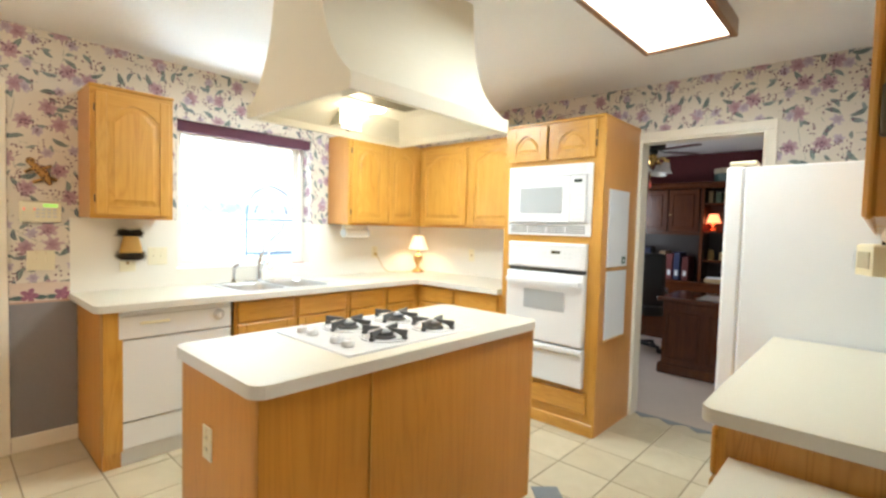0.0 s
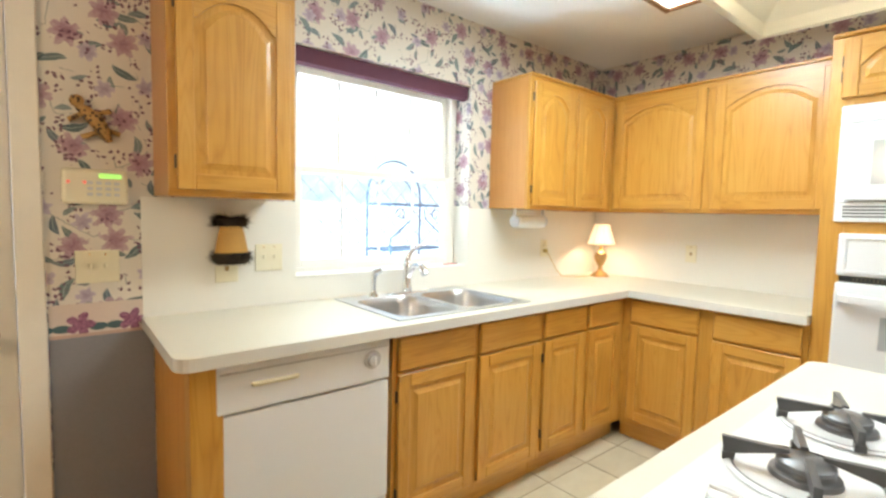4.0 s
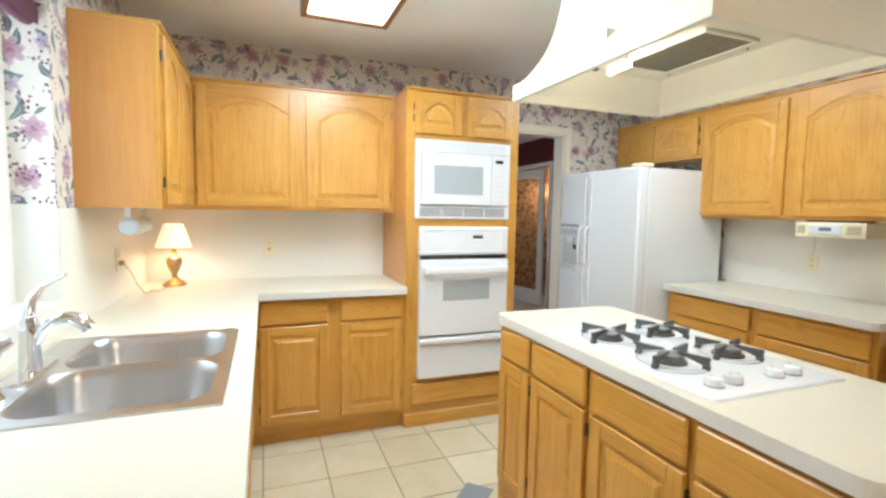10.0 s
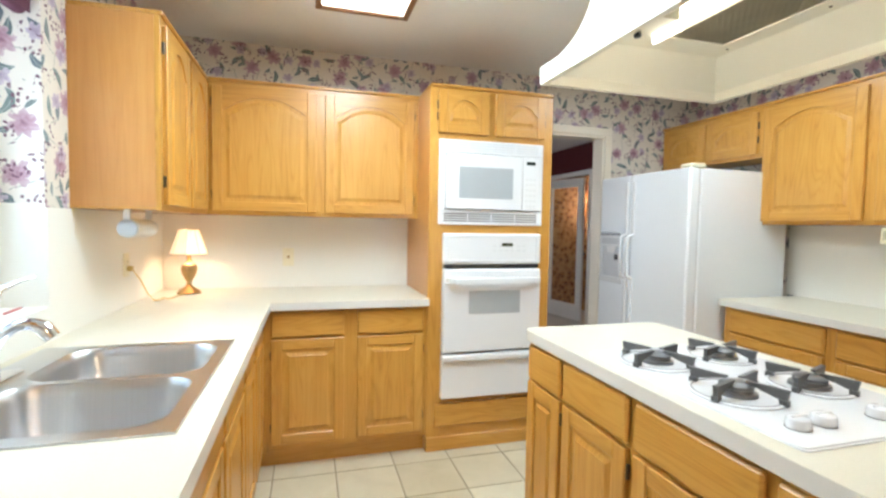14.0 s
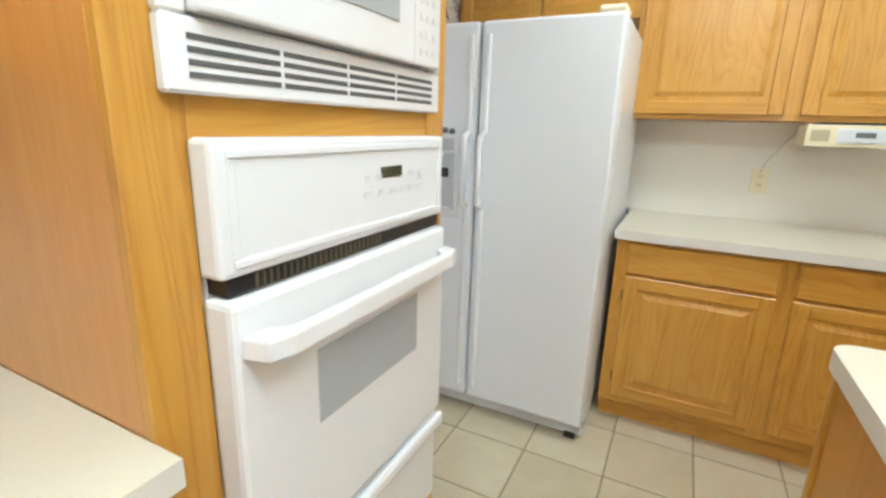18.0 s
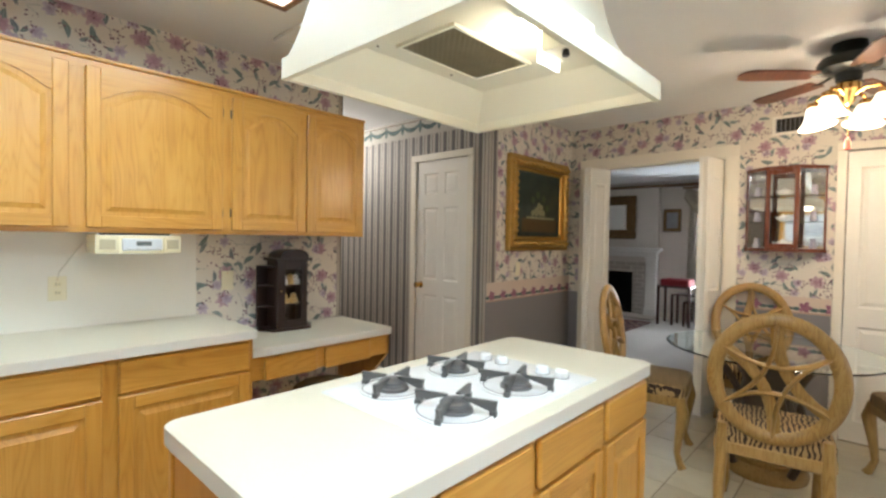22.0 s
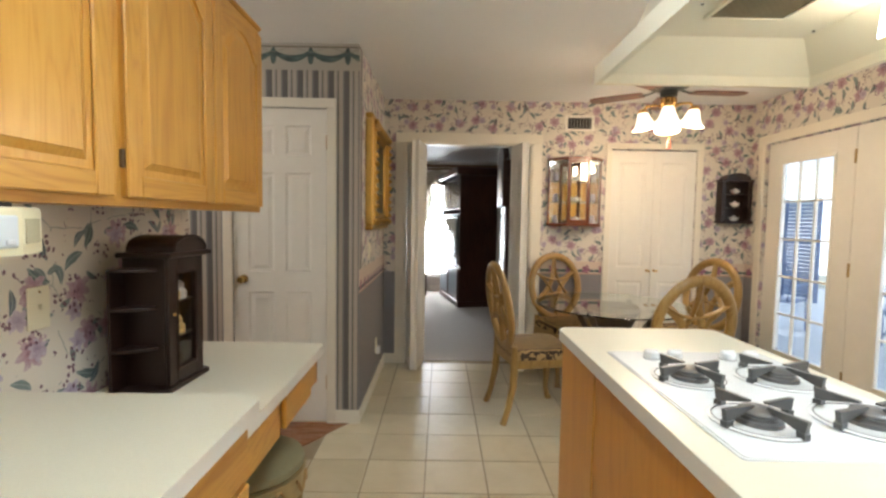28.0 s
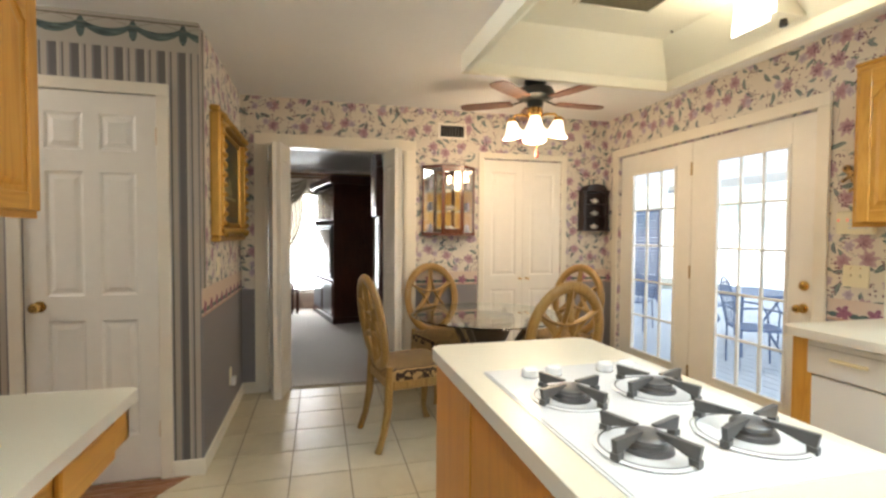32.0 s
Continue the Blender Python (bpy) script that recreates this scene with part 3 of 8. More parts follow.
def panel_face(w, h, stile, rise):
    """The raised centre panel of a door: a groove, a sloped bevel and a flat field."""
    bm = bmesh.new()
    top, k = h - stile, min(0.034, w * 0.09)
    rings = ((0.002, -0.0112, 1.0), (0.007, -0.0085, 1.0), (0.011, -0.0085, 1.0), (k, -0.0165, 0.9), (k + 0.003, -0.0186, 0.9))
    rows = [[bm.verts.new((x, y, z)) for x, z in loop_outline(stile + d, w - stile - d, stile + d, top - d, rise * q)] for d, y, q in rings]
    for a, b in zip(rows, rows[1:]):
        for i in range(len(a)):
            j = (i + 1) % len(a)
            bm.faces.new((a[i], a[j], b[j], b[i]))
    bm.faces.new(rows[-1])
    return bm


def raised_door(unit, m, w, h, rise=0.0, stile=0.055):
    """A framed door with a raised centre panel, front at y = -0.02, as parts of a unit."""
    def put(name, bm, material, parent):
        bm.transform(m)
        return part(name, bm, material, parent)

    d = put("door", box(0.002, w - 0.002, -0.011, 0, 0.002, h - 0.002), oak_v, unit)
    for x0, x1 in ((0, stile), (w - stile, w)):
        put("stile", box(x0, x1, -0.02, -0.0105, 0, h, 0.0035), oak_v, d)
    put("rail", box(stile, w - stile, -0.02, -0.0105, 0, stile, 0.0035), oak_h, d)
    inner = loop_outline(stile, w - stile, stile, h - stile, rise)
    if rise > 0:
        put("rail", prism([(w - stile, h), (stile, h)] + inner[2:][::-1], -0.0195, -0.0105), oak_h, d)
    else:
        put("rail", box(stile, w - stile, -0.02, -0.0105, h - stile, h, 0.0035), oak_h, d)
    put("panel", panel_face(w, h, stile, rise), oak_v, d)
    return d


def shifted(bm, x=0.0, y=0.0, z=0.0):
    bmesh.ops.translate(bm, vec=(x, y, z), verts=bm.verts)
    return bm


def add_door(unit, x, z, w, h, y, rise=0.0, hinge=None):
    d = raised_door(unit, pose(x, y, z), w, h, rise)
    if hinge:
        hx = x if hinge == "l" else x + w
        for hz in (z + 0.07, z + h - 0.11):
            bm = box(hx - 0.006, hx + 0.006, y - 0.012, y - 0.001, hz, hz + 0.045, 0.002)
            part("hinge", bm, hinge_metal, d, "dark bronze hinge")


def add_drawer(unit, x, z, w, h, y):
    bm = box(x, x + w, y - 0.02, y, z, z + h, 0.007)
    part("drawer_front", bm, oak_h, unit)


def base_unit(name, label, at, rz, w, cols, d=0.58, group="", h=0.872, body_top=0.872):
    """A base cabinet from x = 0 to w; cols are (x, width, hinge)."""
    u = thing(name, label, "cabinet", at, rz, group)
    part("body", box(0, w, -d + 0.02, 0, 0.10, body_top), oak_panel, u)
    bm = box(0, w, -d + 0.05, -0.02, 0, 0.10)
    part("toe_kick", bm, oak_h, u)
    # face frame: stiles between the columns, rails above and below
    xs = sorted([0, w] + [c[0] for c in cols] + [c[0] + c[1] for c in cols])
    for p, q in zip(xs[::2], xs[1::2]):
        if q - p > 0.004:
            part("stile", box(p, q + 0.001, -d, -d + 0.02, 0.10, h, 0.001), oak_v, u)
    for c, (x, cw, hinge) in enumerate(cols):
        for z0, z1 in ((0.10, 0.145), (0.705, 0.728), (0.852, h)):
            part("rail", box(x, x + cw, -d, -d + 0.02, z0, z1, 0.001), oak_h, u)
        add_drawer(u, x - 0.006, 0.722, cw + 0.012, 0.135, -d)
        add_door(u, x - 0.006, 0.138, cw + 0.012, 0.572, -d, 0, hinge)
    return u


def upper_unit(name, label, at, rz, w, cols, z0=1.372, z1=2.12, d=0.305, group="", rise=0.078, crown=True):
    u = thing(name, label, "cabinet", (at[0], at[1], z0), rz, group)
    h = z1 - z0
    part("body", box(0, w, -d + 0.02, 0, 0.012, h), oak_veneer, u)
    part("rail", box(0, w, -d, -d + 0.02, 0, 0.028, 0.001), oak_h, u)
    part("rail", box(0, w, -d, -d + 0.02, h - 0.04, h, 0.001), oak_h, u)
    part("bottom", box(0, w, -d + 0.02, 0, 0.004, 0.012), oak_h, u)
    xs = sorted([0, w] + [c[0] for c in cols] + [c[0] + c[1] for c in cols])
    for p, q in zip(xs[::2], xs[1::2]):
        if q - p > 0.004:
            part("stile", box(p, q, -d, -d + 0.02, 0.028, h - 0.04, 0.001), oak_v, u)
    if crown:
        part("crown", box(-0.004, w + 0.004, -d - 0.012, 0, h, h + 0.018, 0.005), oak_h, u)
    for x, cw, hinge in cols:
        add_door(u, x - 0.006, 0.022, cw + 0.012, h - 0.05, -d, rise, hinge)
    return u


# sink run: end panel, dishwasher gap, sink base, two narrow base doors
ep = thing("end_panel", "oak end panel closing the sink run beside the dishwasher", "panel", (-2.95, 0, 0))
part("side_panel", box(0, 0.012, -0.56, 0, 0, 0.872, 0.001), oak_end, ep)
part("filler", box(0.012, 0.09, -0.56, -0.54, 0, 0.872), oak_panel, ep)
part("face_stile", box(0, 0.09, -0.635, -0.56, 0.095, 0.872, 0.002), oak_v, ep)
part("toe_block", box(0.002, 0.088, -0.60, -0.56, 0, 0.095), oak_panel, ep)
base_unit("sink_cabinet", "oak sink base cabinet with two false drawers and raised doors", (-2.25, 0, 0), SOUTH, 0.87, [(0.025, 0.385, "l"), (0.455, 0.395, "r")], d=0.612, group="kitchen base cabinets", body_top=0.69)
base_unit("corner_cabinet", "oak corner base cabinet with two narrow doors and drawers", (-1.375, 0, 0), SOUTH, 0.778, [(0.025, 0.325, "l"), (0.405, 0.30, "r")], d=0.612, group="kitchen base cabinets")
base_unit("base_cabinet", "oak base cabinet with two drawers and doors below the lamp counter", (0, -0.597, 0), WEST, 0.921, [(0.075, 0.37, "l"), (0.528, 0.365, "r")], d=0.60, group="kitchen base cabinets")
base_unit("base_cabinet", "oak base cabinet with two drawers beside the refrigerator", (-0.935, YS, 0), NORTH, 1.205, [(0.055, 0.535, "l"), (0.655, 0.525, "r")], d=0.60, group="kitchen base cabinets")

# wall cabinets
upper_unit("wall_cabinet", "single oak wall cabinet with an arched raised panel door", (-2.94, 0, 0), SOUTH, 0.43, [(0.03, 0.37, "l")], group="wall cabinets")
upper_unit("wall_cabinet", "oak corner wall cabinet with two narrow arched doors", (-1.155, 0, 0), SOUTH, 0.85, [(0.03, 0.36, "l"), (0.44, 0.34, "r")], group="wall cabinets")
upper_unit("wall_cabinet", "wide oak wall cabinet with two arched doors", (0, -0.30, 0), WEST, 1.22, [(0.04, 0.555, "l"), (0.655, 0.53, "r")], group="wall cabinets")
upper_unit("wall_cabinet", "wide oak wall cabinet with two arched doors over the counter", (-0.88, YS, 0), NORTH, 1.255, [(0.03, 0.555, "l"), (0.655, 0.565, "r")], group="wall cabinets")
upper_unit("wall_cabinet", "oak wall cabinet with two narrow arched doors over the desk", (-2.135, YS, 0), NORTH, 0.89, [(0.025, 0.42, "l"), (0.47, 0.395, "r")], group="wall cabinets")
upper_unit("wall_cabinet", "low oak wall cabinet above the refrigerator", (-0.004, YS, 0), NORTH, 0.874, [(0.03, 0.39, "l"), (0.45, 0.39, "r")], z0=1.80, group="wall cabinets", rise=0.06)

# tall oven cabinet
tall = thing("oven_cabinet", "tall oak cabinet holding the microwave and wall oven", "cabinet", (0, -1.52, 0), WEST)
OD = 0.60
part("side_panel", box(0, 0.02, -OD + 0.02, 0, 0.0, 2.12), oak_veneer, tall)
part("side_panel", box(0.755, 0.775, -OD + 0.02, 0, 0.0, 2.12), oak_veneer, tall)
part("back", box(0.02, 0.755, -0.02, -0.002, 0.1, 2.12), oak_panel, tall)
part("top", box(0, 0.775, -OD - 0.012, 0, 2.12, 2.14, 0.005), oak_h, tall)
part("shelf", box(0.02, 0.755, -OD + 0.02, -0.02, 1.305, 1.325), oak_h, tall)
for _x0, _x1 in ((0, 0.086), (0.686, 0.775)):
    part("stile", box(_x0, _x1, -OD, -OD + 0.02, 0.0, 2.12, 0.002), oak_v, tall)
for _z0, _z1 in ((0.0, 0.14), (0.285, 0.33), (1.28, 1.345), (1.80, 1.875), (2.09, 2.12)):
    part("rail", box(0.086, 0.686, -OD, -OD + 0.02, _z0, _z1, 0.001), oak_h, tall)
part("stile", box(0.36, 0.40, -OD, -OD + 0.02, 1.875, 2.09, 0.001), oak_v, tall)
part("plinth", box(0.0, 0.775, -OD - 0.012, -OD, 0, 0.085, 0.004), oak_h, tall)
add_drawer(tall, 0.045, 0.145, 0.67, 0.14, -OD)
add_door(tall, 0.045, 1.862, 0.31, 0.245, -OD, 0.062, "l")
add_door(tall, 0.395, 1.862, 0.32, 0.245, -OD, 0.062, "r")

# counters


def counter(name, label, outline, z1, t=0.04):
    top = thing(name, label, "countertop", (outline[0][0], outline[0][1], z1 - t))
    o = [(x - outline[0][0], y - outline[0][1]) for x, y in outline]
    part("worktop", slab(o, t - 0.0015, t, 0.001), counter_mat, top)
    part("edge_band", slab(o, 0, t - 0.0016), edge_mat, top, "pale laminate front edge")
    return top


SINK = (-2.215, -1.447, -0.605, -0.045)
CF = -0.668   # front edge of the sink counter


def sink_counter():
    """L-shaped counter in butted pieces, with a hole for the sink."""
    top = thing("countertop", "cream laminate L-shaped countertop with the steel sink", "countertop", (-2.99, CF, 0.874))
    q = []
    x0, x1, y0, y1 = SINK[0] + 0.02, SINK[1] - 0.02, SINK[2] + 0.02, SINK[3] - 0.02
    q.append(round_rect(-2.99, x0, CF, -P, (0.05, 0, 0, 0)))
    q.append([(x0, CF), (x1, CF), (x1, y0), (x0, y0)])
    q.append([(x0, y1), (x1, y1), (x1, -P), (x0, -P)])
    q.append([(x1, CF), (-0.655, CF), (-0.655, -1.518), (-P, -1.518), (-P, -P), (x1, -P)])
    a, b = bmesh.new(), bmesh.new()
    for o in q:
        o = [(x + 2.99, y - CF) for x, y in o]
        slab(o, 0.0385, 0.040, 0, a)
        slab(o, 0.0, 0.0384, 0, b)
    part("worktop", a, counter_mat, top)
    part("edge_band", b, edge_mat, top, "pale laminate front edge")


sink_counter()
counter("countertop", "cream laminate countertop beside the refrigerator", round_rect(-2.155, -0.925, YS + P, -3.285, (0, 0, 0, 0.04)), 0.914)
counter("countertop", "lower cream laminate desk counter with a rounded corner", round_rect(-3.075, -2.158, YS + P, -3.36, (0, 0, 0, 0.03)), 0.80)

# island
IX0, IX1, IY0, IY1 = -2.955, -1.455, -2.365, -1.715
isl = thing("kitchen_island", "oak island with drawers, doors and a cream laminate top", "island", ((IX0 + IX1) / 2, (IY0 + IY1) / 2, 0))
_hw, _hd = (IX1 - IX0) / 2 - 0.025, (IY1 - IY0) / 2 - 0.025
part("body", box(-_hw + 0.005, _hw - 0.005, -_hd + 0.005, _hd - 0.02, 0.0, 0.872), oak_panel, isl)
part("side_panel", box(-_hw, -_hw + 0.005, -_hd, _hd - 0.02, 0.0, 0.872), oak_end, isl)
part("side_panel", box(_hw - 0.005, _hw, -_hd, _hd - 0.02, 0.0, 0.872), oak_end, isl)
part("back_panel", box(-_hw, -0.32, -_hd - 0.004, -_hd + 0.005, 0.0, 0.872, 0.001), oak_end, isl)
part("back_panel", box(-0.314, _hw, -_hd - 0.004, -_hd + 0.005, 0.0, 0.872, 0.001), oak_end, isl)
part("corner_trim", box(_hw - 0.004, _hw + 0.008, -_hd - 0.008, -_hd + 0.012, 0, 0.872, 0.003), oak_v, isl)
part("batten", box(-0.322, -0.312, -_hd - 0.009, -_hd - 0.003, 0, 0.872, 0.002), oak_v, isl)
_cols = [(0.03, 0.235), (0.30, 0.335), (0.68, 0.37), (1.09, 0.33)]
_xs = [0] + [e for x, w in _cols for e in (x, x + w)] + [2 * _hw]
for _p, _q in zip(_xs[::2], _xs[1::2]):
    part("stile", box(_hw - _q, _hw - _p, _hd - 0.02, _hd, 0.0, 0.872, 0.001), oak_v, isl)
for _x, _w in _cols:
    for _z0, _z1 in ((0.0, 0.145), (0.705, 0.728), (0.852, 0.872)):
        part("rail", box(_hw - _x - _w, _hw - _x, _hd - 0.02, _hd, _z0, _z1, 0.001), oak_h, isl)
    _dd = raised_door(isl, pose(_hw - _x + 0.006, _hd, 0.138, 0, 0, 180), _w + 0.012, 0.572)
    _hx = _hw - _x - _w - 0.006
    for _hz in (0.22, 0.62):
        part("hinge", box(_hx - 0.006, _hx + 0.006, _hd + 0.001, _hd + 0.013, _hz, _hz + 0.045, 0.002), hinge_metal, _dd, "dark bronze hinge")
    part("drawer_front", box(_hw - _x - _w - 0.006, _hw - _x + 0.006, _hd, _hd + 0.02, 0.722, 0.857, 0.007), oak_h, isl)
_o = round_rect(-0.75, 0.75, -0.325, 0.325, 0.05)
part("worktop", slab(_o, 0.9125, 0.914, 0.001), counter_mat, isl)
part("edge_band", slab(_o, 0.872, 0.9124), edge_mat, isl, "pale laminate edge with rounded corners")

# hood over the island
HX0, HX1, HY0, HY1, HZ = -2.635, -1.757, -2.345, -1.61, 1.815


def hood():
    h = thing("range_hood", "cream painted flared range hood hung from the ceiling over the island", "range hood", ((HX0 + HX1) / 2, (HY0 + HY1) / 2, HZ))
    a, b = (HX1 - HX0) / 2, (HY1 - HY0) / 2
    # the long faces sweep inwards; the short end faces stay flat
    prof = [(0.0, 0.0), (0.0, 0.058), (0.012, 0.060)] + [(0.012 + 0.213 * (1 - math.exp(-z / 0.16)), 0.060 + z) for z in [(CEIL - HZ - 0.060) * (i / 16) ** 1.6 for i in range(1, 17)]]
    bm = bmesh.new()
    rings = [[bm.verts.new((sx * (a - min(d, 0.010)), sy * (b - d), z)) for sx, sy in ((-1, -1), (1, -1), (1, 1), (-1, 1))] for d, z in prof]
    for p, q in zip(rings, rings[1:]):
        for i in range(4):
            j = (i + 1) % 4
            bm.faces.new((p[i], p[j], q[j], q[i]))
    bm.faces.new(rings[-1])
    # rim underside, then the sloped tray and its flat panel
    inn = [[bm.verts.new((sx * (a - d), sy * (b - d), z)) for sx, sy in ((-1, -1), (1, -1), (1, 1), (-1, 1))] for d, z in ((0.018, 0.0), (0.022, 0.03), (0.13, 0.115))]
    seq = [rings[0]] + inn
    for p, q in zip(seq, seq[1:]):
        for i in range(4):
            j = (i + 1) % 4
            bm.faces.new((p[j], p[i], q[i], q[j]))
    bm.faces.new(inn[-1][::-1])
    bmesh.ops.recalc_face_normals(bm, faces=bm.faces[:])
    part("shell", bm, hood_paint, h, smooth=False)
    return h


hood_ob = hood()

for _y in (-1.11, -2.83):
    fl = thing("ceiling_light", "oak-framed fluorescent ceiling light, lit", "ceiling light", (-1.49, _y, 2.36), 0, "fluorescent ceiling lights")
    bm = bmesh.new()
    for r in ((-0.66, 0.66, -0.225, -0.195), (-0.66, 0.66, 0.195, 0.225), (-0.66, -0.63, -0.195, 0.195), (0.63, 0.66, -0.195, 0.195)):
        box(*r, 0.0, 0.09, 0.004, bm)
    part("frame", bm, fixture_oak, fl)
    part("diffuser", box(-0.63, 0.63, -0.195, 0.195, 0.012, 0.02), diffuser_mat, fl, "lit acrylic diffuser")
    part("backing", box(-0.63, 0.63, -0.195, 0.195, 0.075, 0.09), enamel, fl)

# ---- sink window ----
win = thing("window_1", "white double-hung sink window with slim muntins", "window", (-1.8575, 0.155, 1.028), kind="structure")
_w, _h = 0.5325, 1.057
bm = bmesh.new()
for r in ((-_w, -_w + 0.045, 0, _h), (_w - 0.045, _w, 0, _h), (-_w + 0.045, _w - 0.045, 0, 0.03), (-_w + 0.045, _w - 0.045, _h - 0.05, _h)):
    box(r[0], r[1], -0.025, 0.07, r[2], r[3], 0.004, bm)
part("window_frame", bm, white_paint, win)
for k, (z0, z1, y) in enumerate(((0.03, 0.525, -0.012), (0.50, _h - 0.05, 0.03))):
    bm = bmesh.new()
    for r in ((-_w + 0.045, -_w + 0.085, z0, z1), (_w - 0.085, _w - 0.045, z0, z1), (-_w + 0.085, _w - 0.085, z0, z0 + 0.035), (-_w + 0.085, _w - 0.085, z1 - 0.035, z1)):
        box(r[0], r[1], y - 0.015, y + 0.02, r[2], r[3], 0.003, bm)
    sash = part("sash", bm, white_paint, win)
    for i in (1, 2, 3):
        x = -_w + 0.085 + (2 * _w - 0.17) * i / 4
        part("muntin", box(x - 0.006, x + 0.006, y - 0.006, y + 0.010, z0 + 0.035, z1 - 0.035, 0.002), white_paint, sash)
    pane = part("pane", box(-_w + 0.085, _w - 0.085, y + 0.001, y + 0.004, z0 + 0.035, z1 - 0.035), screen_glass if k == 0 else glass, sash)
    pane.visible_shadow = False
structure("window_sill", box(WIN[0], WIN[1], -0.006, 0.130, WIN[2] - 0.003, WIN[2] + 0.005, 0.002), splash, "cream laminate window sill", "window sill")
for x0, x1 in ((WIN[0], WIN[0] + P), (WIN[1] - P, WIN[1])):
    structure("reveal_panel", box(x0, x1, 0, 0.130, WIN[2] + 0.005, 1.385), splash, "cream laminate lining of the window reveal", "trim")
for x0, x1 in ((WIN[0], WIN[0] + P), (WIN[1] - P, WIN[1])):
    structure("reveal_paper", box(x0, x1, 0.001, 0.130, 1.385, WIN[3]), reveal_paper, "floral paper lining of the window reveal", "trim")
structure("reveal_paper", box(WIN[0] + P, WIN[1] - P, 0.001, 0.130, WIN[3] - P, WIN[3]), reveal_paper, "floral paper lining of the window head", "trim")
plum = plain("plum_fabric", (0.11, 0.035, 0.06), 0.8, vary=0.2, scale=90, relief=0.4)
blind = thing("window_shade", "plum fabric shade rolled up under the window head", "window shade", (-1.8575, 0.06, 2.03))
part("roll", tube([(-0.528, 0, 0), (0.528, 0, 0)], 0.028, 12), plum, blind, smooth=True)
part("valance", box(-0.530, 0.530, -0.034, -0.028, -0.022, 0.05, 0.002), plum, blind)

# ---- dishwasher ----
dw = thing("dishwasher", "white built-in dishwasher with a round dial", "dishwasher", (-2.580, -0.032, 0))
part("body", box(-0.30, 0.30, -0.56, -0.02, 0.08, 0.87), enamel, dw)
part("control_panel", box(-0.302, 0.302, -0.605, -0.56, 0.715, 0.868, 0.008, segments=2), enamel, dw)
part("door", box(-0.302, 0.302, -0.60, -0.56, 0.255, 0.708, 0.006, segments=2), enamel, dw)
part("lower_panel", box(-0.302, 0.302, -0.595, -0.56, 0.10, 0.248, 0.005, segments=2), enamel, dw)
part("toe_plate", box(-0.302, 0.302, -0.565, -0.55, 0.0, 0.098, 0.003), plain("pale_grey_enamel", (0.72, 0.73, 0.73), 0.35), dw)
_dial = part("dial", lathe([(0, 0), (0.034, 0), (0.034, 0.006), (0.024, 0.008), (0.022, 0.024), (0, 0.025)], 24, m=pose(0.225, -0.605, 0.80, 90, 0, 0)), plain("pearl_dial", (0.60, 0.60, 0.61), 0.25, 0.2), dw, smooth=True)
part("pointer", box(0.222, 0.228, -0.634, -0.629, 0.785, 0.815), enamel, _dial)
part("latch_handle", box(-0.20, -0.05, -0.616, -0.604, 0.79, 0.805, 0.004), cream_plastic, dw, "yellowed plastic latch handle")
part("trim_strip", box(-0.29, 0.29, -0.608, -0.604, 0.838, 0.844, 0.001), plain("grey_trim", (0.5, 0.5, 0.5), 0.4), dw)

# ---- sink and faucet ----


def basin(x0, x1, y0, y1, depth, r=0.085):
    """An open bowl with rounded corners and a flat drain floor."""
    bm = bmesh.new()
    rings = []
    for d, z in ((0, 0), (0.005, -0.008), (0.010, -0.03), (0.020, -depth + 0.05), (0.030, -depth + 0.025), (0.048, -depth + 0.008), (0.085, -depth)):
        rings.append([bm.verts.new((x, y, z)) for x, y in round_rect(x0 + d, x1 - d, y0 + d, y1 - d, max(r - d * 0.3, 0.02), 7)])
    for a, b in zip(rings, rings[1:]):
        for i in range(len(a)):
            j = (i + 1) % len(a)
            bm.faces.new((a[i], b[i], b[j], a[j]))
    bm.faces.new(rings[-1])
    bmesh.ops.recalc_face_normals(bm, faces=bm.faces[:])
    bmesh.ops.reverse_faces(bm, faces=bm.faces[:])
    return bm


sk = thing("kitchen_sink", "brushed steel double-bowl drop-in sink", "sink", (-1.831, -0.325, 0.914))
a, b = (SINK[1] - SINK[0]) / 2, (SINK[3] - SINK[2]) / 2
bowls = ((-a + 0.04, -0.012, -b + 0.035, b - 0.10), (0.012, a - 0.04, -b + 0.035, b - 0.10))
bm = bmesh.new()
for r in ((-a, a, b - 0.10, b), (-a, a, -b, -b + 0.035), (-a, -a + 0.04, -b + 0.035, b - 0.10), (a - 0.04, a, -b + 0.035, b - 0.10), (-0.012, 0.012, -b + 0.035, b - 0.10)):
    box(*r, 0.0005, 0.005, bm=bm)
bmesh.ops.remove_doubles(bm, verts=bm.verts[:], dist=0.0005)
part("rim", bm, steel, sk)
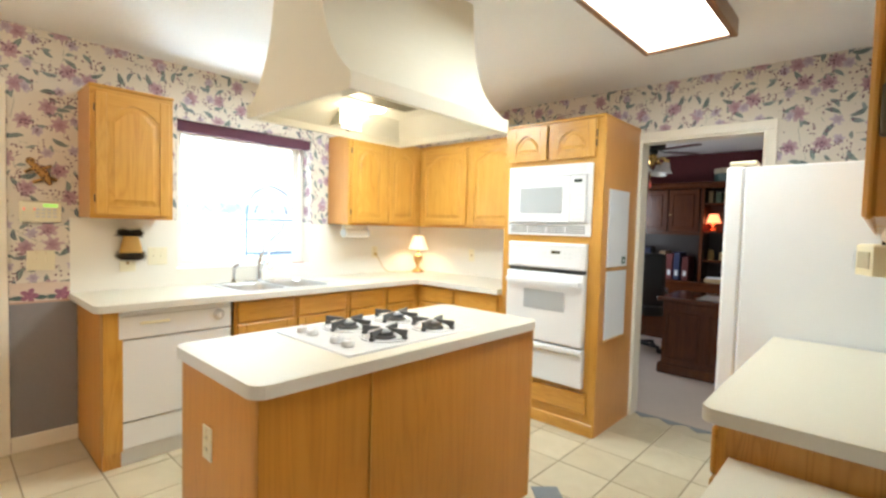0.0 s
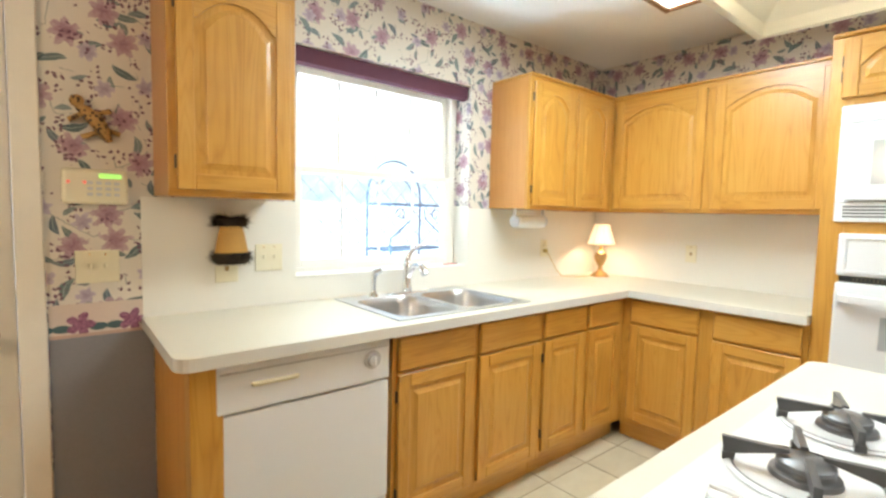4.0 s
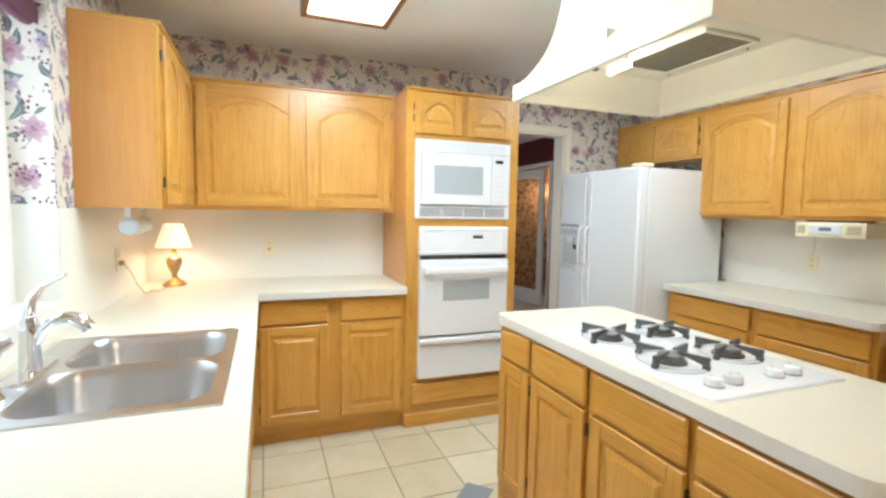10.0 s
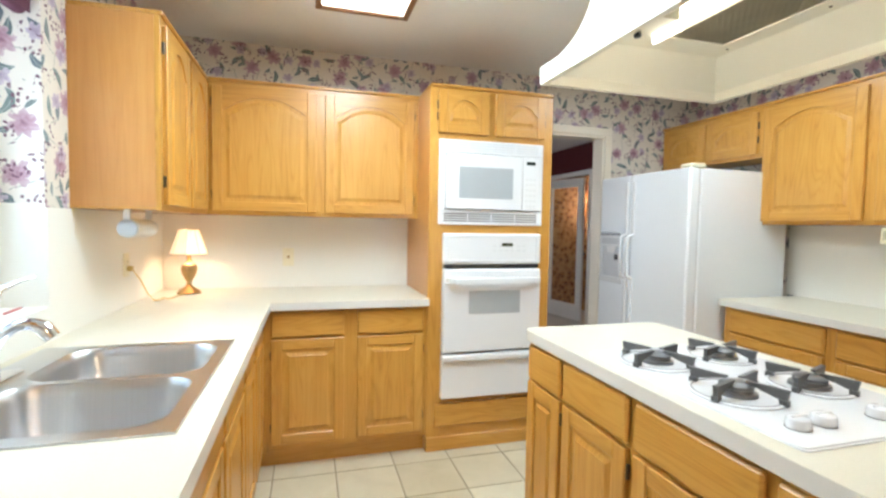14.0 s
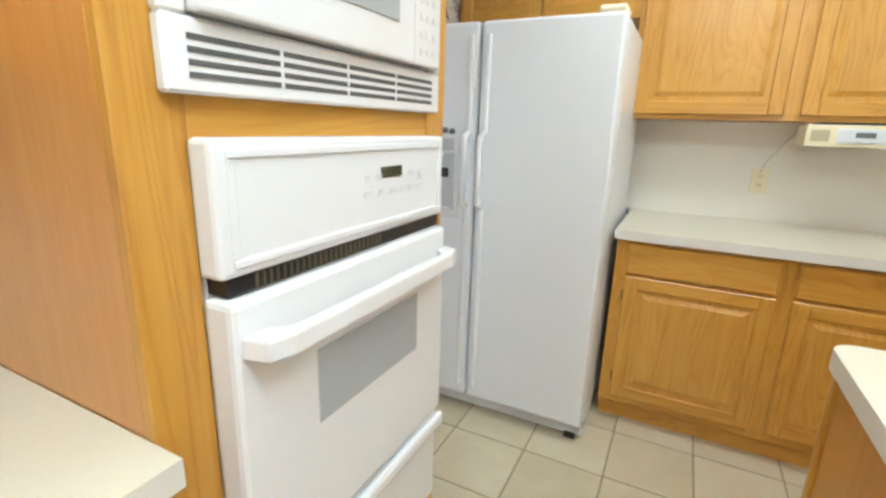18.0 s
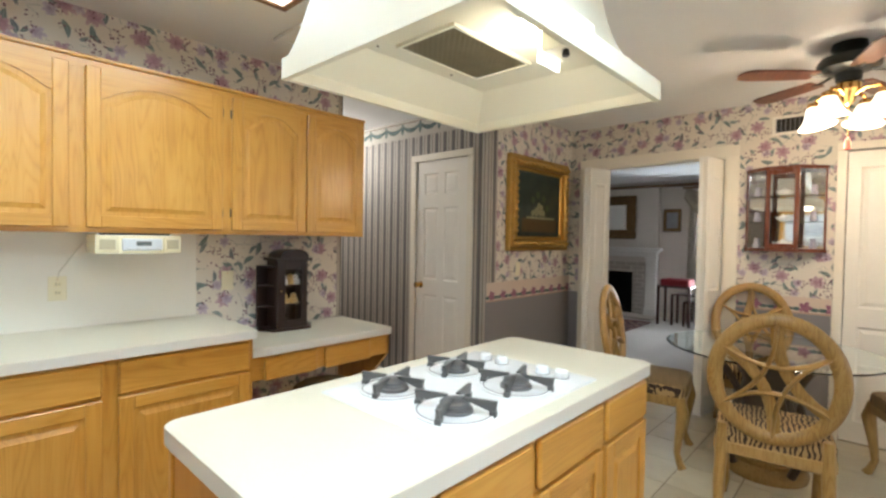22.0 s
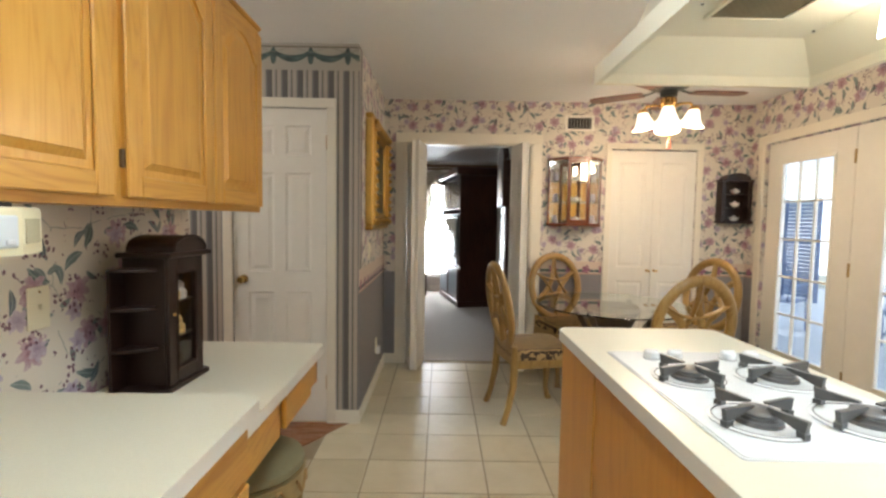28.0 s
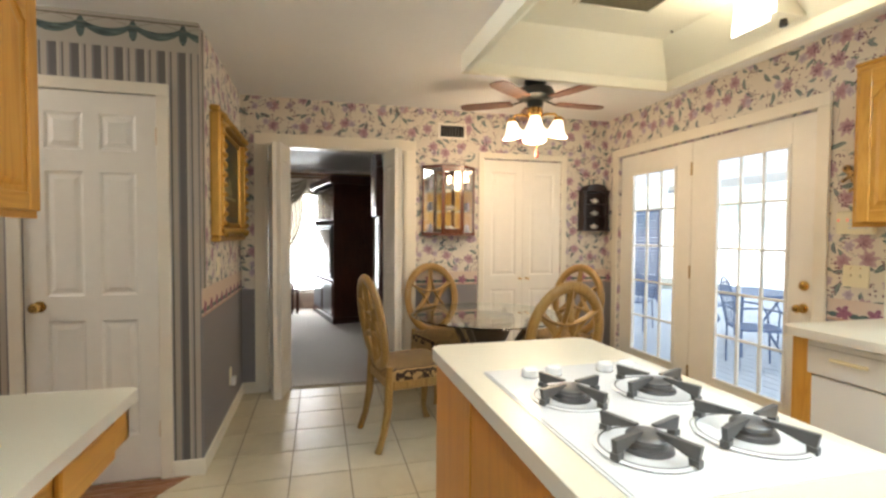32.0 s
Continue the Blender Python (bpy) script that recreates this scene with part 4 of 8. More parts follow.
for r in bowls:
    arcs = round_rect(r[0] - 0.002, r[1] + 0.002, r[2] - 0.002, r[3] + 0.002, 0.085, 7)
    for k, c in enumerate(((r[0] - 0.004, r[2] - 0.004), (r[1] + 0.004, r[2] - 0.004), (r[1] + 0.004, r[3] + 0.004), (r[0] - 0.004, r[3] + 0.004))):
        part("rim_corner", slab([c] + arcs[8 * k:8 * k + 8][::-1], 0.0006, 0.0046), steel, sk)
    bw = part("bowl", shifted(basin(r[0] - 0.002, r[1] + 0.002, r[2] - 0.002, r[3] + 0.002, 0.18), 0, 0, 0.004), steel, sk, smooth=True)
    part("drain", lathe([(0, 0), (0.045, 0), (0.042, 0.003), (0.03, 0.0015), (0, 0.001)], 20, m=pose((r[0] + r[1]) / 2, (r[2] + r[3]) / 2, -0.1755)), chrome, bw, smooth=True)
fa = thing("faucet", "chrome single-lever pull-out kitchen faucet", "faucet", (-1.83, -0.095, 0.919))
part("base_plate", slab(round_rect(-0.125, 0.125, -0.028, 0.028, 0.027), 0, 0.008, 0.003), chrome, fa)
part("body", lathe([(0.027, 0.008), (0.026, 0.04), (0.021, 0.11), (0.022, 0.14), (0.017, 0.16), (0, 0.165)], 18), chrome, fa, smooth=True)
part("spout", tube([(0, -0.005, 0.08), (0.004, -0.03, 0.125), (0.008, -0.06, 0.148), (0.012, -0.09, 0.150), (0.015, -0.115, 0.138), (0.018, -0.132, 0.112)], 0.016, 12, radii=[0.017, 0.016, 0.015, 0.016, 0.020, 0.019]), chrome, fa, smooth=True)
part("lever", tube([(0.0, 0.0, 0.155), (0.008, -0.005, 0.20), (0.03, -0.02, 0.235), (0.065, -0.04, 0.252), (0.105, -0.055, 0.258)], 0.008, 10, radii=[0.016, 0.014, 0.010, 0.007, 0.005]), chrome, fa, smooth=True)
sp = thing("side_sprayer", "chrome side sprayer beside the faucet", "sprayer", (-2.03, -0.095, 0.919))
part("collar", lathe([(0.026, 0), (0.024, 0.008), (0.016, 0.02), (0.014, 0.03)], 16), chrome, sp, smooth=True)
part("head", tube([(0, 0, 0.03), (0, 0, 0.09), (0.005, -0.006, 0.12), (0.03, -0.03, 0.135)], 0.013, 12, radii=[0.012, 0.014, 0.017, 0.012]), chrome, sp, smooth=True)
_pen = thing("pencil", "thin red pencil lying on the window sill", "pencil", (-1.41, 0.05, WIN[2] + 0.009))
part("shaft", tube([(-0.06, 0, 0), (0.05, 0.01, 0)], 0.0038, 6), plain("red_lacquer", (0.5, 0.05, 0.04), 0.3), _pen)
part("tip", tube([(0.05, 0.01, 0), (0.066, 0.0115, 0)], 0.003, 6, radii=[0.0038, 0.0005]), black_plastic, _pen)

# ---- microwave ----
mw = thing("microwave", "white built-in microwave with a vented trim kit", "microwave", (0, -1.52, 1.339), WEST)
MX0, MX1, MH, MF = 0.052, 0.706, 0.489, -0.622
bm = bmesh.new()
for r in ((MX0, MX1, 0, 0.085), (MX0, MX1, MH - 0.075, MH), (MX0, MX0 + 0.035, 0.085, MH - 0.075), (MX1 - 0.03, MX1, 0.085, MH - 0.075)):
    box(r[0], r[1], MF, -0.602, r[2], r[3], 0.004, bm)
part("trim_kit", bm, enamel, mw)
part("cavity", box(MX0 + 0.03, MX1 - 0.03, -0.60, -0.10, 0.08, MH - 0.07), enamel, mw)
# slots lie on the trim; the shade of the openings is their colour
vent_dark = plain("vent_shadow_grey", (0.10, 0.10, 0.10), 0.6)
vent_pale = plain("vent_grey", (0.60, 0.61, 0.62), 0.5)
VW = (MX1 - MX0 - 0.06) / 4
for z0, m_ in ((0.018, vent_dark), (MH - 0.062, vent_pale)):
    for i in range(4):
        for k in range(4):
            part("vent_slot", box(MX0 + 0.03 + k * VW, MX0 + 0.022 + (k + 1) * VW, MF - 0.0012, MF + 0.002, z0 + i * 0.014, z0 + 0.007 + i * 0.014), m_, mw)
_d = part("door", box(MX0 + 0.038, MX1 - 0.145, MF - 0.02, -0.603, 0.09, MH - 0.08, 0.005, segments=2), enamel, mw)
part("window", box(MX0 + 0.115, MX1 - 0.205, MF - 0.0225, MF - 0.018, 0.155, MH - 0.155, 0.001), grey_glass, _d, "grey mesh window")
_c = part("control_panel", box(MX1 - 0.143, MX1 - 0.034, MF - 0.018, -0.603, 0.09, MH - 0.08, 0.005, segments=2), enamel, mw)
part("display", box(MX1 - 0.118, MX1 - 0.062, MF - 0.0205, MF - 0.017, MH - 0.128, MH - 0.108), plain("dark_green_display", (0.02, 0.03, 0.02), 0.2), _c)
_key = plain("pale_grey_key", (0.66, 0.67, 0.68), 0.4)
for r in range(6):
    for c in range(3):
        part("key", box(MX1 - 0.122 + c * 0.025, MX1 - 0.106 + c * 0.025, MF - 0.0195, MF - 0.017, 0.11 + r * 0.032, 0.122 + r * 0.032), _key, _c)

# ---- wall oven ----
ov = thing("wall_oven", "white wall oven with a bar handle and lower drawer", "oven", (0, -1.52, 0.32), WEST)
OX0, OX1, OF = 0.080, 0.692, -0.645
part("body", box(OX0 + 0.01, OX1 - 0.01, -0.60, -0.05, 0.01, 0.965), enamel, ov)
_c = part("control_panel", box(OX0, OX1, OF, -0.602, 0.79, 0.97, 0.008, segments=2), enamel, ov)
bm = bmesh.new()
for r in ((OX0 + 0.02, OX1 - 0.02, 0.945, 0.957), (OX0 + 0.02, OX1 - 0.02, 0.803, 0.815), (OX0 + 0.02, OX0 + 0.032, 0.815, 0.945), (OX1 - 0.032, OX1 - 0.02, 0.815, 0.945)):
    box(r[0], r[1], OF - 0.004, OF + 0.001, r[2], r[3], 0.0015, bm)
part("panel_border", bm, enamel, _c)
part("display", box(OX1 - 0.255, OX1 - 0.185, OF - 0.0025, OF + 0.002, 0.895, 0.915), plain("olive_display", (0.05, 0.05, 0.02), 0.2), _c)
for c in range(6):
    for r in range(2):
        if c not in (2, 3) or r == 0:
            part("key", box(OX1 - 0.31 + c * 0.038, OX1 - 0.29 + c * 0.038, OF - 0.0018, OF + 0.002, 0.865 + r * 0.028, 0.875 + r * 0.028), _key, _c)
part("vent", box(OX0 + 0.012, OX1 - 0.012, OF + 0.006, -0.602, 0.765, 0.789), black_plastic, ov, "dark vent gap")
for i in range(24):
    part("vent_fin", box(OX0 + 0.058 + i * 0.013, OX0 + 0.061 + i * 0.013, OF + 0.002, OF + 0.006, 0.766, 0.788), plain("dull_bronze", (0.12, 0.10, 0.06), 0.5) if i == 0 else bpy.data.materials["dull_bronze"], ov)
_d = part("door", box(OX0, OX1, OF - 0.012, -0.602, 0.275, 0.762, 0.010, segments=2), enamel, ov)
part("window", box(OX0 + 0.155, OX1 - 0.135, OF - 0.0145, OF - 0.01, 0.50, 0.635, 0.001), grey_glass, _d, "grey glass window")
bm = slab([(OX0 + 0.012, OF - 0.013), (OX0 + 0.022, OF - 0.052), (OX0 + 0.06, OF - 0.062), (OX1 - 0.06, OF - 0.062), (OX1 - 0.022, OF - 0.052), (OX1 - 0.012, OF - 0.013), (OX1 - 0.05, OF - 0.016), (OX1 - 0.075, OF - 0.040), (OX0 + 0.075, OF - 0.040), (OX0 + 0.05, OF - 0.016)], 0.684, 0.716, 0.006)
part("handle", bm, enamel, _d)
_d = part("lower_drawer", box(OX0, OX1, OF, -0.602, 0.0, 0.262, 0.006, segments=2), enamel, ov)
part("drawer_pull", box(OX0 - 0.004, OX1 + 0.004, OF - 0.022, OF, 0.222, 0.262, 0.010, segments=2), enamel, _d)

# ---- cooktop ----
ck = thing("gas_cooktop", "white gas cooktop with four black burner grates", "cooktop", (-2.22, -2.028, 0.914))
part("glass_top", slab(round_rect(-0.357, 0.357, -0.255, 0.255, 0.012), 0.0005, 0.006, 0.002), enamel, ck)
part("trim", slab(round_rect(-0.363, 0.363, -0.261, 0.261, 0.014), 0.0002, 0.003), enamel, ck)
iron_grey = plain("grey_burner_cap", (0.17, 0.17, 0.175), 0.38, 0.5, 0.25, 30)
bowl_white = plain("burner_bowl_metal", (0.55, 0.55, 0.54), 0.30, 0.6, vary=0.12, scale=30)


def grate_arm(r_out):
    """A cast arm: a plate, deep at the rim and thin over the burner, on a short foot."""
    bm = prism([(0.022, 0.043), (r_out - 0.022, 0.024), (r_out, 0.020), (r_out + 0.005, 0.048), (0.022, 0.0475)], -0.0055, 0.0055)
    prism([(r_out - 0.014, 0.0085), (r_out + 0.003, 0.0085), (r_out + 0.003, 0.022), (r_out - 0.016, 0.024)], -0.0085, 0.0085, bm)
    return bm


for bx, by, q in ((0.20, -0.125, 1.0), (0.20, 0.125, 1.12), (-0.085, -0.125, 1.0), (-0.085, 0.125, 1.12)):
    R = 0.098 * q
    bn = part("burner", lathe([(R - 0.012, 0.0065), (R, 0.0065), (R + 0.003, 0.010), (R - 0.004, 0.0125), (R - 0.012, 0.010), (R - 0.02, 0.0075)], 36, m=pose(bx, by, 0)), enamel, ck, "white burner ring", smooth=True)
    part("burner_bowl", lathe([(0, 0.0062), (R - 0.014, 0.0062), (R - 0.014, 0.0075), (0.056, 0.0068), (0, 0.0068)], 30, m=pose(bx, by, 0)), bowl_white, bn, smooth=True)
    part("burner_base", lathe([(0.050, 0.0068), (0.048, 0.016), (0.040, 0.018), (0.038, 0.024), (0, 0.024)], 26, m=pose(bx, by, 0)), iron_grey, bn, smooth=True)
    part("burner_cap", lathe([(0.036, 0.024), (0.040, 0.026), (0.040, 0.033), (0.034, 0.037), (0, 0.038)], 26, m=pose(bx, by, 0)), iron_grey, bn, smooth=True)
    for k in range(4):
        g = grate_arm(R + 0.002)
        g.transform(pose(bx, by, 0, 0, 0, 20 + 90 * k))
        part("grate_arm", g, black_iron, bn, "black cast iron grate arm")
    # black arcs draw the dark gap between burner ring and bowl
    g = bmesh.new()
    for k in range(4):
        a0 = radians(20 + 90 * k)
        tube([(bx + (R - 0.008) * math.cos(a0 + radians(90) * i / 8), by + (R - 0.008) * math.sin(a0 + radians(90) * i / 8), 0.0105) for i in range(9)], 0.0022, 6, g)
    part("burner_gap_ring", g, black_iron, bn, "thin black ring for the dark gap inside the burner ring", smooth=True)
for kx, ky in ((-0.28, -0.145), (-0.28, -0.07), (-0.28, 0.10), (-0.28, 0.172)):
    kn = part("knob", lathe([(0.023, 0.0075), (0.0245, 0.012), (0.0225, 0.027), (0.018, 0.031), (0, 0.032)], 22, m=pose(kx, ky, 0)), enamel, ck, smooth=True)
    part("knob_grip", box(kx - 0.004, kx + 0.004, ky - 0.021, ky + 0.021, 0.030, 0.0345, 0.002), enamel, kn)
    part("knob_skirt", lathe([(0.0255, 0.006), (0.0255, 0.0072), (0, 0.0075)], 22, m=pose(kx, ky, 0)), iron_grey, kn)

# ---- hood fittings ----
_hx, _hy = (HX0 + HX1) / 2, (HY0 + HY1) / 2
mesh_mat = Nodes("greasy_filter_mesh")
_q = mesh_mat.v("MULTIPLY", mesh_mat.coords(), (300.0, 300.0, 1.0))
_x, _y, _z = mesh_mat.xyz(_q)
_g = mesh_mat.m("MULTIPLY", mesh_mat.m("SINE", _x), mesh_mat.m("SINE", _y))
mesh_mat.bump(_g, 0.6, 0.001)
mesh_mat = mesh_mat.done(mesh_mat.mix(mesh_mat.noise(mesh_mat.coords(), 9), (0.13, 0.11, 0.06), (0.24, 0.21, 0.14)), 0.45, 0.6)
_f = part("filter", box(-0.154, 0.190, -0.145, 0.060, 0.108, 0.114), mesh_mat, hood_ob, "greasy metal mesh filter")
bm = bmesh.new()
for r in ((-0.164, 0.200, -0.155, -0.145), (-0.164, 0.200, 0.060, 0.070), (-0.164, -0.154, -0.145, 0.060), (0.190, 0.200, -0.145, 0.060)):
    box(*r, 0.104, 0.1145, 0.001, bm)
part("filter_frame", bm, hood_paint, _f)
_l = part("lamp_housing", prism([(-0.052, 0.035), (0.062, 0.035), (0.062, 0.114), (-0.052, 0.114)], 0.243, 0.330), hood_paint, hood_ob)
bm = box(-0.052, 0.052, -0.003, 0.003, -0.058, 0.058, 0.002)
bm.transform(pose(0.004, 0.236, 0.073, -6, 0, 0))
part("lamp_lens", bm, bulb_glow, _l, "lit frosted lens")
part("lamp_disc", lathe([(0, 0.098), (0.045, 0.100), (0.062, 0.106), (0.066, 0.1148)], 28, m=pose(0.065, 0.155, 0)), bulb_glow, hood_ob, "lit round lamp", smooth=True)
part("switch", lathe([(0.008, 0.018), (0.010, 0.022), (0.007, 0.036)], 12, m=pose(0.035, 0.297, 0)), black_plastic, hood_ob, "black knob switch")
part("wire_clip", tube([(0.12, 0.20, 0.112), (0.13, 0.26, 0.10), (0.135, 0.30, 0.07)], 0.002, 6), hinge_metal, hood_ob)
for i in range(4):
    part("screw", lathe([(0.004, 0.111), (0.004, 0.1145)], 8, m=pose(-0.25 + 0.16 * i, -0.2 if i % 2 else 0.22, 0)), hinge_metal, hood_ob)

dl = thing("downlight", "recessed round ceiling light above the sink, lit", "ceiling light", (-1.79, -0.30, CEIL - 0.012))
part("ring", lathe([(0.062, 0.012), (0.085, 0.012), (0.085, 0.004), (0.078, 0.0), (0.062, 0.004)], 28), enamel, dl, smooth=True)
part("bulb", lathe([(0, 0.002), (0.04, 0.004), (0.062, 0.011)], 24), bulb_glow, dl, "lit bulb face", smooth=True)

# ---- refrigerator ----
fr = thing("refrigerator", "white side-by-side refrigerator with an ice dispenser", "refrigerator", (-0.460, YS + 0.07, 0), NORTH)
FH, FW = 1.705, 0.445
part("cabinet", box(-FW, FW, -0.725, -0.03, 0.02, FH, 0.006), fridge_skin, fr)
FD = -0.808
_l = part("freezer_door", box(-FW, -0.095, FD, -0.73, 0.085, FH + 0.005, 0.014, segments=3), fridge_skin, fr)
_r = part("fridge_door", box(-0.085, FW, FD, -0.73, 0.085, FH + 0.005, 0.014, segments=3), fridge_skin, fr)
part("gasket", box(-FW + 0.01, FW - 0.01, -0.732, -0.724, 0.09, FH), plain("grey_gasket", (0.55, 0.55, 0.55), 0.6), fr)
part("kick_plate", box(-FW, FW, -0.76, -0.70, 0.018, 0.075, 0.004), plain("pale_grey_plastic", (0.66, 0.66, 0.66), 0.4), fr)
part("hinge_cover", box(FW - 0.10, FW - 0.005, FD + 0.01, -0.68, FH + 0.005, FH + 0.03, 0.008), cream_plastic, fr)
part("foot", box(FW - 0.07, FW - 0.02, -0.77, -0.74, 0.0, 0.03, 0.003), black_plastic, fr)
part("foot", box(-FW + 0.02, -FW + 0.07, -0.77, -0.74, 0.0, 0.03, 0.003), black_plastic, fr)
for d, x in ((_l, -0.125), (_r, -0.055)):
    for z0, z1 in ((0.14, 0.98), (1.29, 1.66)):
        part("handle_rail", box(x - 0.012, x + 0.012, FD - 0.012, FD + 0.002, z0, z1, 0.006, segments=2), enamel, d)
    part("handle", tube([(x, FD, 1.29), (x, FD - 0.045, 1.27), (x, FD - 0.05, 1.14), (x, FD - 0.045, 1.00), (x, FD, 0.98)], 0.013, 10), enamel, d, smooth=True)
bm = bmesh.new()
for r in ((-0.425, -0.16, 1.20, 1.28), (-0.425, -0.16, 0.93, 0.96), (-0.425, -0.395, 0.96, 1.20), (-0.185, -0.16, 0.96, 1.20)):
    box(r[0], r[1], FD - 0.012, FD + 0.01, r[2], r[3], 0.004, bm)
part("dispenser", bm, enamel, _l, "raised ice dispenser surround")
# flat panel; its grey imitates the shade inside the dispenser recess
part("recess", box(-0.395, -0.185, FD - 0.002, FD - 0.0005, 0.96, 1.20), plain("painted_recess_shade", (0.56, 0.58, 0.60), 0.4), _l)
part("chute", prism([(-0.345, 1.20), (-0.235, 1.20), (-0.255, 1.15), (-0.325, 1.15)], FD - 0.010, FD - 0.002), enamel, _l)
part("drip_tray", box(-0.39, -0.19, FD - 0.020, FD - 0.002, 0.955, 0.972, 0.003), plain("pale_tray_plastic", (0.70, 0.71, 0.72), 0.4), _l)
part("control_strip", box(-0.40, -0.185, FD - 0.0135, FD - 0.011, 1.215, 1.262, 0.001), plain("grey_control_strip", (0.52, 0.53, 0.55), 0.35), _l)
part("lever", box(-0.25, -0.21, FD - 0.010, FD - 0.002, 1.10, 1.14, 0.003), black_plastic, _l)
_mg = plain("pewter", (0.30, 0.30, 0.32), 0.4, 0.7)
for i in range(7):
    m_ = lathe([(0, -0.012), (0.010, -0.010), (0.014, 0.0), (0.009, 0.010), (0, 0.012)], 8, m=pose(-0.40 + i * 0.034, FD - 0.009, 1.292 + 0.005 * (i % 2)))
    single("ornament_magnet", m_, _mg, "small pewter animal magnet above the dispenser", "magnet", (-0.460, YS + 0.07, 0), NORTH, "fridge magnets", True)

# whiteboard on the oven cabinet's side
wb = plain("white_board", (0.74, 0.77, 0.80), 0.25, vary=0.02)
for z0, z1 in ((0.64, 1.11), (1.13, 1.66)):
    b_ = thing("notice_board", "pale dry-erase board fixed to the oven cabinet side", "board", (-0.33, -2.302, z0), 0, "notice boards")
    part("sheet", box(-0.19, 0.14, -0.004, 0.004, 0.006, z1 - z0, 0.001), wb, b_)
    part("ledge", box(-0.195, 0.145, -0.014, 0.004, 0, 0.008, 0.002), oak_h, b_)
_st = thing("sticker_card", "dark green card stuck on the notice board", "card", (-0.26, -2.308, 1.155))
part("card", box(-0.03, 0.03, -0.002, 0.0, 0, 0.05), plain("green_card", (0.06, 0.12, 0.09), 0.5), _st)
part("mark", box(-0.012, 0.012, -0.003, -0.0018, 0.015, 0.035), wb, _st)

# ---- desk below the lower top ----
dk = thing("desk_apron", "oak desk front with two drawers and a slanted end bracket", "desk", (-2.145, YS, 0), NORTH)
part("front_rail", box(0.013, 0.925, -0.535, -0.515, 0.63, 0.76, 0.002), oak_h, dk)
part("drawer_box", box(0.02, 0.90, -0.515, -0.06, 0.66, 0.758), oak_panel, dk)
for x0, x1 in ((0.085, 0.39), (0.445, 0.76)):
    part("drawer_front", box(x0, x1, -0.555, -0.535, 0.625, 0.745, 0.006), oak_h, dk)
bm = prism([(-0.535, 0.76), (-0.535, 0.63), (-0.03, 0.10), (0.0, 0.10), (0.0, 0.76)], 0.0, 0.02)
bm.transform(pose(0.905, 0, 0, 0, 0, 90) @ Matrix.Diagonal((1, -1, 1, 1)))
bmesh.ops.recalc_face_normals(bm, faces=bm.faces[:])
part("end_bracket", bm, oak_panel, dk)

st = thing("vanity_stool", "round stool with olive cushion and gilt scrolled metal base", "stool", (-2.72, -3.56, 0))
olive = plain("olive_velvet", (0.22, 0.20, 0.11), 0.85, vary=0.15, scale=60, relief=0.4)
gold_metal = plain("antique_gold_metal", (0.46, 0.38, 0.20), 0.4, 0.6, 0.25, 40)
part("cushion", lathe([(0, 0.42), (0.19, 0.42), (0.205, 0.435), (0.20, 0.455), (0.16, 0.475), (0.08, 0.482), (0, 0.483)], 36), olive, st, smooth=True)
part("band", lathe([(0.195, 0.33), (0.205, 0.335), (0.207, 0.418), (0.19, 0.42), (0.19, 0.335)], 36), gold_metal, st, smooth=True)
for k in range(8):
    a = k * math.pi / 4
    pts = [(0.208 * math.cos(a + u), 0.208 * math.sin(a + u), 0.375 + 0.028 * math.sin(u * 16)) for u in [i * 0.06 - 0.3 for i in range(11)]]
    part("scroll", tube(pts, 0.006, 6), antique_brass, st, smooth=True)
for k in range(4):
    a = radians(45 + 90 * k)
    pts = [(r * math.cos(a), r * math.sin(a), z) for r, z in ((0.19, 0.335), (0.215, 0.27), (0.205, 0.19), (0.16, 0.10), (0.15, 0.05), (0.19, 0.018), (0.225, 0.018))]
    part("leg", tube(pts, 0.012, 8), gold_metal, st, smooth=True)
part("ring", tube([(0.165 * math.cos(i * math.pi / 12), 0.165 * math.sin(i * math.pi / 12), 0.11) for i in range(24)], 0.007, 6, closed=True), gold_metal, st, smooth=True)

# ---- under-cabinet radio ----
rd = thing("cabinet_radio", "cream under-cabinet clock radio with a grey display", "radio", (-1.735, -3.685, 1.2796))
rd.matrix_world = rd.matrix_world @ Matrix.Diagonal((1.08, 1.0, 1.10, 1.0))
bm = slab([(-0.16, -0.10), (0.16, -0.10), (0.16, 0.075), (0.085, 0.11), (-0.085, 0.11), (-0.16, 0.075)], 0.0, 0.075, 0.006)
part("case", bm, cream_plastic, rd)
part("front_panel", box(-0.075, 0.075, 0.105, 0.116, 0.012, 0.062, 0.003), plain("pale_blue_plastic", (0.68, 0.72, 0.76), 0.35), rd)
part("display", box(-0.032, 0.024, 0.1155, 0.1175, 0.032, 0.05), plain("grey_lcd", (0.16, 0.18, 0.19), 0.2), rd)
for i in range(4):
    part("button", box(-0.066 + 0.036 * i, -0.05 + 0.036 * i, 0.1155, 0.1185, 0.017, 0.025, 0.001), _key, rd)
for s in (-1, 1):
    g = box(-0.028, 0.028, -0.002, 0.002, -0.02, 0.02)
    g.transform(pose(s * 0.121, 0.094, 0.037, 0, 0, -s * 25))
    part("speaker_grille", g, plain("tan_grille", (0.50, 0.45, 0.30), 0.7, vary=0.3, scale=400), rd)
part("mount", box(-0.12, 0.12, -0.09, 0.06, 0.075, 0.084), black_plastic, rd)
cable = tube([(0.15, -0.08, 0.06), (0.19, -0.16, 0.0), (0.235, -0.235, -0.09), (0.25, -0.242, -0.17)], 0.003, 6)
